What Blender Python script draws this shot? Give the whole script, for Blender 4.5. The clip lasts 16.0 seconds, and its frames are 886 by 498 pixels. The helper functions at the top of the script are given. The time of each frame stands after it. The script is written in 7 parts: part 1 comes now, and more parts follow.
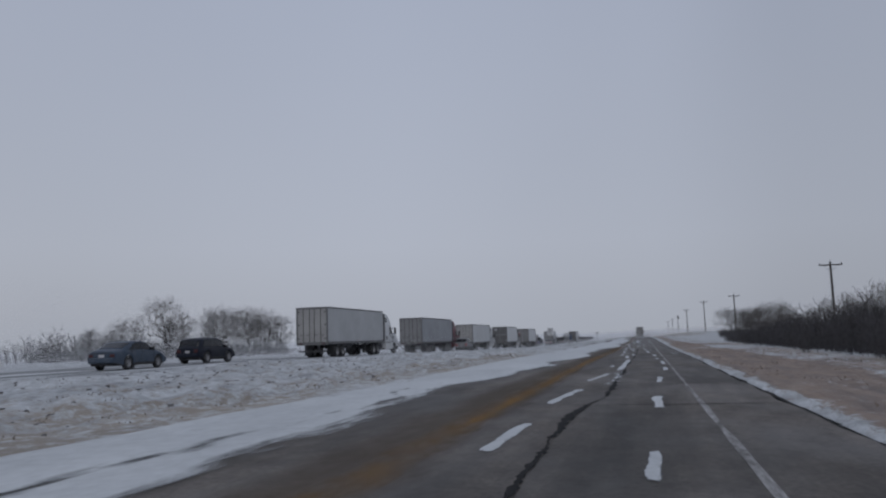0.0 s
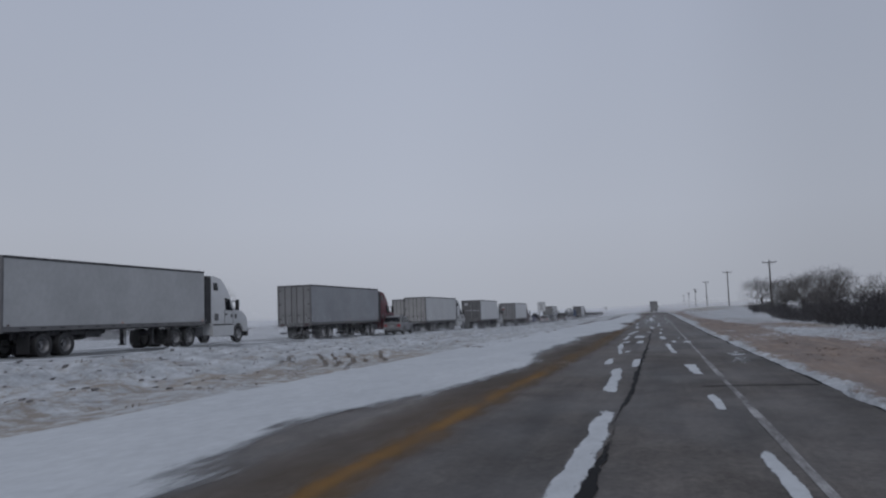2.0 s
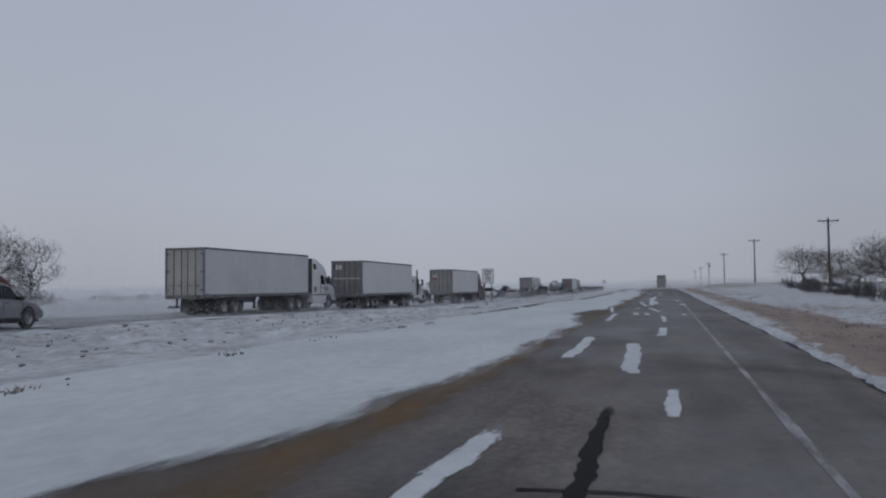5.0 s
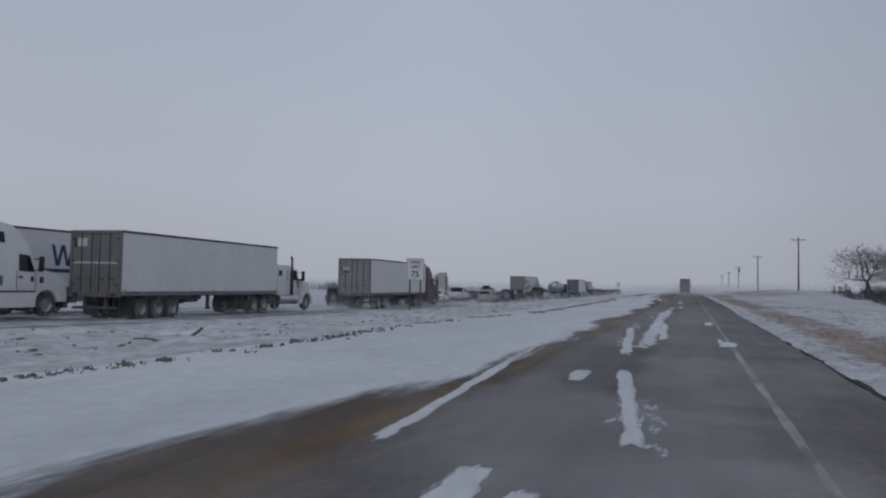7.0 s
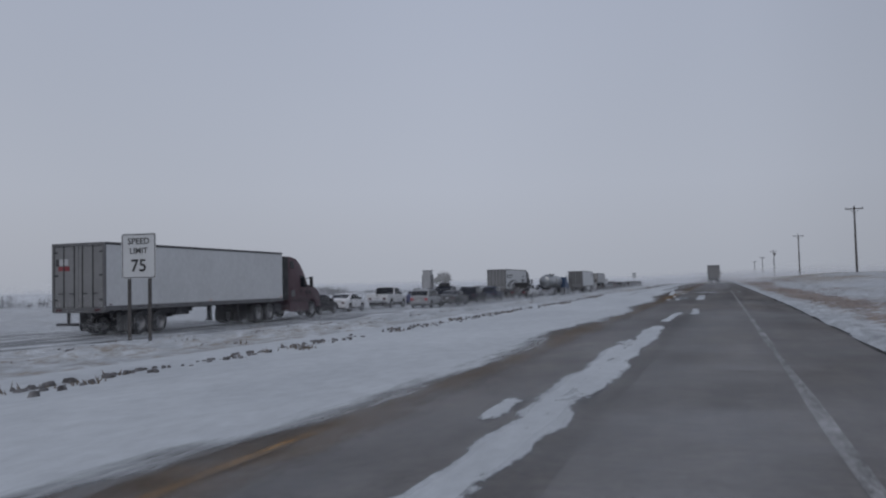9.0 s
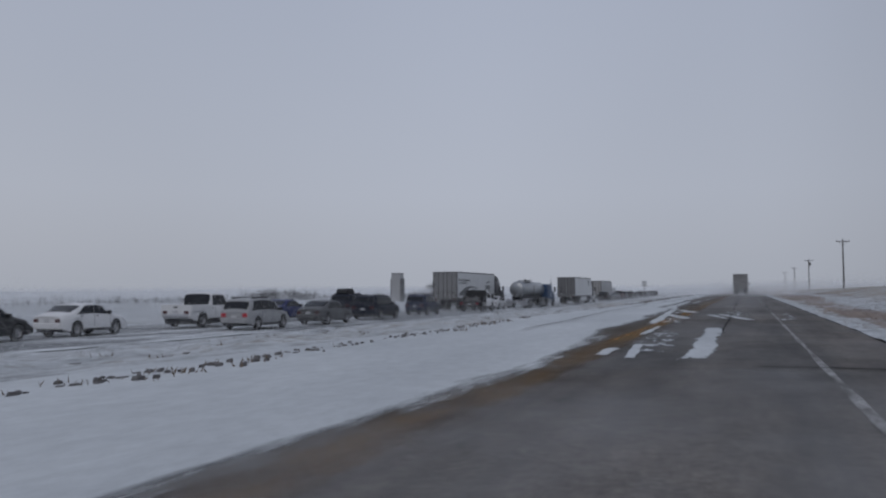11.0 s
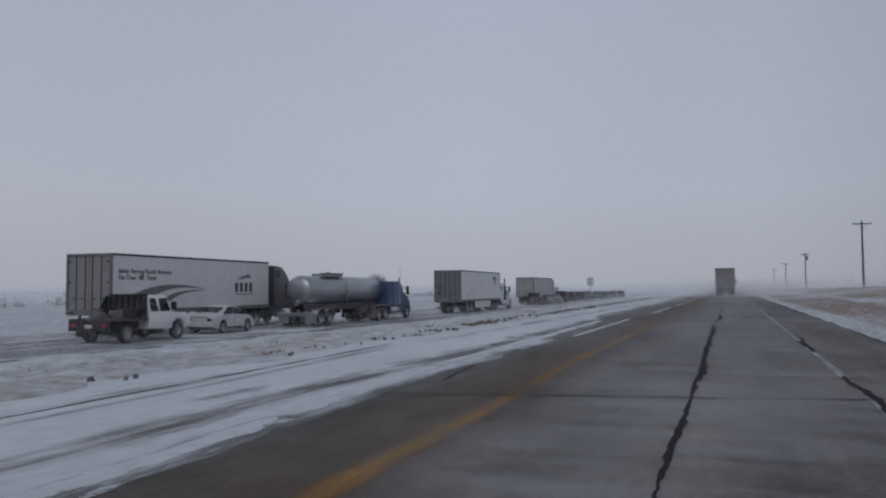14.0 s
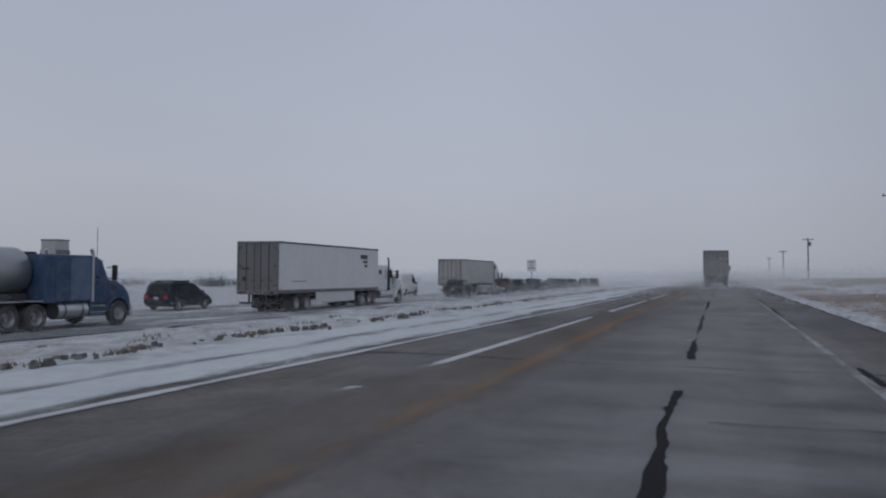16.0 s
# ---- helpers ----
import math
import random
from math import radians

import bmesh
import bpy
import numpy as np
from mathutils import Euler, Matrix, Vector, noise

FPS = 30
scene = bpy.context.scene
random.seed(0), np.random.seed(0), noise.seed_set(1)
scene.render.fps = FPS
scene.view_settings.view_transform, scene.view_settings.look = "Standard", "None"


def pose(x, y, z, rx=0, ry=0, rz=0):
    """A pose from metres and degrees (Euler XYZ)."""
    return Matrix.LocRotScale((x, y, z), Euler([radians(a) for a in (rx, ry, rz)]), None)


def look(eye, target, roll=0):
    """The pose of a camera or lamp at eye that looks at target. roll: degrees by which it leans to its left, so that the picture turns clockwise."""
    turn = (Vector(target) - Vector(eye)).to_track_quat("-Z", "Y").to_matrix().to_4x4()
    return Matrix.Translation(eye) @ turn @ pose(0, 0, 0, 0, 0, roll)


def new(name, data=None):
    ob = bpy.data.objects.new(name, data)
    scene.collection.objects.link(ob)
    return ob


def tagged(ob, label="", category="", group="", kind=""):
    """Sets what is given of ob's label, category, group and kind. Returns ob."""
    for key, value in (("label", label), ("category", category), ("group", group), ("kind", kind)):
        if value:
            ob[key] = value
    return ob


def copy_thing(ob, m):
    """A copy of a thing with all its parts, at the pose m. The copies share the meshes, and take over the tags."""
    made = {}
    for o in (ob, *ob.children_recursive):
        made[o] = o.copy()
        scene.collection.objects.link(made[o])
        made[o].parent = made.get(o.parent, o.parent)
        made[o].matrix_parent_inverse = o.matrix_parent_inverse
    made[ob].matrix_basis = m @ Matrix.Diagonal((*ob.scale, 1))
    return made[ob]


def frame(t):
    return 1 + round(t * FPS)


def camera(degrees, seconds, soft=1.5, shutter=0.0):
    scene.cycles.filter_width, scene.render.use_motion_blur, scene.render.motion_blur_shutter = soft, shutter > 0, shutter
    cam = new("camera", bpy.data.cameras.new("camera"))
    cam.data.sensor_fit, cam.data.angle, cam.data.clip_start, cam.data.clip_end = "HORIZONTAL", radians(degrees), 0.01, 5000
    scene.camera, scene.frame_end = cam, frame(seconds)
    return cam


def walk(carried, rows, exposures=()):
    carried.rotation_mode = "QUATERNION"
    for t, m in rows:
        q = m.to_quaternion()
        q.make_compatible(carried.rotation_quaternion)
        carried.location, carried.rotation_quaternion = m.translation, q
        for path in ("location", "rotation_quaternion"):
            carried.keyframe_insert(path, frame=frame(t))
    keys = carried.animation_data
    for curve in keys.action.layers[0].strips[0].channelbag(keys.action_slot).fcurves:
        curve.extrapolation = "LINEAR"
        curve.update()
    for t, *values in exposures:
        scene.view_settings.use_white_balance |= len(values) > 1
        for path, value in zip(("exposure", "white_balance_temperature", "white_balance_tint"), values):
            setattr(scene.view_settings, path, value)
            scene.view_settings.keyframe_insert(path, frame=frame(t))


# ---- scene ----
cam = camera(59.0, 16.0, soft=2.2)
walk(cam, [
    (0, look((-1.036, -21.721, 1.330), (-3.453, -12.086, 2.483), -1.81)),
    (0.5, look((-1.035, -13.768, 1.439), (-3.516, -4.132, 2.437), -1.86)),
    (1, look((-1.045, -5.492, 1.235), (-3.625, 4.125, 2.157), -1.86)),
    (1.5, look((-1.122, 2.131, 1.275), (-3.647, 11.768, 2.139), -1.10)),
    (2, look((-1.154, 9.771, 1.339), (-3.753, 19.390, 2.190), -1.97)),
    (2.5, look((-1.138, 17.294, 1.265), (-3.707, 26.930, 1.992), -0.22)),
    (3, look((-1.130, 24.281, 1.234), (-3.744, 33.903, 1.987), -1.10)),
    (3.5, look((-1.110, 31.974, 1.227), (-3.854, 41.561, 1.972), -0.62)),
    (4, look((-1.031, 39.276, 1.147), (-3.749, 48.880, 1.761), -0.89)),
    (6.5, look((-1.030, 75.036, 1.276), (-3.895, 84.608, 1.683), 0.89)),
    (7, look((-0.917, 82.355, 1.253), (-3.936, 91.877, 1.705), 1.09)),
    (7.5, look((-0.816, 89.273, 1.207), (-4.103, 98.707, 1.645), 0.15)),
    (8, look((-0.720, 96.487, 1.138), (-3.932, 105.945, 1.611), -0.98)),
    (8.5, look((-0.808, 104.105, 1.077), (-3.931, 113.596, 1.491), -1.09)),
    (9, look((-0.718, 111.324, 1.056), (-4.056, 120.740, 1.510), -1.41)),
    (11.5, look((-1.084, 145.660, 1.083), (-4.715, 154.963, 1.611), -0.17)),
    (12, look((-1.171, 152.687, 1.096), (-4.739, 162.016, 1.590), -0.15)),
    (12.5, look((-1.271, 160.058, 1.098), (-4.782, 169.408, 1.590), -0.35)),
    (13, look((-1.117, 167.158, 1.149), (-4.683, 176.483, 1.717), 0.34)),
    (13.5, look((-1.363, 174.575, 1.100), (-4.876, 183.917, 1.717), -0.73)),
    (14, look((-1.339, 181.796, 1.138), (-4.803, 191.163, 1.657), -0.36)),
    (14.5, look((-1.455, 188.981, 1.123), (-4.860, 198.370, 1.606), -0.52)),
    (15, look((-1.429, 195.980, 1.103), (-4.804, 205.380, 1.597), -0.07)),
    (15.5, look((-1.485, 202.956, 1.165), (-4.850, 212.362, 1.592), -0.20)),
    (16, look((-1.456, 209.743, 1.101), (-4.844, 219.146, 1.434), 0.35)),
], exposures=[(0.0, 0.0), (16.0, 0.0)])

# ---- daylight: an even snow-laden overcast ----
world = bpy.data.worlds.new("overcast_sky")
scene.world = world
world.use_nodes = True
wn, wl = world.node_tree.nodes, world.node_tree.links
wn.clear()
w_out = wn.new("ShaderNodeOutputWorld")
w_bg = wn.new("ShaderNodeBackground")
w_bg.inputs["Strength"].default_value = 1.0
w_sky = wn.new("ShaderNodeTexSky")
w_sky.sky_type = "NISHITA"
w_sky.sun_disc = False
w_sky.sun_elevation = radians(38)
w_sky.sun_rotation = radians(-100)
w_sky.air_density, w_sky.dust_density = 1.5, 4.0
w_dim = wn.new("ShaderNodeVectorMath")
w_dim.operation = "SCALE"
w_dim.inputs["Scale"].default_value = 0.06
w_tc = wn.new("ShaderNodeTexCoord")
w_sep = wn.new("ShaderNodeSeparateXYZ")
w_ramp = wn.new("ShaderNodeValToRGB")
w_ramp.color_ramp.elements[0].position = 0.0
w_ramp.color_ramp.elements[0].color = (0.385, 0.412, 0.475, 1)
w_ramp.color_ramp.elements[1].position = 0.55
w_ramp.color_ramp.elements[1].color = (0.35, 0.392, 0.50, 1)
mid = w_ramp.color_ramp.elements.new(0.12)
mid.color = (0.41, 0.442, 0.525, 1)
w_noise = wn.new("ShaderNodeTexNoise")
w_noise.inputs["Scale"].default_value = 1.4
w_noise.inputs["Detail"].default_value = 3.0
w_cloud = wn.new("ShaderNodeMapRange")
w_cloud.inputs["To Min"].default_value = 0.94
w_cloud.inputs["To Max"].default_value = 1.06
w_mul = wn.new("ShaderNodeVectorMath")
w_mul.operation = "SCALE"
w_mix = wn.new("ShaderNodeMix")
w_mix.data_type = "RGBA"
w_mix.inputs["Factor"].default_value = 0.9
wl.new(w_tc.outputs["Generated"], w_sep.inputs[0])
wl.new(w_sep.outputs["Z"], w_ramp.inputs["Fac"])
wl.new(w_tc.outputs["Generated"], w_noise.inputs["Vector"])
wl.new(w_noise.outputs["Fac"], w_cloud.inputs["Value"])
wl.new(w_ramp.outputs["Color"], w_mul.inputs[0])
w_side = wn.new("ShaderNodeValToRGB")
w_side.color_ramp.interpolation = "EASE"
for at, v in ((0.0, 0.98), (0.14, 1.0), (0.35, 1.07), (0.5, 1.02), (0.6, 0.9), (1.0, 0.86)):
    e = w_side.color_ramp.elements[0] if at == 0.0 else w_side.color_ramp.elements[-1] if at == 1.0 else w_side.color_ramp.elements.new(at)
    e.color = (v, v, v * 1.005, 1)
w_x = wn.new("ShaderNodeMapRange")
w_x.inputs["From Min"].default_value = -1.0
w_both = wn.new("ShaderNodeMath")
w_both.operation = "MULTIPLY"
wl.new(w_sep.outputs["X"], w_x.inputs["Value"])
wl.new(w_x.outputs["Result"], w_side.inputs["Fac"])
wl.new(w_side.outputs["Color"], w_both.inputs[0])
wl.new(w_cloud.outputs["Result"], w_both.inputs[1])
wl.new(w_both.outputs[0], w_mul.inputs["Scale"])
wl.new(w_sky.outputs["Color"], w_dim.inputs[0])
wl.new(w_dim.outputs["Vector"], w_mix.inputs["A"])
wl.new(w_mul.outputs["Vector"], w_mix.inputs["B"])
wl.new(w_mix.outputs["Result"], w_bg.inputs["Color"])
wl.new(w_bg.outputs["Background"], w_out.inputs["Surface"])

sun_data = bpy.data.lights.new("sun", "SUN")
sun_data.energy = 0.5
sun_data.angle = radians(40)
sun_data.color = (1.0, 0.97, 0.93)
sun = new("sun", sun_data)
sun.matrix_world = look((0, 0, 60), (-25, 60, 0))

# ---- materials ----
def ramp_node(nt, source, lo, hi, a, b):
    r = nt.nodes.new("ShaderNodeValToRGB")
    r.color_ramp.elements[0].position, r.color_ramp.elements[1].position = lo, hi
    r.color_ramp.elements[0].color, r.color_ramp.elements[1].color = (*a, 1), (*b, 1)
    nt.links.new(source, r.inputs["Fac"])
    return r


def noise_node(nt, scale, detail=4.0, rough=0.6, stretch=None, coord="Object"):
    if coord == "World":
        src = nt.nodes.new("ShaderNodeNewGeometry").outputs["Position"]
    else:
        src = nt.nodes.new("ShaderNodeTexCoord").outputs[coord]
    if stretch:
        mp = nt.nodes.new("ShaderNodeMapping")
        mp.inputs["Scale"].default_value = stretch
        nt.links.new(src, mp.inputs["Vector"])
        src = mp.outputs["Vector"]
    n = nt.nodes.new("ShaderNodeTexNoise")
    n.inputs["Scale"].default_value = scale
    n.inputs["Detail"].default_value = detail
    n.inputs["Roughness"].default_value = rough
    nt.links.new(src, n.inputs["Vector"])
    return n


def mix_node(nt, fac, a, b, blend="MIX"):
    m = nt.nodes.new("ShaderNodeMix")
    m.data_type = "RGBA"
    m.blend_type = blend
    for sock, v in (("Factor", fac), ("A", a), ("B", b)):
        if hasattr(v, "is_linked"):
            nt.links.new(v, m.inputs[sock])
        elif sock == "Factor":
            m.inputs[0].default_value = v
        else:
            m.inputs[sock].default_value = (*v, 1)
    return m.outputs["Result"]


def bump_node(nt, height, strength, distance):
    b = nt.nodes.new("ShaderNodeBump")
    b.inputs["Strength"].default_value = strength
    b.inputs["Distance"].default_value = distance
    nt.links.new(height, b.inputs["Height"])
    return b.outputs["Normal"]


def base_mat(name, rough=0.6, metal=0.0):
    m = bpy.data.materials.new(name)
    m.use_nodes = True
    nt = m.node_tree
    bsdf = nt.nodes["Principled BSDF"]
    bsdf.inputs["Roughness"].default_value = rough
    bsdf.inputs["Metallic"].default_value = metal
    return m, nt, bsdf


def surface(name, color, rough=0.6, metal=0.0, dirt=(0.3, 0.29, 0.28), amount=0.3, scale=1.5, grain=30.0, bump=0.05, stretch=None):
    """A worn surface: a base colour with large soiling and fine grain."""
    m, nt, bsdf = base_mat(name, rough, metal)
    big = noise_node(nt, scale, 5.0, 0.65, stretch)
    fine = noise_node(nt, grain, 3.0, 0.6)
    mask = ramp_node(nt, big.outputs["Fac"], 0.42, 0.75, (0, 0, 0), (amount,) * 3)
    c = mix_node(nt, mask.outputs["Color"], color, dirt)
    g = ramp_node(nt, fine.outputs["Fac"], 0.25, 0.75, (0.88,) * 3, (1.08,) * 3)
    c = mix_node(nt, 1.0, c, g.outputs["Color"], "MULTIPLY")
    nt.links.new(c, bsdf.inputs["Base Color"])
    if bump:
        nt.links.new(bump_node(nt, fine.outputs["Fac"], bump, 0.01), bsdf.inputs["Normal"])
    return m


def car_paint(name, color, salt=0.35):
    """Paint under a film of road salt that thickens in blotches."""
    m, nt, bsdf = base_mat(name, 0.38)
    big = noise_node(nt, 2.2, 6.0, 0.7)
    fine = noise_node(nt, 40.0, 2.0)
    bsdf.inputs["Specular IOR Level"].default_value = 0.3
    mask = ramp_node(nt, big.outputs["Fac"], 0.4, 0.85, (0,) * 3, (salt,) * 3)
    c = mix_node(nt, mask.outputs["Color"], color, (0.34, 0.335, 0.33))
    nt.links.new(c, bsdf.inputs["Base Color"])
    r = ramp_node(nt, big.outputs["Fac"], 0.3, 0.8, (0.3,) * 3, (0.7,) * 3)
    nt.links.new(r.outputs["Color"], bsdf.inputs["Roughness"])
    nt.links.new(bump_node(nt, fine.outputs["Fac"], 0.03, 0.005), bsdf.inputs["Normal"])
    return m


def trailer_mat(name, color, streak=0.35):
    """Sheet-metal trailer skin: vertical dirt streaks, soiled in soft blotches, faint panel waves."""
    m, nt, bsdf = base_mat(name, 0.5)
    streaks = noise_node(nt, 1.0, 5.0, 0.6, (2.0, 0.7, 0.35))
    blot = noise_node(nt, 0.5, 3.0, 0.5, (1.0, 0.7, 1.2))
    fine = noise_node(nt, 5.0, 4.0, 0.6)
    m1 = ramp_node(nt, streaks.outputs["Fac"], 0.4, 0.85, (0, 0, 0), (streak * 0.7,) * 3)
    m2 = ramp_node(nt, blot.outputs["Fac"], 0.38, 0.66, (0, 0, 0), (min(1.0, streak * 1.1),) * 3)
    c = mix_node(nt, m1.outputs["Color"], color, (0.27, 0.265, 0.26))
    low = tuple(0.55 * q + 0.06 for q in color)
    c = mix_node(nt, m2.outputs["Color"], c, low)
    g = ramp_node(nt, fine.outputs["Fac"], 0.3, 0.7, (0.93,) * 3, (1.05,) * 3)
    c = mix_node(nt, 1.0, c, g.outputs["Color"], "MULTIPLY")
    nt.links.new(c, bsdf.inputs["Base Color"])
    nt.links.new(bump_node(nt, blot.outputs["Fac"], 0.12, 0.05), bsdf.inputs["Normal"])
    return m


def glow(name, color, strength):
    m, nt, bsdf = base_mat(name, 0.3)
    bsdf.inputs["Base Color"].default_value = (*color, 1)
    bsdf.inputs["Emission Color"].default_value = (*color, 1)
    bsdf.inputs["Emission Strength"].default_value = strength
    return m


def glass_mat(name, tint):
    m, nt, bsdf = base_mat(name, 0.12)
    n = noise_node(nt, 6.0, 4.0)
    c = ramp_node(nt, n.outputs["Fac"], 0.35, 0.8, tint, tuple(v * 2.2 + 0.008 for v in tint))
    nt.links.new(c.outputs["Color"], bsdf.inputs["Base Color"])
    bsdf.inputs["Specular IOR Level"].default_value = 0.3
    return m


def add_node(nt, a, b, gain=1.0):
    m = nt.nodes.new("ShaderNodeMath")
    m.operation = "MULTIPLY_ADD"
    nt.links.new(a, m.inputs[0])
    m.inputs[1].default_value = gain
    nt.links.new(b, m.inputs[2])
    return m.outputs[0]


def snow_mat(name, grass=False):
    """Wind-packed snow; where the mesh carries a grass mask, dry turf shows through in flecks."""
    m, nt, bsdf = base_mat(name, 0.75)
    big = noise_node(nt, 0.5, 5.0, 0.6, (1.0, 0.35, 1.0), "World")
    fine = noise_node(nt, 5.0, 6.0, 0.7, (1.0, 0.5, 1.0), "World")
    grit = noise_node(nt, 60.0, 2.0, 0.6, None, "World")
    c = ramp_node(nt, big.outputs["Fac"], 0.3, 0.7, (0.42, 0.444, 0.465), (0.556, 0.581, 0.60)).outputs["Color"]
    f = ramp_node(nt, fine.outputs["Fac"], 0.32, 0.66, (0.8,) * 3, (1.08,) * 3)
    c = mix_node(nt, 1.0, c, f.outputs["Color"], "MULTIPLY")
    if grass:
        # grey shade between snow lumps, put into the colour by noise
        lump = noise_node(nt, 1.6, 9.0, 0.8, (1.0, 0.6, 1.0), "World")
        lump_shade = ramp_node(nt, lump.outputs["Fac"], 0.36, 0.6, (0.56, 0.55, 0.55), (1.12,) * 3)
        c = mix_node(nt, 1.0, c, lump_shade.outputs["Color"], "MULTIPLY")
        at = nt.nodes.new("ShaderNodeAttribute")
        at.attribute_name = "grass"
        speck = noise_node(nt, 2.8, 9.0, 0.8, (1.0, 0.7, 1.0), "World")
        total = add_node(nt, speck.outputs["Fac"], at.outputs["Fac"], 2.2)
        half = nt.nodes.new("ShaderNodeMath")
        half.operation = "MULTIPLY"
        half.inputs[1].default_value = 0.5
        nt.links.new(total, half.inputs[0])
        mask = ramp_node(nt, half.outputs[0], 0.73, 0.88, (0, 0, 0), (0.85,) * 3)
        hue = noise_node(nt, 0.35, 4.0, 0.6, (1.0, 0.4, 1.0), "World")
        turf = ramp_node(nt, hue.outputs["Fac"], 0.3, 0.7, (0.19, 0.155, 0.118), (0.3, 0.25, 0.19)).outputs["Color"]
        soil = nt.nodes.new("ShaderNodeAttribute")
        soil.attribute_name = "soil"
        red = noise_node(nt, 1.3, 7.0, 0.72, (1.0, 0.13, 1.0), "World")
        earth = ramp_node(nt, red.outputs["Fac"], 0.34, 0.68, (0.09, 0.053, 0.035), (0.26, 0.172, 0.112)).outputs["Color"]
        turf = mix_node(nt, soil.outputs["Fac"], turf, earth)
        gr = ramp_node(nt, grit.outputs["Fac"], 0.25, 0.75, (0.65,) * 3, (1.25,) * 3)
        turf = mix_node(nt, 1.0, turf, gr.outputs["Color"], "MULTIPLY")
        c = mix_node(nt, mask.outputs["Color"], c, turf)
    nt.links.new(c, bsdf.inputs["Base Color"])
    nt.links.new(bump_node(nt, fine.outputs["Fac"], 0.35, 0.08), bsdf.inputs["Normal"])
    return m


def feather(nt, bsdf, streak, scale, gain, soft=0.16, most=1.0):
    """Breaks a thin layer up by its cover: whole at 1, flecks at about a half, nothing at 0."""
    cover = nt.nodes.new("ShaderNodeAttribute")
    cover.attribute_name = "cover"
    br = noise_node(nt, scale, 8.0, 0.72, (1.0, streak, 1.0), "World")
    total = add_node(nt, br.outputs["Fac"], cover.outputs["Fac"], gain)
    half = nt.nodes.new("ShaderNodeMath")
    half.operation = "MULTIPLY"
    half.inputs[1].default_value = 1.0 / (gain + 1.0)
    nt.links.new(total, half.inputs[0])
    mid = 0.5 * gain + 0.52
    al = ramp_node(nt, half.outputs[0], (mid - soft / 2) / (gain + 1), (mid + soft / 2) / (gain + 1), (0, 0, 0), (most,) * 3)
    nt.links.new(al.outputs["Color"], bsdf.inputs["Alpha"])


def stain_mat(name, color, streak, scale, gain, soft, most):
    m, nt, bsdf = base_mat(name, 0.9)
    bsdf.inputs["Specular IOR Level"].default_value = 0.15
    g = noise_node(nt, 60.0, 3.0, 0.65, None, "World")
    gr = ramp_node(nt, g.outputs["Fac"], 0.25, 0.75, (0.7,) * 3, (1.25,) * 3)
    nt.links.new(mix_node(nt, 1.0, color, gr.outputs["Color"], "MULTIPLY"), bsdf.inputs["Base Color"])
    feather(nt, bsdf, streak, scale, gain, soft, most)
    return m


def thin_snow_mat(name, streak, scale, gain, thin=False, soft=0.3):
    """Snow lying thin on pavement: its cover breaks up into flecks and streaks towards the edges."""
    m, nt, bsdf = base_mat(name, 0.75)
    tr = noise_node(nt, 1.0, 6.0, 0.65, (1.0, 0.07, 1.0), "World")
    bl = noise_node(nt, 0.35, 6.0, 0.7, (1.0, 0.35, 1.0), "World")
    fi = noise_node(nt, 6.0, 6.0, 0.7, (1.0, 0.5, 1.0), "World")
    c = ramp_node(nt, bl.outputs["Fac"], 0.3, 0.7, (0.44, 0.464, 0.485), (0.585, 0.611, 0.63)).outputs["Color"]
    if thin:
        at = nt.nodes.new("ShaderNodeAttribute")
        at.attribute_name = "thin"
        total = add_node(nt, at.outputs["Fac"], add_node(nt, tr.outputs["Fac"], bl.outputs["Fac"]))
        mask = ramp_node(nt, total, 1.0, 1.5, (0, 0, 0), (0.6,) * 3)
        c = mix_node(nt, mask.outputs["Color"], c, (0.15, 0.15, 0.155))
    f = ramp_node(nt, fi.outputs["Fac"], 0.3, 0.7, (0.86,) * 3, (1.06,) * 3)
    c = mix_node(nt, 1.0, c, f.outputs["Color"], "MULTIPLY")
    nt.links.new(c, bsdf.inputs["Base Color"])
    nt.links.new(bump_node(nt, fi.outputs["Fac"], 0.3, 0.05), bsdf.inputs["Normal"])
    feather(nt, bsdf, streak, scale, gain, soft)
    return m


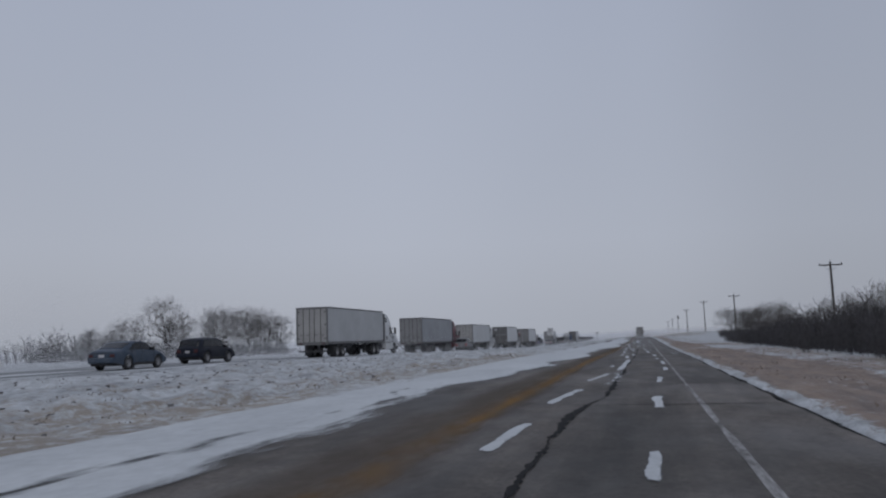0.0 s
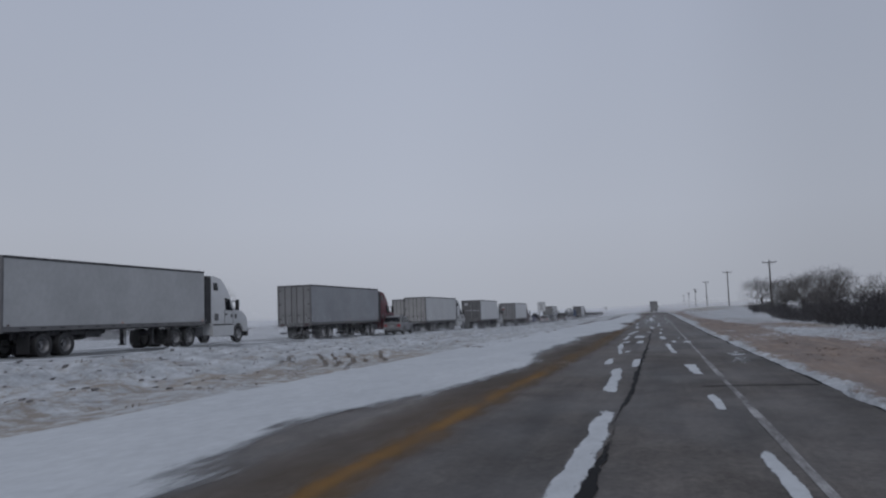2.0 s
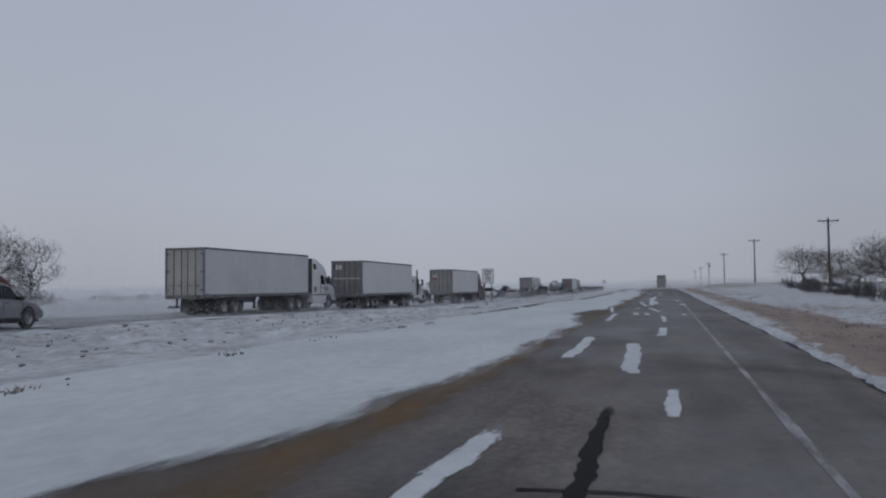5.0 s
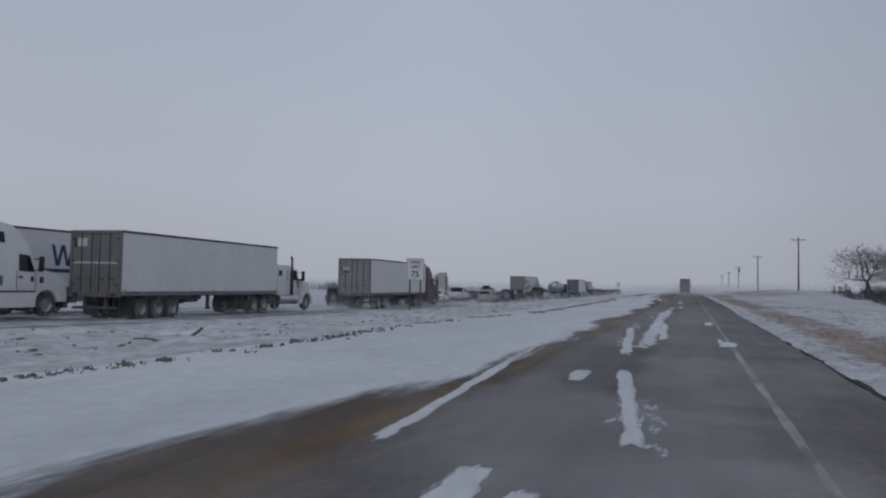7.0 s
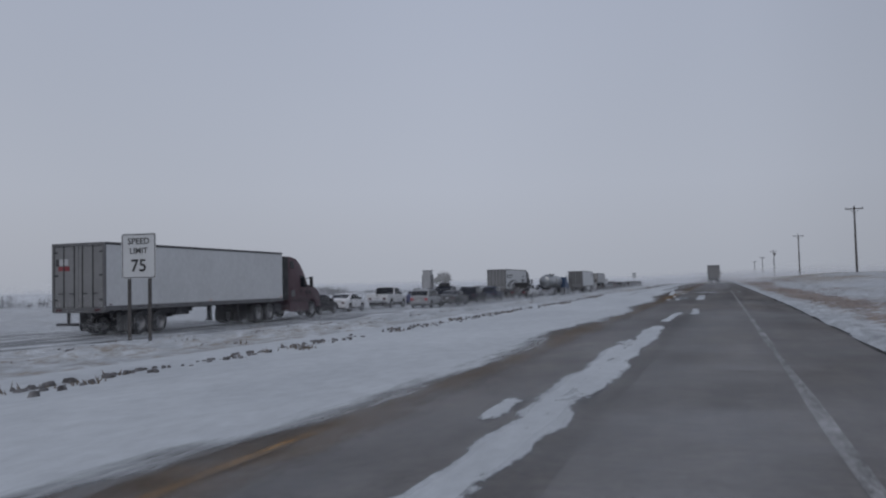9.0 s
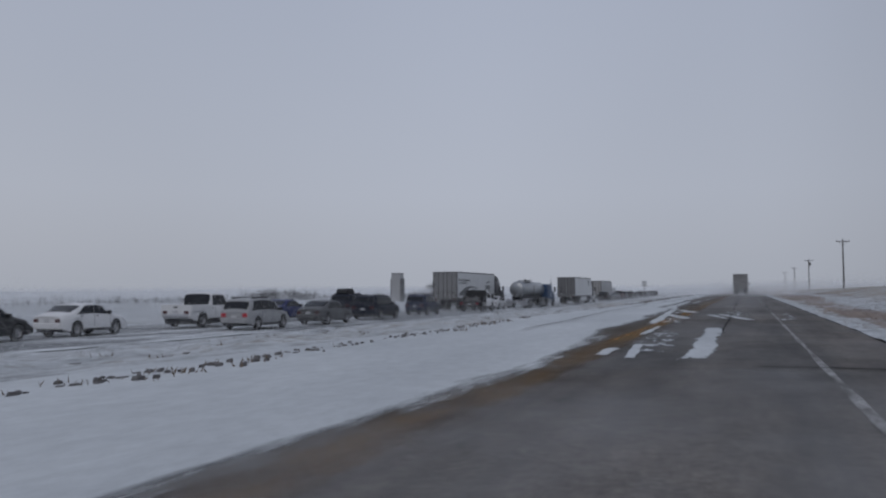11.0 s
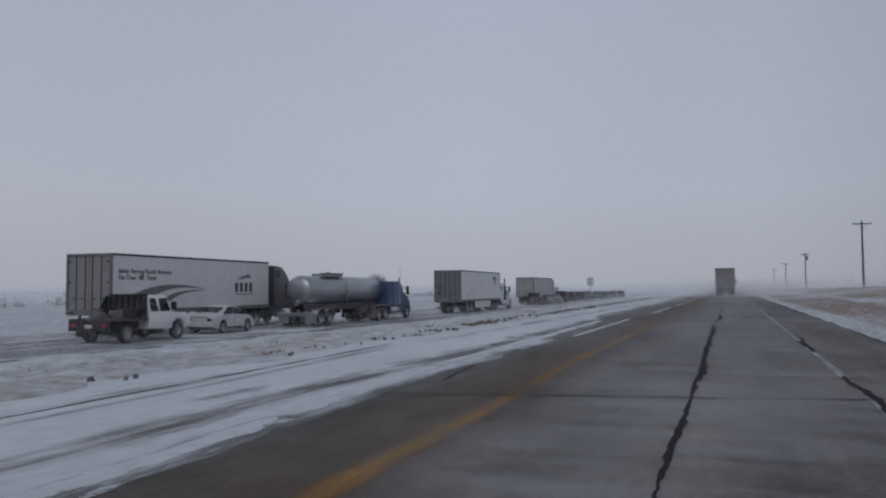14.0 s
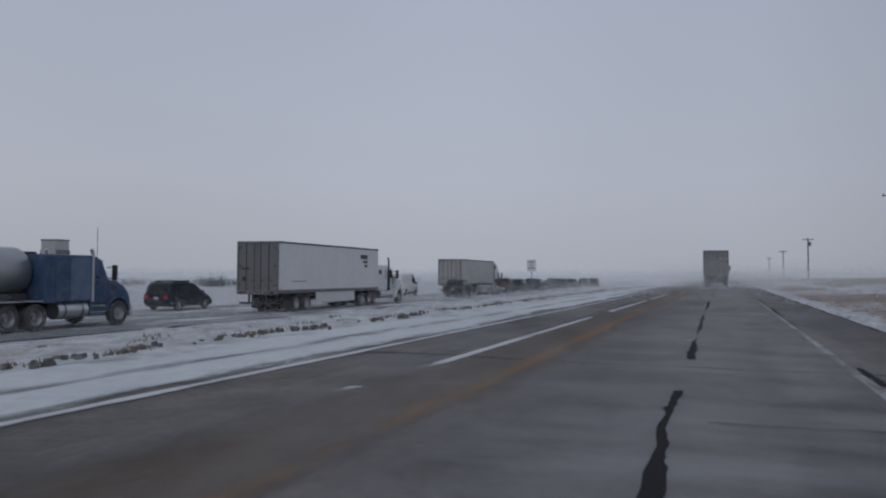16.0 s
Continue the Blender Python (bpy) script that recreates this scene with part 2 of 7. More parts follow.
def asphalt_mat(name):
    """Old salted asphalt: wheel-track wear along the lane, grey salt bloom lightened for snow haze, wet-dark blotches,
    aggregate grain.
    """
    m, nt, bsdf = base_mat(name, 0.8)
    bsdf.inputs["Specular IOR Level"].default_value = 0.22
    speck = noise_node(nt, 14.0, 5.0, 0.7, (1.0, 0.7, 1.0), "World")
    lane = noise_node(nt, 0.9, 5.0, 0.65, (1.0, 0.06, 1.0), "World")
    blot = noise_node(nt, 0.22, 5.0, 0.65, (1.0, 0.5, 1.0), "World")
    grain = noise_node(nt, 90.0, 3.0, 0.7, None, "World")
    haze_wisp = noise_node(nt, 0.33, 6.0, 0.62, (1.0, 0.55, 1.0), "World")
    c = ramp_node(nt, lane.outputs["Fac"], 0.32, 0.7, (0.05, 0.046, 0.044), (0.128, 0.115, 0.105)).outputs["Color"]
    b = ramp_node(nt, blot.outputs["Fac"], 0.36, 0.66, (0.66,) * 3, (1.36, 1.34, 1.31))
    mot = noise_node(nt, 1.6, 8.0, 0.75, (1.0, 0.6, 1.0), "World")
    mo = ramp_node(nt, mot.outputs["Fac"], 0.3, 0.7, (0.62,) * 3, (1.36,) * 3)
    c = mix_node(nt, 1.0, c, mo.outputs["Color"], "MULTIPLY")
    c = mix_node(nt, 1.0, c, b.outputs["Color"], "MULTIPLY")
    sp = ramp_node(nt, speck.outputs["Fac"], 0.32, 0.68, (0.72,) * 3, (1.3,) * 3)
    c = mix_node(nt, 1.0, c, sp.outputs["Color"], "MULTIPLY")
    g = ramp_node(nt, grain.outputs["Fac"], 0.25, 0.75, (0.75,) * 3, (1.25,) * 3)
    c = mix_node(nt, 1.0, c, g.outputs["Color"], "MULTIPLY")
    # salt bloom; its pale wisps also paint the snow haze over the road
    s = ramp_node(nt, haze_wisp.outputs["Fac"], 0.42, 0.76, (0, 0, 0), (0.34,) * 3)
    c = mix_node(nt, s.outputs["Color"], c, (0.33, 0.33, 0.335))
    nt.links.new(c, bsdf.inputs["Base Color"])
    r = ramp_node(nt, blot.outputs["Fac"], 0.3, 0.7, (0.62,) * 3, (0.9,) * 3)
    nt.links.new(r.outputs["Color"], bsdf.inputs["Roughness"])
    nt.links.new(bump_node(nt, grain.outputs["Fac"], 0.25, 0.01), bsdf.inputs["Normal"])
    return m


def worn_paint(name, color, lo, hi, under=(0.085, 0.08, 0.076)):
    m, nt, bsdf = base_mat(name, 0.75)
    n = noise_node(nt, 2.2, 8.0, 0.75, (2.0, 0.35, 1.0), "World")
    mask = ramp_node(nt, n.outputs["Fac"], lo, hi, (0, 0, 0), (1, 1, 1))
    g = noise_node(nt, 70.0, 3.0, 0.6, None, "World")
    gr = ramp_node(nt, g.outputs["Fac"], 0.25, 0.75, (0.75,) * 3, (1.2,) * 3)
    c = mix_node(nt, mask.outputs["Color"], under, color)
    c = mix_node(nt, 1.0, c, gr.outputs["Color"], "MULTIPLY")
    nt.links.new(c, bsdf.inputs["Base Color"])
    return m


def packed_mat(name):
    """Travelled snow on the far carriageway: pale packed snow with grey wheel tracks drawn out along it."""
    m, nt, bsdf = base_mat(name, 0.7)
    tr = noise_node(nt, 1.1, 5.0, 0.6, (1.0, 0.045, 1.0), "World")
    bl = noise_node(nt, 0.5, 6.0, 0.7, (1.0, 0.4, 1.0), "World")
    fi = noise_node(nt, 9.0, 5.0, 0.7, None, "World")
    add = nt.nodes.new("ShaderNodeMath")
    add.operation = "ADD"
    nt.links.new(tr.outputs["Fac"], add.inputs[0])
    nt.links.new(bl.outputs["Fac"], add.inputs[1])
    c = ramp_node(nt, add.outputs[0], 0.78, 1.22, (0.68, 0.71, 0.735), (0.165, 0.173, 0.18)).outputs["Color"]
    f = ramp_node(nt, fi.outputs["Fac"], 0.3, 0.7, (0.85,) * 3, (1.08,) * 3)
    c = mix_node(nt, 1.0, c, f.outputs["Color"], "MULTIPLY")
    nt.links.new(c, bsdf.inputs["Base Color"])
    nt.links.new(bump_node(nt, fi.outputs["Fac"], 0.2, 0.03), bsdf.inputs["Normal"])
    return m


M_GROUND = snow_mat("snow_and_dry_turf", True)
M_RIDGE = M_GROUND
M_DRIFT = thin_snow_mat("thin_blown_snow", 0.16, 1.7, 1.6, True, 0.4)
M_PATCH = thin_snow_mat("packed_snow_skin", 0.28, 4.5, 2.7, False, 0.3)
# snow dust whose pale film also stands in for haze over the road
M_SKIM = stain_mat("snow_dust_and_haze", (0.62, 0.63, 0.65), 0.6, 0.6, 2.2, 1.3, 0.24)
M_WISP = stain_mat("blown_snow_wisps", (0.62, 0.63, 0.65), 2.6, 0.36, 1.0, 0.3, 0.26)
M_RUT = stain_mat("churned_turf_rut", (0.19, 0.16, 0.135), 0.6, 3.0, 2.4, 0.8, 0.7)
M_CRACK = stain_mat("worn_crack_sealant", (0.016, 0.016, 0.017), 0.25, 1.2, 1.3, 0.3, 0.97)
M_ROAD = asphalt_mat("old_asphalt")
M_PACKED = packed_mat("packed_snow_road")
M_YELLOW = stain_mat("worn_yellow_paint", (0.37, 0.2, 0.055), 0.3, 1.6, 2.0, 0.8, 0.8)
M_DULL_YELLOW = stain_mat("faded_ochre_paint", (0.235, 0.145, 0.062), 0.4, 2.0, 2.4, 1.0, 0.68)
M_WHITE_LINE = worn_paint("worn_white_paint", (0.40, 0.40, 0.40), 0.4, 0.66)
M_BRIGHT_LINE = stain_mat("white_lane_paint", (0.58, 0.59, 0.61), 0.3, 1.8, 1.8, 0.7, 0.92)
M_STAIN = stain_mat("ochre_grit_stain", (0.14, 0.108, 0.08), 0.4, 1.0, 1.0, 0.8, 0.8)
M_TAR = surface("crack_sealant", (0.016, 0.016, 0.016), 0.95, amount=0.25, dirt=(0.05, 0.048, 0.046))
M_TAR.node_tree.nodes["Principled BSDF"].inputs["Specular IOR Level"].default_value = 0.12
M_TYRE = surface("tyre_rubber", (0.034, 0.034, 0.036), 0.85, dirt=(0.16, 0.16, 0.165), amount=0.45, scale=3.0)
M_STEEL = surface("dull_steel_wheel", (0.3, 0.3, 0.31), 0.5, 0.5, amount=0.6, dirt=(0.12, 0.12, 0.12))
M_CHROME = surface("grimy_chrome", (0.55, 0.55, 0.57), 0.3, 0.9, amount=0.5, dirt=(0.2, 0.2, 0.2))
M_CHASSIS = surface("black_chassis", (0.046, 0.046, 0.05), 0.8, dirt=(0.2, 0.2, 0.205), amount=0.4, scale=2.5)
M_BLACK = surface("black_plastic", (0.02, 0.02, 0.022), 0.6, amount=0.25, dirt=(0.14, 0.14, 0.14))
M_GLASS = glass_mat("dark_car_glass", (0.008, 0.009, 0.012))
M_RED = glow("red_lens", (0.06, 0.01, 0.012), 0.0)
M_RED_LIT = glow("lit_red_lens", (0.34, 0.02, 0.035), 0.07)
M_AMBER = glow("amber_lens", (0.5, 0.14, 0.02), 0.0)
M_PLATE = surface("plate_white", (0.5, 0.5, 0.52), 0.5)
M_WOOD = surface("weathered_pole_wood", (0.062, 0.057, 0.055), 0.9, amount=0.4, dirt=(0.13, 0.12, 0.11), stretch=(6, 6, 0.6))
M_BARK = surface("bare_bark", (0.085, 0.078, 0.075), 0.95, amount=0.4, dirt=(0.10, 0.09, 0.085))
# twig grey is raised to allow for haze over the far trees
M_TWIG = surface("bare_twigs", (0.105, 0.1, 0.1), 0.95, amount=0.3, dirt=(0.12, 0.105, 0.095))
M_SCRUB = surface("dark_scrub_stems", (0.06, 0.058, 0.063), 0.95, amount=0.35, dirt=(0.09, 0.08, 0.074))
M_CLOD = surface("dark_turf", (0.088, 0.082, 0.083), 0.95, amount=0.75, dirt=(0.36, 0.35, 0.355), scale=6.0)
M_GRASS = surface("dry_grass", (0.15, 0.118, 0.09), 0.95, amount=0.4, dirt=(0.12, 0.085, 0.055))
M_GALV = surface("galvanised_post", (0.16, 0.16, 0.165), 0.6, 0.4, amount=0.4)
M_POST = surface("weathered_dark_post", (0.07, 0.064, 0.062), 0.85, amount=0.4, dirt=(0.16, 0.15, 0.145), stretch=(5, 5, 0.6))
M_SIGN = surface("white_sign_sheet", (0.62, 0.63, 0.64), 0.5, amount=0.15)
M_LETTER = surface("black_sign_ink", (0.015, 0.015, 0.016), 0.6, amount=0.1)


# ---- mesh helpers ----
def box(bm, x0, x1, y0, y1, z0, z1, bevel=0.0):
    r = bmesh.ops.create_cube(bm, size=1.0, matrix=Matrix.Translation(((x0 + x1) / 2, (y0 + y1) / 2, (z0 + z1) / 2)) @ Matrix.Diagonal((x1 - x0, y1 - y0, z1 - z0, 1)))
    if bevel:
        edges = {e for v in r["verts"] for e in v.link_edges}
        bmesh.ops.bevel(bm, geom=list(edges), offset=bevel, segments=2, profile=0.6, affect="EDGES")
    return bm


def cylinder(bm, a, b, r0, r1=None, seg=16):
    a, b = Vector(a), Vector(b)
    d = b - a
    m = Matrix.Translation((a + b) / 2) @ d.to_track_quat("Z", "Y").to_matrix().to_4x4()
    bmesh.ops.create_cone(bm, cap_ends=True, segments=seg, radius1=r0, radius2=r0 if r1 is None else r1, depth=d.length, matrix=m)
    return bm


def prism(bm, pts, width, bevel=0.0):
    """A side outline of (y, z) points carried across x; width is a half width or a function of z."""
    hw = width if callable(width) else (lambda z: width)
    left = [bm.verts.new((-hw(z), y, z)) for y, z in pts]
    right = [bm.verts.new((hw(z), y, z)) for y, z in pts]
    faces = [bm.faces.new(left), bm.faces.new(list(reversed(right)))]
    n = len(pts)
    for i in range(n):
        j = (i + 1) % n
        faces.append(bm.faces.new((left[j], left[i], right[i], right[j])))
    bmesh.ops.recalc_face_normals(bm, faces=faces)
    if bevel:
        rim = list(faces[0].edges) + list(faces[1].edges)
        bmesh.ops.bevel(bm, geom=rim, offset=bevel, segments=2, profile=0.5, affect="EDGES", clamp_overlap=True)
    return bm


def panel(bm, pts, thick=0.012):
    """A thin plate through the given corner points, proud along its own normal."""
    vs = [bm.verts.new(p) for p in pts]
    f = bm.faces.new(vs)
    f.normal_update()
    n = f.normal.copy()
    r = bmesh.ops.extrude_face_region(bm, geom=[f])
    bmesh.ops.translate(bm, verts=[g for g in r["geom"] if isinstance(g, bmesh.types.BMVert)], vec=-n * thick)
    bmesh.ops.recalc_face_normals(bm, faces=bm.faces[:])
    return bm


def lathe(bm, profile, axis="x", seg=20):
    """A ring of (radius, along) points turned about the x axis."""
    rings = []
    for k in range(seg):
        a = 2 * math.pi * k / seg
        rings.append([bm.verts.new((s, r * math.cos(a), r * math.sin(a))) for r, s in profile])
    for k in range(seg):
        p, q = rings[k], rings[(k + 1) % seg]
        for i in range(len(profile) - 1):
            bm.faces.new((p[i], p[i + 1], q[i + 1], q[i]))
    bmesh.ops.recalc_face_normals(bm, faces=bm.faces[:])
    return bm


def mesh_of(name, bm, material, smooth=False):
    me = bpy.data.meshes.new(name)
    bm.to_mesh(me)
    bm.free()
    me.materials.append(material)
    if smooth:
        me.shade_smooth()
        me.set_sharp_from_angle(angle=radians(35))
    return me


def part(name, bm, material, parent, label="", at=None, smooth=False):
    me = bm if isinstance(bm, bpy.types.Mesh) else mesh_of(name, bm, material, smooth)
    ob = new(name, me)
    ob.parent = parent
    if at is not None:
        ob.matrix_basis = at
    return tagged(ob, label)


def thing(name, x, y, z, label, category, group="", turn=0.0, size=1.0):
    ob = new(name)
    ob.empty_display_size = 0.2
    sx, sy, sz = size if isinstance(size, tuple) else (size,) * 3
    ob.matrix_basis = pose(x, y, z, 0, 0, turn) @ Matrix.Diagonal((sx, sy, sz, 1))
    return tagged(ob, label, category, group)


def B():
    return bmesh.new()


def wheel_meshes(radius, width, rim_mat):
    w = width / 2
    tyre = lathe(B(), [(radius * 0.58, -w * 0.9), (radius * 0.72, -w), (radius * 0.95, -w * 0.95), (radius, -w * 0.7), (radius, w * 0.7), (radius * 0.95, w * 0.95), (radius * 0.72, w), (radius * 0.58, w * 0.9)])
    rim = lathe(B(), [(0.001, w * 0.55), (radius * 0.16, w * 0.6), (radius * 0.18, w * 0.35), (radius * 0.42, w * 0.3), (radius * 0.5, w * 0.7), (radius * 0.6, w * 0.92), (radius * 0.6, -w * 0.9), (0.001, -w * 0.85)])
    return mesh_of("tyre", tyre, M_TYRE, True), mesh_of("rim", rim, rim_mat, True)


TRUCK_WHEEL = wheel_meshes(0.5, 0.28, M_STEEL)
DUAL_WHEEL = wheel_meshes(0.5, 0.6, M_STEEL)
CAR_WHEEL = wheel_meshes(0.33, 0.21, M_STEEL)
SUV_WHEEL = wheel_meshes(0.38, 0.24, M_STEEL)


def wheel(parent, meshes, x, y, r):
    """A wheel whose outer side faces away from the vehicle's middle."""
    m = pose(x, y, r, 0, 0, 0 if x > 0 else 180)
    w = part("wheel", meshes[0], None, parent, at=m)
    part("rim", meshes[1], None, w)
    return w

# ---- lie of the land ----
LAND_Y = (-60, 20, 36, 65, 115, 145, 220, 250, 420, 900)
LAND_Z = (0.45, 0.42, 0.3, 0.0, -0.5, -0.72, -0.88, -0.9, -0.9, 0.0)
RISE_Y = (-60, 100, 160, 200, 240, 310, 420, 900)
RISE_Z = (0.0, -0.1, 0.1, 0.5, 1.4, 1.1, 1.0, 0.0)


EDGE_Y = (-12, 11, 18, 43, 52, 100, 123, 142, 214)
EDGE_X = (1.46, 1.38, 1.42, 1.26, 1.18, 1.28, 1.27, 1.5, 1.52)


def far_lane_z(y):
    return float(np.interp(y, LAND_Y, LAND_Z))


def smooth(a, b, v):
    t = np.clip((v - a) / (b - a), 0.0, 1.0)
    return t * t * (3 - 2 * t)


def base_z(x, y):
    """Height of the bare land, without its small bumps."""
    left = smooth(-9.0, -20.0, x) * np.interp(y, LAND_Y, LAND_Z)
    right = smooth(3.0, 15.0, x) * np.interp(y, RISE_Y, RISE_Z)
    return left + right


def axis_steps(stops):
    out = []
    for (a, b, step) in stops:
        out += list(np.arange(a, b, step))
    return np.array(out + [stops[-1][1]])


def field(shape, seed):
    """Smooth random field on a grid, from summed shifted sines."""
    rng = np.random.default_rng(seed)
    X, Y = shape
    f = np.zeros_like(X)
    for _ in range(14):
        k = rng.uniform(0.6, 1.6)
        a = rng.uniform(0, math.tau)
        f += np.sin(X * k * math.cos(a) + Y * k * math.sin(a) + rng.uniform(0, math.tau))
    return f / 14 ** 0.5


def grid_mesh(name, X, Y, Z, material, masks=None):
    n, m = X.shape
    verts = np.stack([X, Y, Z], -1).reshape(-1, 3)
    i = np.arange(n * m).reshape(n, m)
    quads = np.stack([i[:-1, :-1], i[1:, :-1], i[1:, 1:], i[:-1, 1:]], -1).reshape(-1, 4)
    me = bpy.data.meshes.new(name)
    me.from_pydata(verts.tolist(), [], quads.tolist())
    for key, v in (masks or {}).items():
        at = me.attributes.new(key, "FLOAT", "POINT")
        at.data.foreach_set("value", v.reshape(-1).astype(np.float32))
    me.shade_smooth()
    me.materials.append(material)
    return me


gx = axis_steps([(-2600, -400, 200), (-400, -120, 28), (-120, -36, 4), (-36, -20, 0.8), (-20, 9, 0.32), (9, 30, 1.0), (30, 130, 6), (130, 400, 30), (400, 2600, 200)])
gy = axis_steps([(-400, -60, 20), (-60, 290, 0.45), (290, 420, 2), (420, 900, 20), (900, 4400, 175)])
X, Y = np.meshgrid(gx, gy, indexing="ij")
Z = base_z(X, Y)
bump = 0.035 * field((X * 1.9, Y * 1.1), 1) + 0.03 * field((X * 4.1, Y * 2.6), 2)
near = smooth(-60, -20, X) * (1 - smooth(12, 30, X)) * (1 - smooth(280, 330, Y))
XS = X - (np.interp(Y, EDGE_Y, EDGE_X) - 1.42)
on_road = smooth(-8.4, -7.4, X) * (1 - smooth(1.42, 1.62, XS))
on_far = smooth(-32.5, -31.5, X) * (1 - smooth(-21.5, -20.5, X))
brown_edge = smooth(1.5, 1.8, X) * (1 - smooth(5, 9, X)) * (1 - smooth(280, 330, Y))
rough_strip = smooth(-21, -19, X) * (1 - smooth(-11, -9.5, X))
Z += bump * near * (1 - on_road) * (1 - on_far) * (0.7 + 1.3 * rough_strip)
# the roadbeds set a little below the pavements
Z += 0.04 * smooth(-10.6, -9.4, X) * (1 - smooth(-9.2, -8.2, X)) * (1 + 0.5 * field((X, Y * 0.8), 8))
clods = np.random.default_rng(40).uniform(-1, 1, X.shape)
Z += (0.065 + 0.055 * (1 - smooth(25, 70, Y))) * clods * rough_strip * (1 - 0.65 * smooth(60, 110, Y)) * (1 - smooth(280, 330, Y)) * np.clip(0.5 + field((X * 0.5, Y * 0.4), 41), 0, 1.4)
Z += 0.035 * np.random.default_rng(42).uniform(-1, 1, X.shape) * brown_edge
Z -= 0.08 * on_road
Z -= 0.06 * on_far
patchy = (0.07 + 0.08 * smooth(0, 4, X)) * field((X * 0.35, Y * 0.18), 4) + 0.07 * field((X * 1.1, Y * 0.6), 5)
grass = np.full_like(X, 0.24)
brown_out = np.interp(Y, (0, 25, 60, 95, 190, 230), (5.4, 4.9, 4.6, 4.2, 4.6, 6.0))
brown_right = smooth(1.65, 2.0, XS) * (1 - smooth(-0.5, 0.7, X - brown_out))
grass += brown_right * (0.64 - 0.28 * smooth(72, 110, Y) + 0.1 * smooth(190, 230, Y)) * (1 - smooth(58, 90, Y) * 0.8 * (1 - smooth(2.1, 2.8, XS)))
grass += smooth(-0.3, 0.6, X - brown_out) * (1 - smooth(8.5, 9.5, X)) * 0.17 * (1 - smooth(70, 105, Y))
grass += smooth(6.5, 8.0, X) * (1 - smooth(60, 150, X)) * (0.06 + 0.26 * smooth(190, 240, Y))
tan_in = np.interp(Y, (-20, 10, 30), (-13.0, -12.3, -11.8))
grass += smooth(-0.6, 0.5, X - tan_in) * (1 - smooth(-8.9, -8.4, X)) * (0.27 - 0.2 * smooth(33, 42, Y))
grass += smooth(-20.5, -17.0, X) * (1 - smooth(-13.5, -11.0, X)) * (0.07 - 0.04 * smooth(60, 100, Y))
# turf thins far up the field, paling the ground there in place of haze
grass += (1 - smooth(-140, -70, X)) * 0.22 * (1 - 0.8 * smooth(120, 190, Y))
grass = grass + patchy - 0.5 * on_road - 0.5 * on_far
ground_z = Z
tagged(new("ground", grid_mesh("ground", X, Y, Z, M_GROUND, {"grass": grass, "soil": smooth(0.0, 1.5, X) * (1 - smooth(7, 9, X))})), "wind-scoured snow over flat pasture with dry brown grass showing", "ground", kind="structure")


def land(x, y):
    return float(base_z(np.array(float(x)), np.array(float(y))))


def top(x, y):
    """Height of the finished ground sheet."""
    i = int(np.clip(np.searchsorted(gx, x) - 1, 0, len(gx) - 2))
    j = int(np.clip(np.searchsorted(gy, y) - 1, 0, len(gy) - 2))
    u, v = (x - gx[i]) / (gx[i + 1] - gx[i]), (y - gy[j]) / (gy[j + 1] - gy[j])
    return float((ground_z[i, j] * (1 - u) + ground_z[i + 1, j] * u) * (1 - v) + (ground_z[i, j + 1] * (1 - u) + ground_z[i + 1, j + 1] * u) * v)


# the driven road: asphalt with a narrow shoulder
rx = axis_steps([(-7.6, 1.42, 0.41)])
ry = axis_steps([(-400, -40, 30), (-40, 330, 1.5), (330, 4400, 120)])
RX, RY = np.meshgrid(rx, ry, indexing="ij")
edge = (RX == rx[-1]) * (0.05 * field((RX * 0, RY * 1.7), 6) + np.interp(RY, EDGE_Y, EDGE_X) - 1.42)
tagged(new("road", grid_mesh("road", RX + edge, RY, np.zeros_like(RX), M_ROAD)), "old grey asphalt road, cracked and dusted with salt", "road", kind="structure")
bm = B()
for y in np.arange(-40, 320, 1.5):
    w = 0.03 * math.sin(y * 1.3) + 0.02 * math.sin(y * 3.1) + float(np.interp(y, EDGE_Y, EDGE_X)) - 1.42
    box(bm, 1.40 + w, 1.50 + w, y, y + 1.5, -0.09, -0.004)
tagged(new("road_edge", mesh_of("road_edge", bm, M_TAR)), "dark broken edge of the asphalt beside the snow", "road", kind="structure")

# lumpy ridge of ploughed snow along the shoulder
py = axis_steps([(-45, 330, 0.16)])
pu = np.linspace(0, 1, 7)
PU, PY = np.meshgrid(pu, py, indexing="ij")
ridge_w = (1 + 0.5 * smooth(60, 90, PY)) * np.clip(0.4 + 0.15 * field((PY * 0, PY * 0.5), 61) + 0.1 * field((PY * 0, PY * 2.1), 62), 0.16, 0.85)
ridge_x = np.interp(PY, EDGE_Y, EDGE_X) + 0.07 + 0.06 * field((PY * 0, PY * 1.3), 63)
PX = ridge_x + PU * ridge_w
arch = np.sin(np.clip(PU, 0, 1) * math.pi)
PZ = base_z(PX, PY) - 0.03 + arch * np.clip(0.055 + 0.03 * field((PX * 5, PY * 1.4), 64) + 0.04 * np.random.default_rng(65).uniform(-1, 1, PX.shape), 0.005, 0.2)
PX = PX + 0.03 * np.random.default_rng(66).uniform(-1, 1, PX.shape)
tagged(new("snow_ridge", grid_mesh("snow_ridge", PX, PY, PZ, M_RIDGE, {"grass": 0.05 + 0.22 * (1 - smooth(55, 80, PY)) + 0.45 * smooth(0.3, 0.95, PU) + 0.08 * field((PX * 2, PY * 0.7), 67), "soil": np.ones_like(PU)})), "low lumpy ridge of ploughed snow beside the asphalt", "snow", kind="structure")

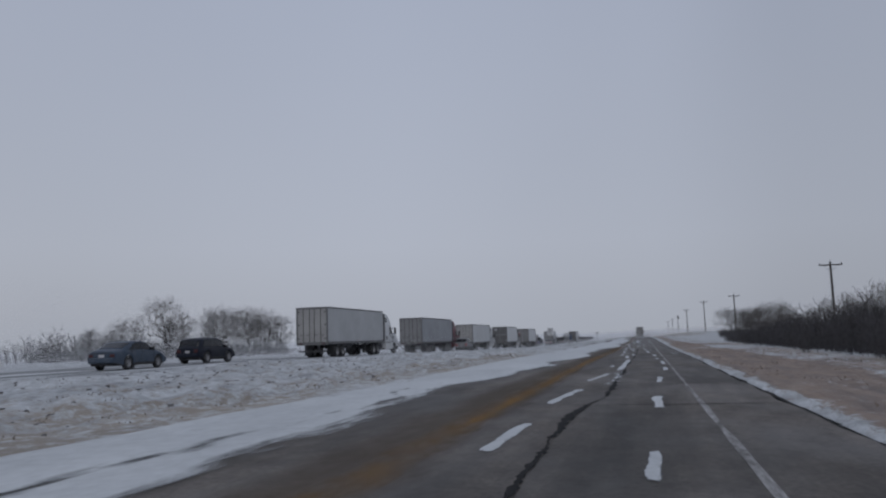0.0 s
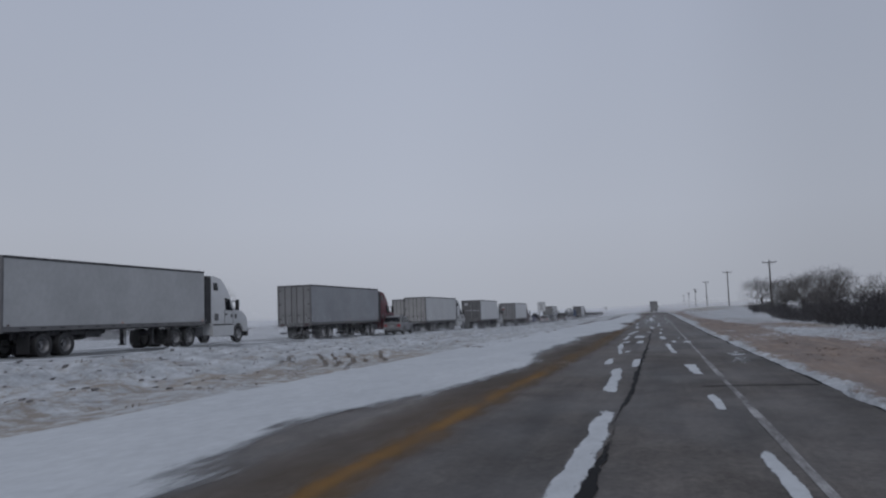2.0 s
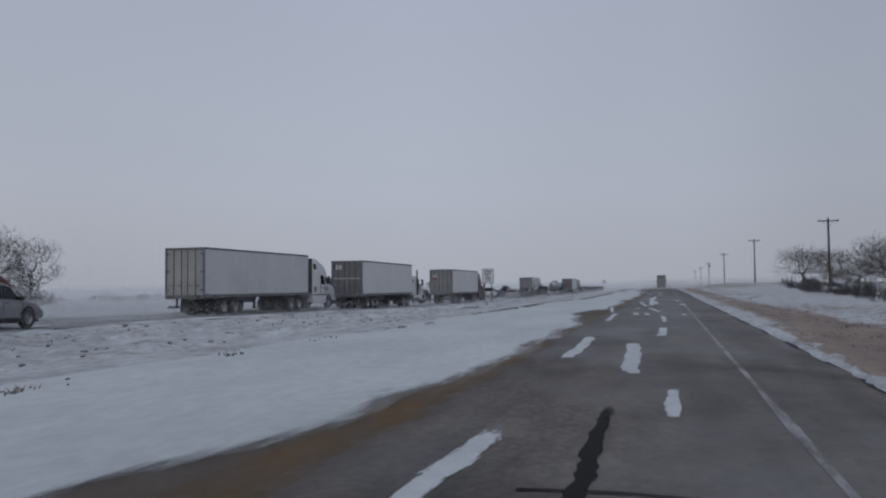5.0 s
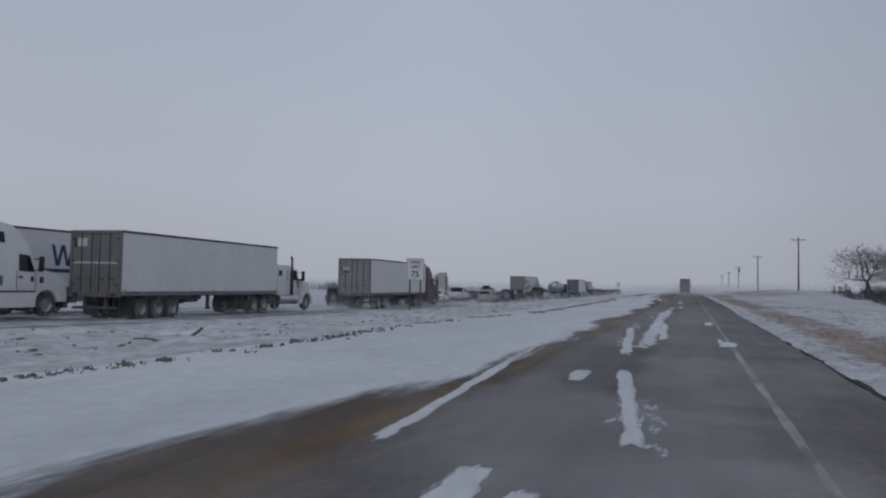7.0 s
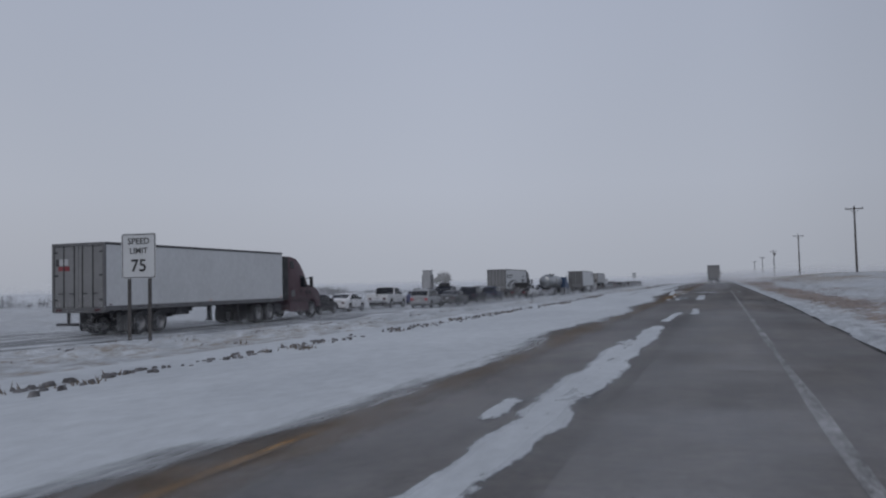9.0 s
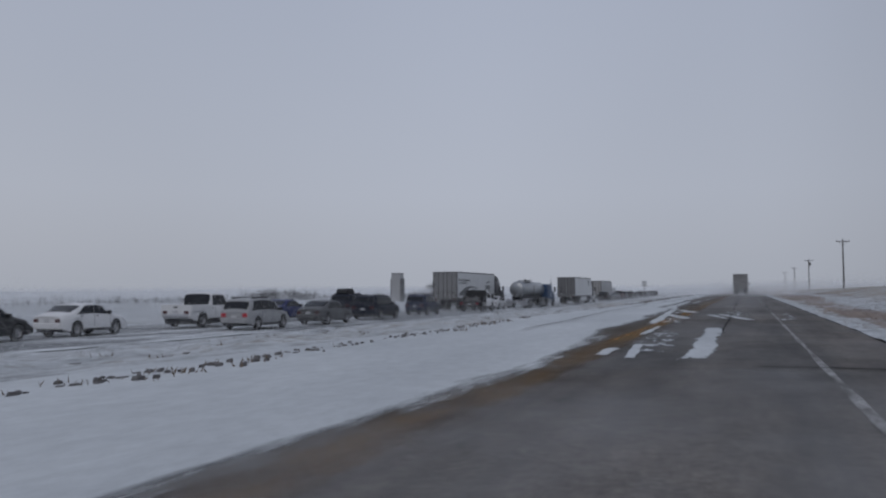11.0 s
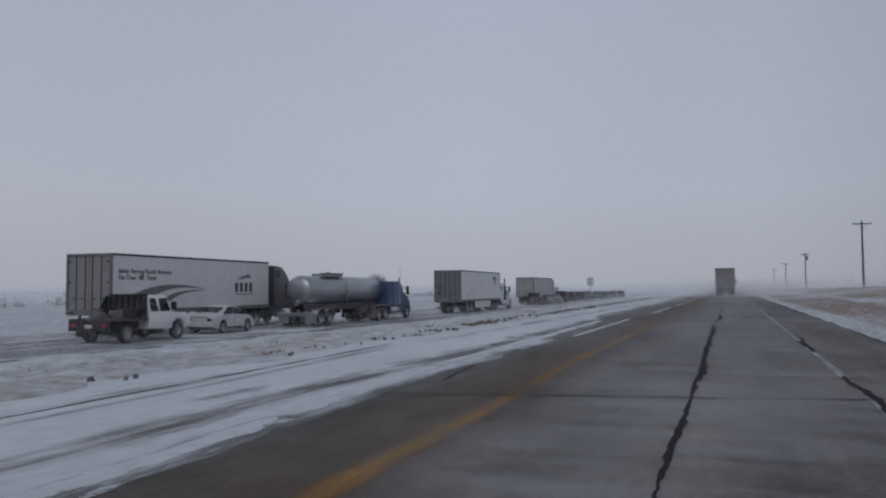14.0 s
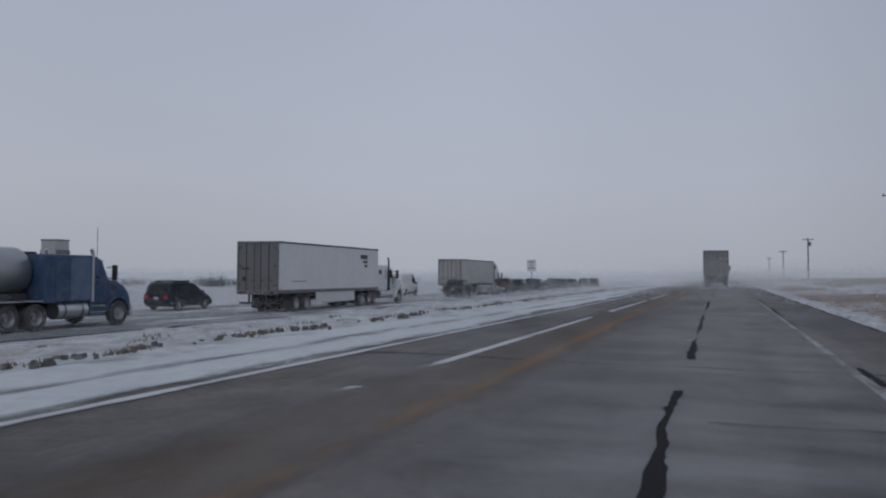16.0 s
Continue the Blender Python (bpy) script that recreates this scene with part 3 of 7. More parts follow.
# the far carriageway under packed snow
fx = axis_steps([(-31.9, -21.0, 0.7)])
fy = axis_steps([(-400, -60, 30), (-60, 420, 3), (420, 4400, 120)])
FX, FY = np.meshgrid(fx, fy, indexing="ij")
tagged(new("far_road", grid_mesh("far_road", FX, FY, np.interp(FY, LAND_Y, LAND_Z) + 0.0, M_PACKED)), "far carriageway covered in packed snow with grey wheel tracks", "road", kind="structure")


def strip(name, xs, y0, y1, half, z, material, label, wobble=0.0, step=0.8, seed=1, category="road marking"):
    """A flat painted or poured band along the road."""
    rng = random.Random(seed)
    bm = B()
    prev = None
    y = y0
    ph = rng.uniform(0, 6)
    while y <= y1 + 1e-6:
        c = xs(y) + wobble * (math.sin(y * 0.9 + ph) + 0.6 * math.sin(y * 2.7 + ph * 2) + rng.uniform(-0.5, 0.5))
        h = half * (1 + (rng.uniform(-0.4, 0.5) if wobble else 0))
        row = (bm.verts.new((c - h, y, z)), bm.verts.new((c + h, y, z)))
        if prev:
            bm.faces.new((prev[0], prev[1], row[1], row[0]))
        prev = row
        y += step
    return tagged(new(name, mesh_of(name, bm, material)), label, category, kind="structure")


def yellow_x(y):
    return float(np.interp(y, (-40, 20, 45, 83, 103, 155, 175, 188, 195, 203, 217, 230, 330), (-3.8, -3.8, -3.45, -3.66, -3.5, -3.55, -3.5, -3.62, -3.78, -3.78, -3.84, -4.0, -4.1)))


def band(name, xs, y0, y1, half, z, peak, material, label, category, step=0.6):
    """A feathered band of stain or faded paint along the road."""
    ys = np.arange(y0, y1, step)
    cols = ((-1.0, 0.0), (-0.5, 0.75), (0.0, 1.0), (0.5, 0.75), (1.0, 0.0))
    cx = np.array([xs(y) for y in ys])
    X = np.stack([cx + u * half for u, _ in cols])
    C = np.stack([c * peak * np.clip(np.minimum(ys - y0, y1 - ys) / min(6.0, (y1 - y0) / 14), 0, 1) for _, c in cols])
    return tagged(new(name, grid_mesh(name, X, np.stack([ys] * 5), np.full_like(X, z), material, {"cover": C})), label, category, kind="structure")


band("stain", lambda y: yellow_x(y) - 0.35, -40, 330, 1.0, 0.003, 0.62, M_STAIN, "ochre grit stain along the centre of the asphalt", "road stain")
band("yellow_line", yellow_x, -40, 162, 0.36, 0.006, 0.5, M_DULL_YELLOW, "faded smeared ochre centre line on asphalt", "road marking")
band("yellow_line", lambda y: yellow_x(y) + 0.03 * math.sin(y * 0.7), -12, 30, 0.17, 0.0064, 0.44, M_YELLOW, "worn yellow streak within an ochre stain", "road marking")
band("yellow_line", lambda y: yellow_x(y) + 0.07, 154, 216, 0.17, 0.0065, 0.55, M_YELLOW, "worn yellow centre line on asphalt", "road marking")
band("yellow_line", lambda y: -3.43 - 0.022 * (y - 110.0), 102.0, 117.0, 0.075, 0.0067, 0.75, M_YELLOW, "short bright piece of yellow centre line on asphalt", "road marking", 0.2)
band("yellow_line", lambda y: yellow_x(y) - 0.14, 154, 180, 0.11, 0.0068, 0.7, M_YELLOW, "worn yellow centre line on asphalt", "road marking")
band("yellow_line", lambda y: yellow_x(y) + 0.07, 212, 330, 0.2, 0.0065, 0.46, M_YELLOW, "worn yellow centre line on asphalt", "road marking")
strip("white_line", lambda y: -0.05, -40, 330, 0.042, 0.005, M_WHITE_LINE, "worn white edge line on asphalt", 0.003, 1.5)
band("white_line", lambda y: -6.35, 198, 360, 0.11, 0.012, 0.95, M_BRIGHT_LINE, "bright white line past the turn lane", "road marking")
for y, y_end in ((200, 212.0), (216.2, 216.9), (218.2, 231.2), (233.5, 246.5), (248, 261)):
    band("white_line", lambda y: float(np.interp(y, (213, 218), (-4.95, -4.8))), y, y_end, 0.12, 0.012, 0.95, M_BRIGHT_LINE, "bright white lane line on asphalt", "road marking", 0.5)

def crack_x(y):
    """The long sealed crack that wanders between the wheel tracks."""
    return float(np.interp(y, (-40, -8.2, -6.2, -5.2, -3.7, 4.4, 9.2, 13, 19.9, 25.6, 33.4, 45, 48, 55, 62, 158, 174, 186, 197, 208, 214, 222, 230, 250, 320),
                           (-1.9, -2.3, -2.12, -1.92, -1.88, -1.84, -1.74, -1.78, -1.66, -1.63, -1.6, -1.53, -1.6, -1.54, -1.6, -1.62, -1.69, -1.74, -1.83, -1.92, -1.86, -1.93, -2.0, -2.15, -2.3)))


def crack_band(name, xs, y0, y1, half, peak, label, seed, wander=0.03, gaps=()):
    """A crack with a ragged, uneven width, some of it worn away."""
    rng = np.random.default_rng(seed)
    ys = np.arange(y0, y1, 0.14)
    n = len(ys)
    soft = np.convolve(rng.normal(size=n + 40), np.hanning(13) / 3.0, "same")[20:20 + n]
    slow = np.convolve(rng.normal(size=n + 80), np.hanning(41) / 5.0, "same")[40:40 + n]
    half = half * (1 + 0.55 * (1 - smooth(6, 20, ys)) - 0.4 * smooth(158, 162, ys) * (1 - smooth(176, 182, ys)))
    cx = np.array([xs(y) for y in ys]) + wander * (0.6 * soft + 0.6 * slow) + 0.008 * rng.normal(size=n)
    wide = half * np.clip(1.0 + 0.55 * slow + 0.25 * rng.normal(size=n), 0.35, 2.0)
    cols = ((-1.0, 0.0), (-0.6, 0.9), (0.0, 1.0), (0.6, 0.9), (1.0, 0.0))
    fade = np.clip(np.minimum(ys - y0, y1 - ys) / 3.0, 0, 1) * np.clip(0.95 + 0.3 * slow, 0.4, 1.0)
    for a, b in gaps:
        fade = fade * np.clip(np.abs(ys - (a + b) / 2) - (b - a) / 2 + 0.2, 0, 0.4) / 0.4
    X = np.stack([cx + u * wide for u, _ in cols])
    C = np.stack([c * peak * fade for _, c in cols])
    tagged(new(name, grid_mesh(name, X, np.stack([ys] * 5), np.full_like(X, 0.0122), M_CRACK, {"cover": C})), label, "road crack", kind="structure")


crack_band("crack", crack_x, -40, 63, 0.055, 0.95, "dark sealed crack running along the lane", 2)
crack_band("crack", crack_x, 158, 320, 0.042, 0.95, "dark sealed crack, partly worn, running along the lane", 3, 0.03, ((175, 181), (207, 208.6), (217.6, 220.6), (233, 236), (249, 252)))
crack_band("crack", lambda y: -0.06 if y < 200 else 0.04, 176, 300, 0.04, 0.85, "dark broken crack along the edge line", 4, 0.03, ((193, 197), (203, 206.8), (210.4, 218.6), (220.4, 228), (240, 244)))
strip("crack", lambda y: float(np.interp(y, (158, 164.5, 170.5, 174, 186, 189.5, 196), (-6.35, -6.48, -6.8, -6.95, -7.05, -7.25, -7.65))), 158, 196, 0.028, 0.088, M_TAR, "dark pavement joint showing through blown snow", 0.012, 0.4, 6, "road crack")
strip("crack", lambda y: float(np.interp(y, (191, 192.7, 194.6), (-4.74, -4.97, -5.12))), 191, 194.6, 0.03, 0.0085, M_TAR, "short dark crack beside a strip of snow", 0.015, 0.2, 8, "road crack")
rng = random.Random(21)
CROSS = [(-15.7, -4.0, 1.3, 0.0), (-6.4, -2.0, 1.4, 0.0), (1.15, -4.5, 1.4, -0.28), (9.3, -0.9, 1.4, 0.0), (14.8, -4.0, -1.0, 0.0), (23.9, -0.5, 1.4, 0.0), (37.2, -4.6, 1.0, -0.1), (58, -1.9, 1.2, 0.0), (80, -4.8, 0.9, 0.0), (98, -1.9, 1.2, 0.0),
         (150.5, -0.9, 1.4, 0.0), (167.8, -1.7, 1.4, 0.0), (175.5, -4.6, 1.2, 0.0), (188.8, -8.8, 1.4, 0.21), (205.2, -7.0, 1.4, -0.05), (216.0, -1.6, 1.4, 0.0), (219.9, -7.0, 1.4, -0.03), (233, -4.8, 1.4, 0.0), (251, -4.8, 1.4, 0.0), (270, -4.8, 1.4, 0.0)]
for y0, x, x_end, slope in CROSS:
    bm = B()
    prev, start, drift = None, x, 0.0
    while x < x_end:
        drift += rng.uniform(-0.035, 0.035)
        yy = y0 + slope * (x - start) + drift
        h = rng.uniform(0.012, 0.04) * (1.5 if y0 > 200 else 1.2)
        row = (bm.verts.new((x, yy - h, 0.0085)), bm.verts.new((x, yy + h, 0.0085)))
        if prev:
            bm.faces.new((prev[0], row[0], row[1], prev[1]))
        prev = row
        x += rng.uniform(0.1, 0.24)
    tagged(new("crack", mesh_of("crack", bm, M_TAR)), "dark crack across the asphalt lane", "road crack", kind="structure")


# snow lying over the left half of the pavement, its edge blown ragged
def drift_edge(y):
    keys = np.interp(y, (-60, -14, -10, -7, -4, -1, 1, 3.2, 5, 8, 12, 15, 16, 19, 20, 21, 27, 31, 35, 42, 46, 50, 56, 60, 77, 84, 87, 90, 94, 103, 124, 150, 154, 156.5, 166, 169.5, 173, 178, 190, 198, 206, 214, 330),
                     (-5.2, -5.5, -5.8, -5.9, -6.0, -6.7, -6.6, -6.1, -5.7, -5.5, -5.4, -5.15, -5.3, -5.7, -5.4, -4.95, -4.5, -4.5, -4.6, -4.7, -4.5, -4.75, -4.3, -3.6, -3.5, -4.2, -4.5, -4.05, -3.65, -3.85, -3.7, -3.65, -3.65, -4.0, -4.3, -4.55, -4.65, -4.65, -4.9, -5.1, -5.4, -6.3, -7.3))
    return keys


dy = axis_steps([(-400, -45, 25), (-45, 300, 0.2), (300, 4400, 140)])
bands = np.concatenate([np.linspace(0, 0.3, 8), np.linspace(0.4, 1.0, 9)])
DB, DY = np.meshgrid(bands, dy, indexing="ij")
ragged = 0.2 * field((DY * 0, DY * 0.4), 11) + 0.1 * field((DY * 0, DY * 1.3), 12)
DXE = (drift_edge(dy) + 0.45)[None, :] + ragged * (1 - 0.5 * smooth(155, 175, DY))
DX = DXE + DB * (-8.75 - DXE)
inside = DXE - DX
DZ = 0.011 + (0.03 - 0.02 * smooth(170, 190, DY)) * np.sqrt(np.clip((inside - 0.3) / 4.0, 0, 1)) + (0.014 - 0.01 * smooth(170, 190, DY)) * smooth(0.5, 2.0, inside) * (field((DX * 2.0, DY * 0.8), 13) + 1.2)
late = smooth(179, 187, DY)
thin = 0.12 * np.exp(-inside / 0.7) + 0.04 * late - 0.1 + 0.2 * smooth(148, 166, DY) + 0.08 * (1 - smooth(4, 30, DY))
cover = np.clip(inside / 0.9, 0, 1.0) * 0.75 + smooth(0.5, 1.7, inside) * 0.75
gap = np.exp(-((DX + 5.95 + 0.012 * (DY - 200)) / 0.5) ** 2) + 0.8 * np.exp(-((DX + 7.6) / 0.35) ** 2)
cover = np.minimum(cover, 1.5 - late * (0.25 + np.clip(gap, 0, 1) * 0.85))
early = (1 - smooth(-3, 5, DY)) * np.exp(-((DX - np.interp(DY, (-14, -7, -5.5, -4, -1.8, 0, 3), (-6.9, -6.75, -6.5, -6.7, -7.4, -7.75, -7.2)) + 0.1 * np.sin(DY * 2.1)) / 0.3) ** 2) + 0.6 * smooth(12, 17, DY) * (1 - smooth(20, 27, DY)) * np.exp(-((DX + 5.95) / 0.22) ** 2)
for cx, half, ya, yb in ((-6.16, 0.13, 172.2, 174.8), (-7.1, 0.1, 176.6, 178.2), (-8.0, 0.14, 176.6, 182.2), (-6.3, 0.16, 196.5, 202.0), (-6.5, 0.12, 187.6, 190.2), (-5.85, 0.14, 187.0, 190.0)):
    early = early + np.exp(-((DX - cx + 0.05 * np.sin(DY * 3.1)) / half) ** 2) * smooth(ya - 0.5, ya + 0.3, DY) * (1 - smooth(yb - 0.3, yb + 0.5, DY))
cover = np.minimum(cover, 1.5 - 1.05 * np.clip(early, 0, 1))
cover = cover * (1 - smooth(300, 320, DY)) + smooth(300, 320, DY)
tagged(new("snow_drift", grid_mesh("snow_drift", DX, DY, DZ, M_DRIFT, {"thin": thin, "cover": cover})), "blown snow lying over the left side of the asphalt", "snow", kind="structure")


def snow_patch(x0, y0, x1, y1, w, seed, dust=False, lift=0.0):
    """A long ragged skin of packed snow on the asphalt, or a dusting of flecks around one."""
    rng = random.Random(seed)
    up = (0.009 if dust else 0.0105) + 0.0005 * (seed % 9) + lift
    n = max(8, int(abs(y1 - y0) / 0.16))
    pl, pr = rng.uniform(0, 9), rng.uniform(0, 9)
    t = np.linspace(0, 1, n + 1)
    taper = np.clip(np.minimum(5 * t + 0.3, 5 * (1 - t) + 0.3), 0, 1)
    cx, cy = x0 + (x1 - x0) * t, y0 + (y1 - y0) * t
    hl = w * (0.62 + 0.1 * np.sin(cy * 1.3 + pl) + 0.07 * np.sin(cy * 3.7 + pl))
    hr = w * (0.62 + 0.1 * np.sin(cy * 1.1 + pr) + 0.07 * np.sin(cy * 4.1 + pr))
    cols = ((-1.0, 0.0), (-0.55, 0.8), (-0.2, 1.0), (0.2, 1.0), (0.55, 0.8), (1.0, 0.0))
    X = np.stack([cx + u * np.where(u < 0, hl, hr) for u, _ in cols])
    Y = np.stack([cy] * len(cols))
    C = np.stack([c * np.minimum(taper * 1.25, 1.0) * np.clip(np.minimum(t, 1 - t) * n / 2.5, 0, 1) for _, c in cols])
    Z = up * (0.35 + 0.65 * np.stack([np.full(n + 1, c) for _, c in cols]))
    if dust:
        C = C * 0.42
    ob = new("snow_patch", grid_mesh("snow_patch", X, Y, Z, M_PATCH, {"cover": C}))
    if dust:
        return tagged(ob, "scatter of thin snow flecks on the asphalt", "snow", kind="stuff")
    return tagged(ob, "ragged strip of packed snow on the asphalt", "snow patch", "snow patches on the road")


def skim(y0, y1, x0, x1, peak, material=M_SKIM, up=0.0):
    """A broad breath of snow dust skimming over the lane, its haze laid flat as pale colour."""
    ys, xs = np.arange(y0, y1 + 0.1, 1.0), np.linspace(x0, x1, 9)
    X, Y = np.meshgrid(xs, ys, indexing="ij")
    C = peak * np.clip(np.minimum(Y - y0, y1 - Y) / 14.0, 0, 1) * np.clip(np.minimum(X - x0, x1 - X) / 1.8, 0, 1)
    tagged(new("snow_dust", grid_mesh("snow_dust", X, Y, np.full_like(X, 0.0095 + up), material, {"cover": C})), "thin snow dust over the asphalt, its haze laid flat as pale colour", "snow", kind="stuff")


skim(62, 150, -4.2, 1.5, 0.7)
skim(92, 150, -5.2, -1.6, 0.75)
skim(186, 330, -6.2, 1.5, 0.3)
skim(172, 300, -4.4, 1.5, 0.5, M_WISP, 0.0012)
skim(70, 150, -3.0, 1.5, 0.44, M_WISP, 0.0016)
skim(36, 66, -2.0, 1.3, 0.4)

PATCH_A = [(-2.95, -6.3, -2.66, -1.7, .22), (-2.7, 1.6, -2.25, 6.2, .18), (-.83, -7.2, -.84, -4.1, .2), (-.71, 0.4, -.62, 3.5, .17), (-2.95, -12.64, -2.85, -9.25, 0.2), (-1.03, -14.44, -1, -12.14, 0.15), (-1.98, 7.86, -1.85, 20.79, 0.26), (-0.35, 7.57, -0.3, 10.38, 0.17), (-2.4, 11.44, -2.4, 13.47, 0.18), (-0.25, 13.18, -0.28, 17.8, 0.16),
           (-1.95, 22.7, -2.12, 28.4, 0.24), (-2.42, 29.35, -2.45, 32.16, 0.22), (-1.75, 28.4, -1.72, 31.76, 0.24), (-0.42, 26.02, -0.52, 29.35, 0.26), (-0.4, 20.31, -0.45, 22.7, 0.16)]
PATCH_B = [(-2.3, 33.86, -2.6, 39.89, 0.14), (-2.17, 34.66, -2.12, 36.07, 0.18), (-2.41, 36.87, -2.62, 41.76, 0.17), (-2.52, 42.09, -2.41, 43.84, 0.3), (-1.9, 41.21, -1.87, 44.26, 0.28), (-0.72, 33.86, -0.9, 40.88, 0.18), (-0.59, 41.32, -0.6, 43.29, 0.17),
           (-0.11, 41.1, -0.11, 42.63, 0.24), (-2.66, 45.5, -2.57, 50.6, 0.18), (-2.02, 47.3, -2.1, 50.6, 0.52), (-0.98, 44.9, -1.02, 48.8, 0.27), (-2.73, 52.5, -2.38, 60.1, 0.23), (-1.86, 56.06, -1.5, 57.64, 0.4),
           (-1.06, 52.61, -1.07, 55.86, 0.15), (-0.99, 60.5, -0.99, 62.9, 0.17), (-1.5, 64, -1.7, 70, 0.3), (-2.6, 66, -2.7, 72, 0.25), (-1.2, 72, -1.1, 76, 0.25)]
PATCH_C = [(-.36, 110.8, -.25, 113.9, .3), (-2.9, 79.5, -3.06, 86.6, .2), (-3.28, 88, -4.05, 99, .18), (-1.08, 79.0, -1.19, 84.1, .19), (-2.16, 84.9, -2.31, 87.9, .3), (-1.72, 84.6, -1.85, 87.2, .24), (-1.3, 88.4, -1.9, 94.8, .22), (-.3, 84.4, -.45, 85.9, .15),
           (-.13, 100.3, -.08, 102.4, .46), (-2.38, 92.7, -2.44, 94.4, .25), (-2.06, 97.1, -2.7, 107.8, .25), (-1.84, 99, -2.25, 126, .44), (-1.57, 102, -1.79, 111.4, .24), (-.24, 101.7, -.22, 103.4, .12), (-2.0, 118, -2.1, 130, .4),
           (-2.5, 117, -2.5, 118.4, .24), (-2.1, 131, -2.0, 137, .25), (-1.5, 135, -1.6, 140, .25)]
DUST = [(0.75, 28.88, 0.9, 34.86, 0.6), (-0.3, 45.0, -0.2, 48.0, 0.3), (-1.2, 88, -1.6, 93, 0.6), (-2.35, 99, -2.7, 112, 0.45), (-2.6, 152, -3, 160, 0.8), (-3.4, 164, -3.6, 172, 1), (-1.5, 171, -1.6, 179, 1), (-2, -0.41, -1.8, 8.25, 0.6), (0.4, 168, 0.5, 176, 0.4)]
PATCH_D = [(-1.77, 151.0, -1.87, 162.0, .46), (-2.75, 151.0, -3.01, 154.7, .19), (-3.3, 151.5, -3.3, 153.6, .25), (-3.37, 157.6, -3.42, 162.4, .16), (-3.8, 163.5, -4.9, 186.0, .34), (-3.3, 176.0, -4.3, 181.0, .5),
           (-3.8, 166.3, -4.2, 172.0, .24), (-3.05, 168.2, -4.2, 173.6, .5), (-1.7, 168.7, -2.55, 173.5, .27), (-.85, 167.5, -2.2, 174.2, .32), (-4.3, 175.6, -3.3, 179.0, .32), (.1, 168, .15, 169, .2), (-5.32, 177.6, -3.74, 175.5, .3)]
for k, p in enumerate(PATCH_A + PATCH_B + PATCH_C + PATCH_D):
    snow_patch(*p, 100 + k)
# wind-packed strips on top of the thin drift, where a turn lane opens
for k, p in enumerate(((-4.8, 182.5, -5.16, 188.2, .3), (-5.14, 187.6, -5.5, 193.0, .28), (-5.48, 192.4, -5.56, 199.0, .26), (-5.52, 198.4, -5.75, 210.0, .24))):
    snow_patch(*p, 200 + k, lift=0.012)
for k, p in enumerate(DUST):
    snow_patch(*p, 300 + k, True)

# ---- lorries ----
def set_wheels(v, meshes, half, ys, r):
    for y in ys:
        for s in (-1, 1):
            wheel(v, meshes, s * half, y, r)


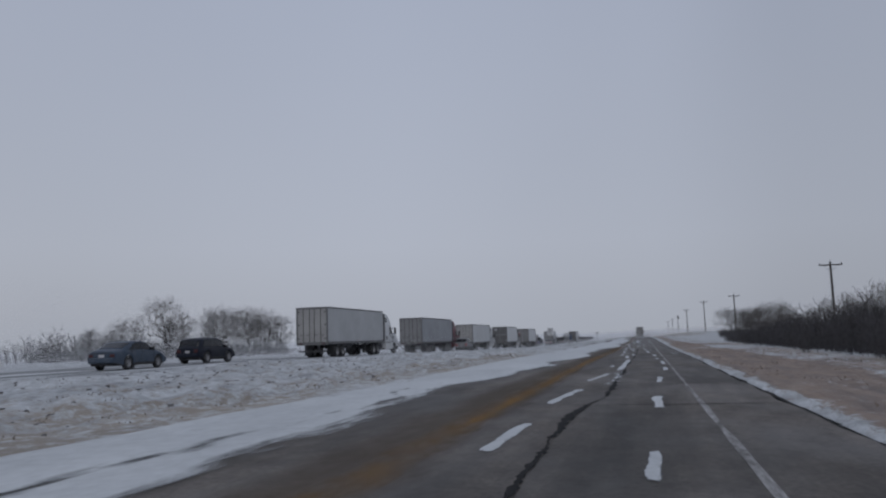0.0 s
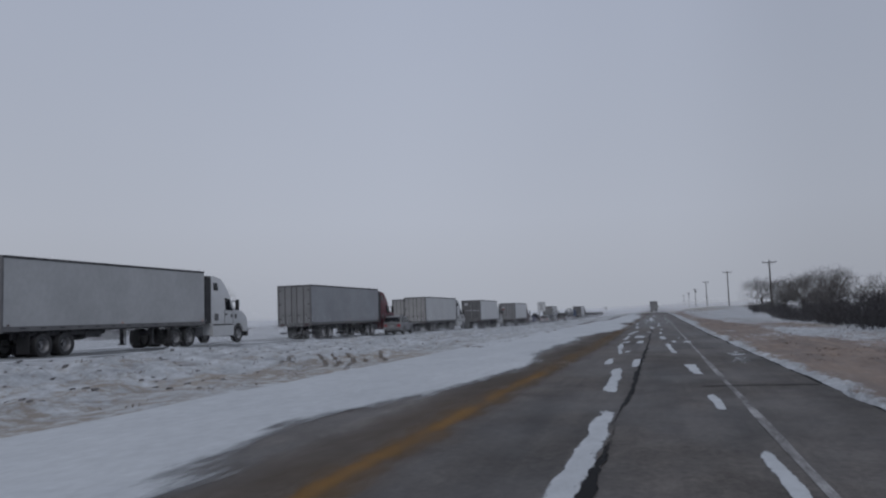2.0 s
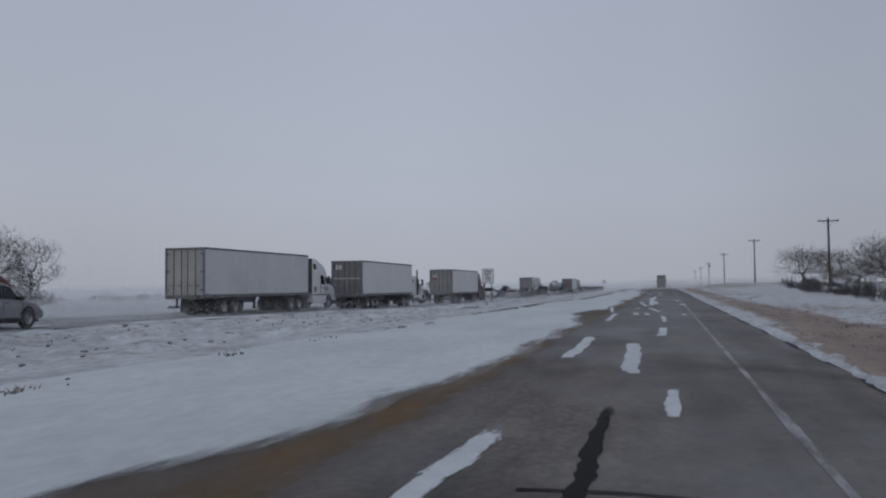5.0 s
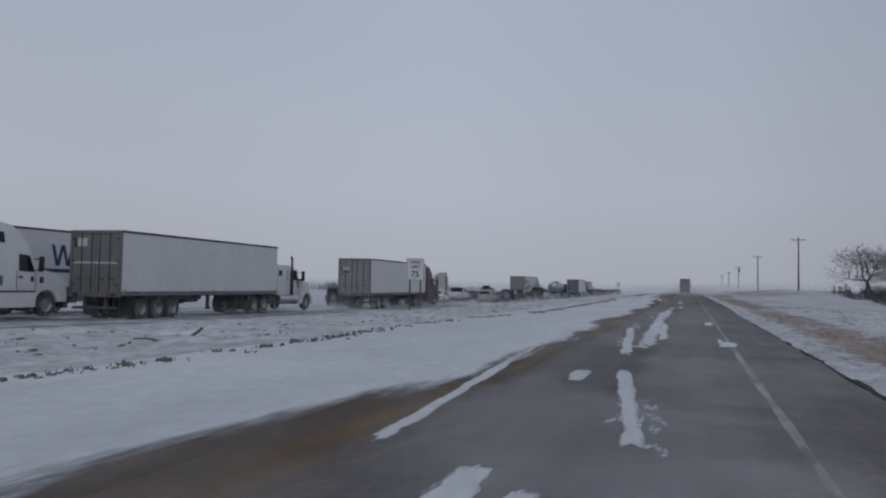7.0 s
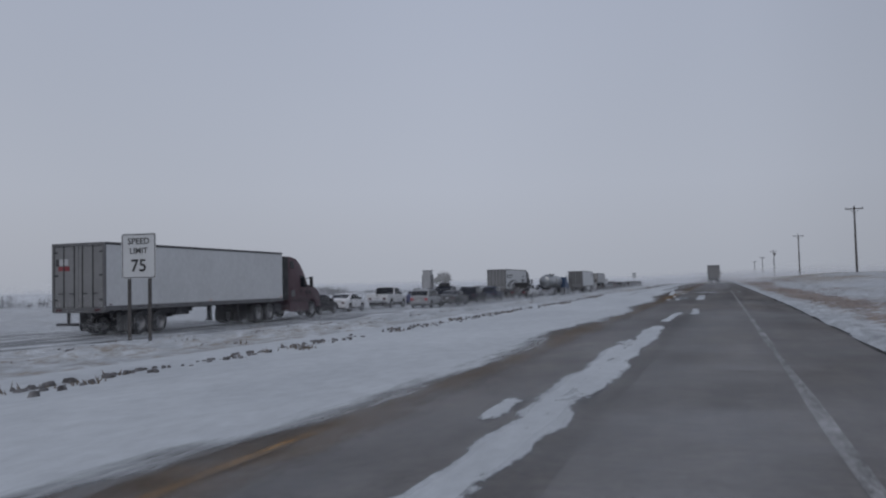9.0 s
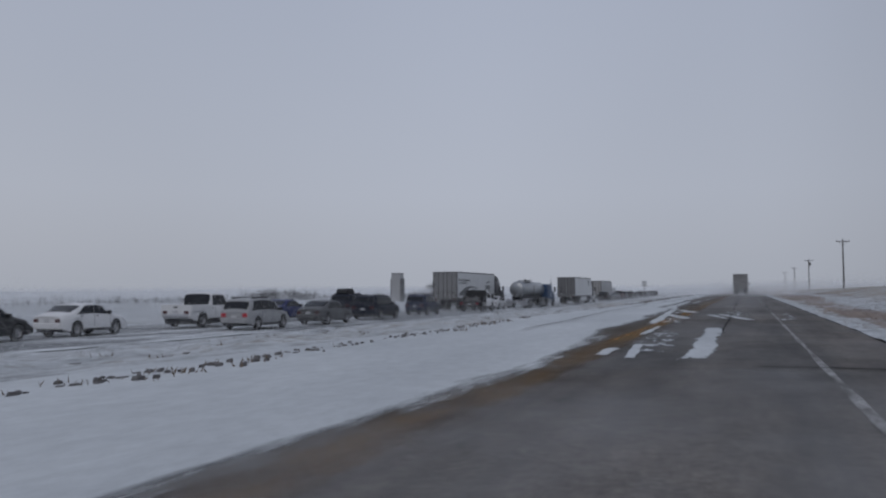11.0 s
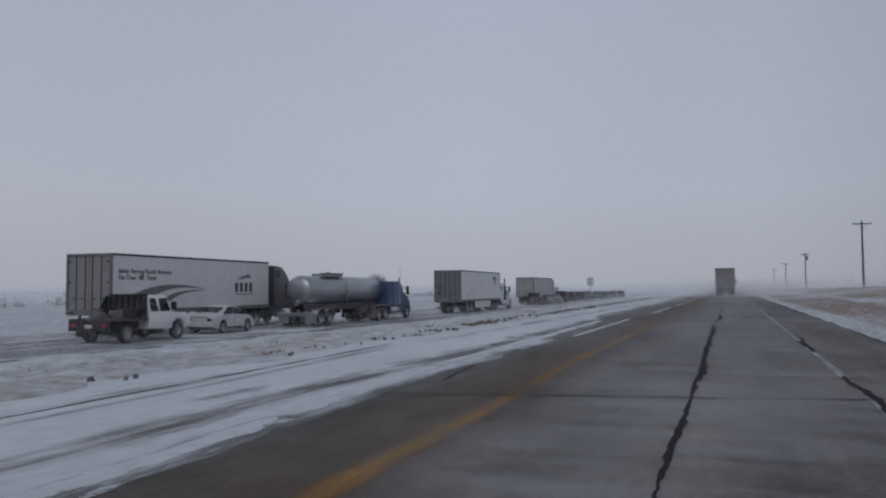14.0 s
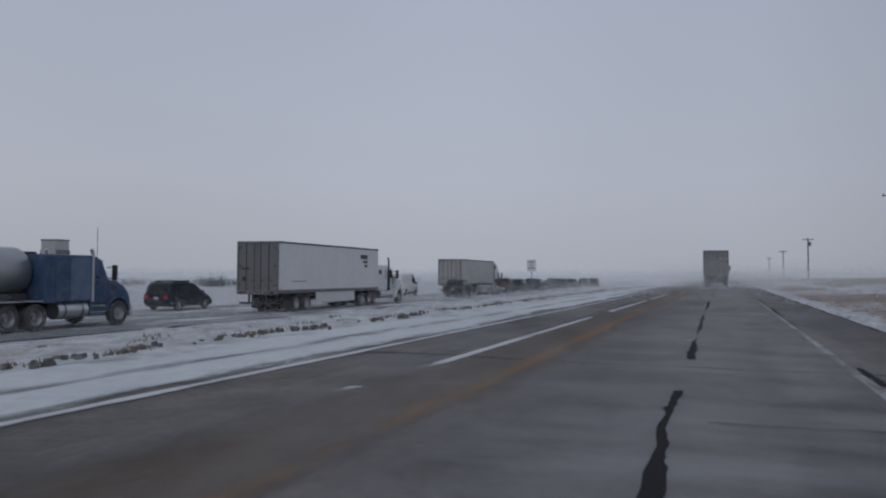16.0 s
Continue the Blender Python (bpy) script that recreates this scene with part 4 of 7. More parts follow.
def tractor(v, L, kind, paint, stack=True, top=4.05, tall=1.0):
    """The towing unit in front of a trailer of length L."""
    b = box(B(), -0.45, 0.45, L - 3.4, L + 4.2, 0.62, 0.9)
    part("chassis", b, M_CHASSIS, v)
    set_wheels(v, DUAL_WHEEL, 0.93, (L - 1.3, L - 0.1) if kind == "mid" else (L - 2.5, L - 1.3), 0.5)
    set_wheels(v, TRUCK_WHEEL, 1.08, (L + {"classic": 4.3, "mid": 4.08}.get(kind, 3.75),), 0.5)
    rear = L - 2.05 if kind == "mid" else L - 3.25
    for s in (-1, 1):
        b = box(B(), s * 1.24 - 0.012, s * 1.24 + 0.012, rear, rear + 0.05, 0.25, 1.0)
        box(b, s * 0.65 - 0.3, s * 0.65 + 0.3, rear, rear + 0.03, 0.2, 0.95)
        part("mud_flap", b, M_BLACK, v)
    if kind == "aero":
        z1 = top - 0.17
        pts = [(L + 0.75, 1.0), (L + 0.75, z1), (L + 1.3, z1), (L + 2.0, z1 - 0.12), (L + 2.5, z1 - 0.48), (L + 2.85, z1 - 0.95), (L + 3.22, 2.02), (L + 4.2, 1.82), (L + 4.72, 1.5), (L + 4.85, 0.95), (L + 4.85, 0.62), (L + 4.32, 0.62)]
        pts += [(L + 3.75 + 0.6 * math.cos(a), 0.52 + 0.6 * math.sin(a)) for a in np.linspace(0.25, math.pi - 0.25, 7)]
        pts += [(L + 3.1, 0.5), (L + 0.9, 0.5), (L + 0.9, 1.0)]
        part("cab", prism(B(), pts, lambda z: 1.22 - 0.14 * max(0.0, z - 1.9) / 2.0, 0.09), paint, v, smooth=True)
        for s in (-1, 1):
            b = box(B(), s * 1.2 - 0.03, s * 1.2 + 0.03, L + 0.2, L + 0.78, 1.15, z1 - 0.05, 0.02)
            part("side_extender", b, M_BLACK, v, "black gap fairing")
            b = panel(B(), [(s * 1.226, L + 2.32, 1.88), (s * 1.226, L + 3.1, 1.84), (s * 1.184, L + 2.84, 2.52), (s * 1.184, L + 2.32, 2.56)])
            part("side_window", b, M_GLASS, v)
            b = panel(B(), [(s * 1.156, L + 1.2, 2.98), (s * 1.156, L + 1.66, 2.98), (s * 1.128, L + 1.6, 3.4), (s * 1.128, L + 1.2, 3.4)], 0.02)
            part("sleeper_window", b, M_GLASS, v)
            b = box(B(), s * 1.235 - 0.03, s * 1.235 + 0.03, L + 0.9, L + 3.15, 0.42, 1.02, 0.02)
            part("side_skirt", b, paint, v)
            b = box(B(), s * 1.25 - 0.02, s * 1.25 + 0.02, L + 0.95, L + 3.1, 1.03, 1.09)
            part("trim_strip", b, M_BLACK, v)
            part("sleeper_vent", box(B(), s * 1.222 - 0.012, s * 1.222 + 0.012, L + 1.15, L + 1.55, 1.3, 1.68, 0.01), M_GALV, v, "grey sleeper vent cover")
            part("door_seam", box(B(), s * 1.224 - 0.006, s * 1.224 + 0.006, L + 2.2, L + 2.22, 1.1, 1.9), M_BLACK, v)
            part("door_seam", box(B(), s * 1.224 - 0.006, s * 1.224 + 0.006, L + 3.14, L + 3.16, 1.1, 1.8), M_BLACK, v)
            part("door_vent", box(B(), s * 1.224 - 0.008, s * 1.224 + 0.008, L + 2.9, L + 3.05, 1.45, 1.66, 0.006), M_BLACK, v)
            part("hood_vent", box(B(), s * 1.21 - 0.02, s * 1.21 + 0.02, L + 3.35, L + 3.55, 1.4, 1.65, 0.01), M_BLACK, v)
            b = box(B(), s * 1.232 - 0.015, s * 1.232 + 0.015, L + 2.3, L + 2.48, 1.6, 1.68)
            part("door_handle", b, M_BLACK, v)
        w0 = panel(B(), [(-1.02, L + 3.2, 2.08), (1.02, L + 3.2, 2.08), (0.95, L + 2.9, 2.85), (-0.95, L + 2.9, 2.85)])
        part("windscreen", w0, M_GLASS, v)
        part("bumper", box(B(), -1.2, 1.2, L + 4.7, L + 4.95, 0.35, 0.85, 0.05), M_BLACK, v)
        mirror_y, mirror_z, mx = L + 3.12, 1.86, 1.5
    elif kind == "mid":
        z1 = 2.8
        pts = [(L + 0.26, 1.0), (L + 0.26, z1), (L + 2.7, z1), (L + 3.0, z1 - 0.06), (L + 3.24, z1 - 0.22), (L + 3.53, 1.86), (L + 3.98, 1.8), (L + 4.4, 1.6), (L + 4.68, 1.32), (L + 4.8, 1.0), (L + 4.84, 0.66), (L + 4.68, 0.66)]
        pts += [(L + 4.08 + 0.6 * math.cos(a), 0.52 + 0.6 * math.sin(a)) for a in np.linspace(0.25, math.pi - 0.25, 7)]
        pts += [(L + 3.45, 0.6), (L + 2.7, 0.6), (L + 2.7, 1.0)]
        part("cab", prism(B(), pts, lambda z: 1.14 - 0.1 * max(0.0, z - 1.9) / 1.2, 0.09), paint, v, smooth=True)
        part("sleeper", box(B(), -1.2, 1.2, L + 0.22, L + 2.6, 1.02, z1 - 0.02, 0.06), paint, v, smooth=True)
        part("roof_vent", box(B(), -0.3, 0.3, L + 0.35, L + 0.75, z1 - 0.03, z1 + 0.09, 0.03), M_BLACK, v)
        pale = car_paint("pale_blue_panel", (0.075, 0.12, 0.2), 0.35)
        for s in (-1, 1):
            part("sleeper_panel", box(B(), s * 1.2 - 0.014, s * 1.2 + 0.014, L + 1.5, L + 2.52, 1.08, z1 - 0.12, 0.01), pale, v, "paler blue sleeper side panel")
            part("toolbox_door", box(B(), s * 1.2 - 0.012, s * 1.2 + 0.012, L + 0.75, L + 1.44, 1.1, z1 - 0.3, 0.01), paint, v)
            part("corner_fairing", box(B(), s * 1.2 - 0.03, s * 1.2 + 0.03, L + 0.2, L + 0.7, 1.0, z1 - 0.05, 0.02), paint, v)
            part("side_window", panel(B(), [(s * 1.135, L + 2.84, 1.92), (s * 1.135, L + 3.44, 1.88), (s * 1.08, L + 3.16, z1 - 0.3), (s * 1.08, L + 2.84, z1 - 0.3)]), M_GLASS, v)
            part("door_seam", box(B(), s * 1.143 - 0.006, s * 1.143 + 0.006, L + 2.74, L + 2.76, 1.0, z1 - 0.2), M_BLACK, v)
            part("door_seam", box(B(), s * 1.143 - 0.006, s * 1.143 + 0.006, L + 3.5, L + 3.52, 1.0, 1.85), M_BLACK, v)
            part("door_handle", box(B(), s * 1.15 - 0.012, s * 1.15 + 0.012, L + 2.84, L + 3.0, 1.7, 1.76), M_BLACK, v)
            part("hood_vent", prism(B(), [(L + 3.68, 1.46), (L + 4.0, 1.42), (L + 3.95, 1.6), (L + 3.7, 1.68)], 0.02), M_BLACK, v, at=Matrix.Translation((s * 1.13, 0, 0)))
            part("fuel_tank", cylinder(B(), (s * 0.88, L + 0.95, 0.7), (s * 0.88, L + 2.42, 0.7), 0.33, seg=20), M_CHROME, v, "grimy round fuel tank", smooth=True)
            for yy in (L + 1.25, L + 2.1):
                part("tank_strap", cylinder(B(), (s * 0.88, yy, 0.7), (s * 0.88, yy + 0.06, 0.7), 0.338, seg=20), M_CHASSIS, v, smooth=True)
            part("step", box(B(), s * 0.98 - 0.16, s * 0.98 + 0.16, L + 2.55, L + 3.42, 0.42, 1.0, 0.03), paint, v)
            for zz in (0.56, 0.8):
                part("tread", box(B(), s * 1.1 - 0.05, s * 1.1 + 0.06, L + 2.6, L + 3.36, zz, zz + 0.03), M_CHROME, v, "bright metal tread")
            fender = B()
            prism(fender, [(L + 4.08 + 0.7 * math.cos(a), 0.52 + 0.68 * math.sin(a)) for a in np.linspace(0.1, math.pi - 0.3, 12)] + [(L + 4.08 + 0.6 * math.cos(a), 0.52 + 0.59 * math.sin(a)) for a in np.linspace(math.pi - 0.3, 0.1, 12)], 0.05)
            bmesh.ops.translate(fender, verts=fender.verts[:], vec=(s * 1.14, 0, 0))
            part("fender", fender, paint, v, smooth=True)
            part("head_light", box(B(), s * 0.92 - 0.2, s * 0.92 + 0.2, L + 4.5, L + 4.77, 1.05, 1.26, 0.04), M_PLATE, v)
            b = cylinder(B(), (s * 1.14, L + 2.66, 1.0), (s * 1.14, L + 2.66, z1 + 0.1), 0.07, seg=14)
            cylinder(b, (s * 1.14, L + 2.66, z1 + 0.08), (s * 1.14, L + 2.58, z1 + 0.24), 0.07, seg=14)
            part("exhaust_pipe", b, M_CHROME, v, "grimy chrome exhaust stack", smooth=True)
        part("aerial", cylinder(B(), (1.05, L + 2.98, z1 - 0.1), (1.05, L + 2.98, z1 + 1.1), 0.011, seg=6), M_CHASSIS, v)
        part("sun_visor", prism(B(), [(L + 2.98, z1 - 0.05), (L + 3.36, z1 - 0.2), (L + 3.36, z1 - 0.28), (L + 3.06, z1 - 0.13)], 1.0), M_CHROME, v)
        part("windscreen", panel(B(), [(-0.98, L + 3.54, 1.92), (0.98, L + 3.54, 1.92), (0.92, L + 3.28, z1 - 0.3), (-0.92, L + 3.28, z1 - 0.3)]), M_GLASS, v)
        part("bumper", box(B(), -1.14, 1.14, L + 4.74, L + 4.96, 0.34, 0.8, 0.05), M_CHROME, v)
        part("grille", box(B(), -0.45, 0.45, L + 4.7, L + 4.86, 0.82, 1.28, 0.03), M_BLACK, v)
        mirror_y, mirror_z, mx = L + 3.5, 1.82, 1.45
    else:
        S = L + 0.55
        def up(z):
            return 1.0 + (z - 1.0) * tall

        pts = [(S + 0.35, 1.0), (S + 0.35, 3.0), (S + 1.55, 3.02), (S + 1.62, 2.86), (S + 2.6, 2.82), (S + 2.9, 2.05), (S + 4.5, 1.9), (S + 4.62, 1.75), (S + 4.62, 0.95), (S + 4.35, 0.95), (S + 4.3, 1.15), (S + 4.0, 1.22), (S + 3.4, 1.22), (S + 3.1, 0.95), (S + 2.8, 0.7), (S + 1.6, 0.7), (S + 1.6, 1.0)]
        pts = [(a, up(z) if z > 1.0 else z) for a, z in pts]
        part("cab", prism(B(), pts, lambda z: 1.0 if z < 2.0 else 1.08, 0.06), paint, v, smooth=True)
        part("sleeper", box(B(), -1.18, 1.18, L + 0.3, S + 1.5, 1.0, up(3.06), 0.08), paint, v, smooth=True)
        part("visor", prism(B(), [(S + 2.45, up(2.84)), (S + 2.92, up(2.72)), (S + 2.92, up(2.64)), (S + 2.5, up(2.76))], 0.95), M_CHROME if stack else M_BLACK, v)
        for s in (-1, 1):
            b = panel(B(), [(s * 1.09, S + 1.8, up(2.05)), (s * 1.09, S + 2.75, up(2.05)), (s * 1.095, S + 2.52, up(2.68)), (s * 1.095, S + 1.8, up(2.68))])
            part("side_window", b, M_GLASS, v)
            part("sleeper_window", box(B(), s * 1.182 - 0.008, s * 1.182 + 0.008, L + 0.42, L + 0.92, up(2.3), up(2.68), 0.008), M_GLASS, v)
            part("door_seam", box(B(), s * 1.083 - 0.006, s * 1.083 + 0.006, S + 1.72, S + 1.74, 0.95, up(2.7)), M_BLACK, v)
            part("door_seam", box(B(), s * 1.083 - 0.006, s * 1.083 + 0.006, S + 2.8, S + 2.82, 0.95, up(2.0)), M_BLACK, v)
            for zz, tall_bar in ((2.45, 0.18), (2.2, 0.12), (1.98, 0.14)):
                part("text_bar", box(B(), s * 1.183 - 0.006, s * 1.183 + 0.006, S + 1.0, S + 1.12, up(zz), up(zz) + tall_bar), M_CHASSIS, v, "dark bar of unreadable writing")
            b = B()
            prism(b, [(S + 3.75 + 0.74 * math.cos(a), 0.5 + 0.74 * math.sin(a)) for a in np.linspace(-0.05, math.pi + 0.05, 12)] + [(S + 3.75 + 0.62 * math.cos(a), 0.5 + 0.62 * math.sin(a)) for a in np.linspace(math.pi + 0.05, -0.05, 12)], 0.24)
            bmesh.ops.translate(b, verts=b.verts[:], vec=(s * 1.02, 0, 0))
            part("fender", b, paint, v, smooth=True)
            part("fuel_tank", cylinder(B(), (s * 0.95, L + 0.6, 0.75), (s * 0.95, S + 2.5, 0.75), 0.32, seg=20), M_CHROME if stack else paint, v, "polished round fuel tank", smooth=True)
            part("step", box(B(), s * 0.95 - 0.2, s * 0.95 + 0.25, S + 2.5, S + 3.05, 0.4, 0.5, 0.02), M_CHROME, v)
            if stack:
                b = cylinder(B(), (s * 1.2, S + 1.62, 2.4), (s * 1.2, S + 1.62, up(3.45)), 0.07, seg=14)
                cylinder(b, (s * 1.2, S + 1.62, up(3.43)), (s * 1.2, S + 1.5, up(3.65)), 0.07, seg=14)
                part("muffler", cylinder(B(), (s * 1.2, S + 1.62, 1.0), (s * 1.2, S + 1.62, 2.5), 0.11, seg=14), M_BLACK, v, smooth=True)
                part("exhaust_pipe", b, M_BLACK, v, "tall dark exhaust stack", smooth=True)
            part("air_cleaner", cylinder(B(), (s * 1.12, S + 2.95, up(1.5)), (s * 1.12, S + 2.95, up(2.15)), 0.17, seg=16), M_CHROME, v, smooth=True)
        part("windscreen", panel(B(), [(-0.98, S + 2.91, up(2.1)), (0.98, S + 2.91, up(2.1)), (0.95, S + 2.67, up(2.7)), (-0.95, S + 2.67, up(2.7))]), M_GLASS, v)
        part("bumper", box(B(), -1.15, 1.15, S + 4.62, S + 4.85, 0.4, 0.85, 0.05), M_CHROME, v)
        part("grille", box(B(), -0.5, 0.5, S + 4.6, S + 4.66, 1.0, 1.75, 0.02), M_CHROME, v)
        mirror_y, mirror_z, mx = S + 2.75, up(1.98), 1.42
    for s in (-1, 1):
        b = box(B(), s * mx - 0.1, s * mx + 0.1, mirror_y - 0.04, mirror_y + 0.08, mirror_z, mirror_z + 0.62, 0.03)
        m = part("mirror", b, M_BLACK, v)
        for dz in (0.06, 0.5):
            b = box(B(), min(s * 1.08, s * mx), max(s * 1.08, s * mx), mirror_y, mirror_y + 0.03, mirror_z + dz, mirror_z + dz + 0.04)
            part("mirror_arm", b, M_BLACK, m)


def rear_gear(v, axles, back=0.0, flap=None):
    """Trailer bogie, rear guard and flaps."""
    flap = flap or M_BLACK
    part("bogie_frame", box(box(B(), -0.55, -0.42, axles[0] - 0.9, axles[-1] + 1.2, 0.75, 1.05), 0.42, 0.55, axles[0] - 0.9, axles[-1] + 1.2, 0.75, 1.05), M_CHASSIS, v)
    set_wheels(v, DUAL_WHEEL, 0.95, axles, 0.5)
    for y in axles:
        part("axle", cylinder(B(), (-0.9, y, 0.5), (0.9, y, 0.5), 0.075, seg=12), M_CHASSIS, v)
    b = box(B(), -1.15, 1.15, back + 0.02, back + 0.12, 0.48, 0.6, 0.015)
    for s in (-1, 1):
        box(b, s * 0.55 - 0.05, s * 0.55 + 0.05, back + 0.03, back + 0.12, 0.55, 1.1)
    part("rear_guard", b, M_CHASSIS, v, "dark steel underride guard")
    for s in (-1, 1):
        part("mud_flap", box(B(), s * 0.95 - 0.3, s * 0.95 + 0.3, axles[0] - 0.78, axles[0] - 0.755, 0.2, 0.98), flap if s > 0 else M_BLACK, v)


def trailer_box(v, L, skin, door, top=4.05, low=1.15, rails=True, rear_mark=None):
    """A dry-van body: walls, roof, rails and a pair of rear doors with their lock rods."""
    part("trailer_body", box(B(), -1.3, 1.3, 0.06, L, low, top, 0.03), skin, v)
    for s in (-1, 1):
        part("roof_rail", box(B(), s * 1.302 - 0.01, s * 1.302 + 0.01, 0.05, L, top - 0.09, top + 0.012), M_CHASSIS, v)
        part("bottom_rail", box(B(), s * 1.304 - 0.014, s * 1.304 + 0.014, 0.05, L, low - 0.07, low + 0.12), M_GALV, v)
    fr = B()
    box(fr, -1.31, -1.2, -0.02, 0.08, low - 0.12, top + 0.01, 0.01)
    box(fr, 1.2, 1.31, -0.02, 0.08, low - 0.12, top + 0.01, 0.01)
    box(fr, -1.2, 1.2, -0.02, 0.08, top - 0.12, top + 0.01, 0.01)
    box(fr, -1.2, 1.2, -0.02, 0.08, low - 0.14, low + 0.1, 0.01)
    part("rear_frame", fr, M_GALV, v, "dull metal rear frame")
    for s in (-1, 1):
        d = part("rear_door", box(B(), min(s * 0.012, s * 1.19), max(s * 0.012, s * 1.19), 0.015, 0.06, low + 0.11, top - 0.13, 0.008), door, v)
        for x in (0.2, 0.72):
            part("lock_rod", cylinder(B(), (s * x, -0.005, low + 0.08), (s * x, -0.005, top - 0.12), 0.022, seg=10), M_CHASSIS, d)
        for xa, xb in ((0.18, 0.45), (0.7, 0.98)):
            b = box(B(), min(s * xa, s * xb), max(s * xa, s * xb), -0.02, 0.0, low + 0.62, low + 0.66)
            part("lock_handle", b, M_CHASSIS, d)
        for z in (low + 0.35, (low + top) / 2, top - 0.4):
            part("hinge", box(B(), s * 1.13 - 0.09, s * 1.13 + 0.09, -0.008, 0.016, z, z + 0.07), M_CHASSIS, d)
        part("tail_light", box(B(), s * 0.95 - 0.13, s * 0.95 + 0.13, -0.04, -0.015, low - 0.08, low + 0.02, 0.01), M_RED, v)
    slot = mesh_of("rail_slot", box(B(), -0.004, 0.004, 0, 0.26, low + 0.02, low + 0.06), M_BLACK)
    for y in np.arange(0.9, L - 0.5, 1.05):
        for s in (-1, 1):
            part("rail_slot", slot, None, v, at=Matrix.Translation((s * 1.3195, y, 0)))
    for s in (-1, 1):
        for y in (0.25, L / 2, L - 0.3):
            part("side_marker", box(B(), s * 1.315 - 0.01, s * 1.315 + 0.01, y, y + 0.1, low + 0.15, low + 0.2), M_AMBER if y > 1 else M_RED, v, "small side marker light")
    beam = mesh_of("floor_beam", box(B(), -1.25, 1.25, 0, 0.07, low - 0.13, low - 0.01), M_CHASSIS)
    for y in np.arange(0.6, L - 0.3, 1.05):
        part("floor_beam", beam, None, v, at=Matrix.Translation((0, y, 0)))
    for s in (-1, 1):
        b = box(B(), s * 0.85 - 0.07, s * 0.85 + 0.07, L - 4.1, L - 3.96, 0.3, low - 0.05)
        box(b, s * 0.85 - 0.14, s * 0.85 + 0.14, L - 4.15, L - 3.9, 0.22, 0.3)
        part("landing_leg", b, M_CHASSIS, v)


def semi(x_right, y, L, kind, paint, skin, door, label, height=3.9, axles=(2.2, 3.45), skirt=None, stack=True, z=None, turn=0.0, size=0.96, tall=0.9, flap=None):
    """An articulated lorry; x_right and y are the rear right corner, L and height the trailer's own."""
    a = radians(turn)
    w = 1.3 * size
    v = thing("semi_truck", x_right - w * math.cos(a), y - w * math.sin(a), far_lane_z(y + L / 2) if z is None else z, label, "truck", "lorries in the jam", turn, size)
    L, top = L / size, height / size
    trailer_box(v, L, skin, door, top)
    rear_gear(v, axles, 0.0, flap)
    for s in (-1, 1):
        part("slider_box", box(B(), s * 0.8 - 0.3, s * 0.8 + 0.3, axles[-1] + 1.3, axles[-1] + 2.3, 0.72, 0.98, 0.03), M_CHASSIS, v)
        part("slider_rail", box(B(), s * 1.0 - 0.06, s * 1.0 + 0.06, axles[0] - 0.9, axles[-1] + 2.6, 0.86, 1.06, 0.01), M_CHASSIS, v)
        part("air_tank", cylinder(B(), (s * 0.55, axles[-1] + 0.75, 0.78), (s * 0.55, axles[-1] + 1.75, 0.78), 0.15, seg=12), M_CHASSIS, v, smooth=True)
        part("drive_fender", box(B(), s * 0.95 - 0.3, s * 0.95 + 0.3, L - 3.15, L - 0.65, 1.06, 1.1, 0.01), M_BLACK, v)
        part("battery_box", box(B(), s * 0.85 - 0.25, s * 0.85 + 0.25, L - 0.6, L + 0.2, 0.45, 0.95, 0.03), M_CHASSIS, v)
    if skirt:
        for s in (-1, 1):
            part("trailer_skirt", box(B(), s * 1.28 - 0.015, s * 1.28 + 0.015, axles[-1] + 1.0, L - 3.9, 0.45, 1.1, 0.01), skirt, v)
    tractor(v, L, kind, paint, stack, top, tall)
    return v


P_WHITE = car_paint("white_cab_paint", (0.62, 0.63, 0.64), 0.3)
P_RED = car_paint("red_cab_paint", (0.105, 0.012, 0.022), 0.2)
P_MAROON = car_paint("maroon_cab_paint", (0.07, 0.03, 0.04), 0.3)
P_GREY = car_paint("grey_cab_paint", (0.10, 0.10, 0.11), 0.3)
P_BLUE = car_paint("blue_cab_paint", (0.024, 0.056, 0.125), 0.3)
T_WHITE = trailer_mat("white_trailer_skin", (0.56, 0.57, 0.58), 0.25)
T_GREY = trailer_mat("dull_silver_trailer_skin", (0.31, 0.325, 0.35), 0.6)
T_PALE = trailer_mat("pale_trailer_skin", (0.46, 0.47, 0.48), 0.4)
T_BRIGHT = trailer_mat("clean_white_trailer_skin", (0.62, 0.63, 0.64), 0.15)
D_PALE = trailer_mat("soiled_door_skin", (0.37, 0.365, 0.36), 0.6)
D_STEEL = trailer_mat("steel_door_skin", (0.24, 0.24, 0.245), 0.6)
D_DARK = trailer_mat("grimy_dark_door_skin", (0.15, 0.15, 0.155), 0.6)

semi(-23.64, 32.57, 13.15, "aero", P_WHITE, T_PALE, D_PALE, "white sleeper semi truck with pale box trailer on packed snow", 3.78, turn=0.5, size=0.955)
semi(-23.79, 58.75, 13.15, "aero", P_RED, T_GREY, D_STEEL, "red sleeper semi truck with dull silver box trailer", 3.77, turn=-0.3, size=0.955)
semi(-25.2, 90.9, 12.68, "aero", P_WHITE, T_WHITE, D_PALE, "white aerodynamic semi truck with plain white box trailer", 3.78, turn=-0.5, size=0.95)
truck_d = semi(-23.21, 109.0, 13.58, "classic", P_WHITE, T_BRIGHT, D_DARK, "white long-nose semi truck with white trailer and grimy rear doors", 3.73, (1.6, 2.75, 3.9), turn=2.0, size=0.96)
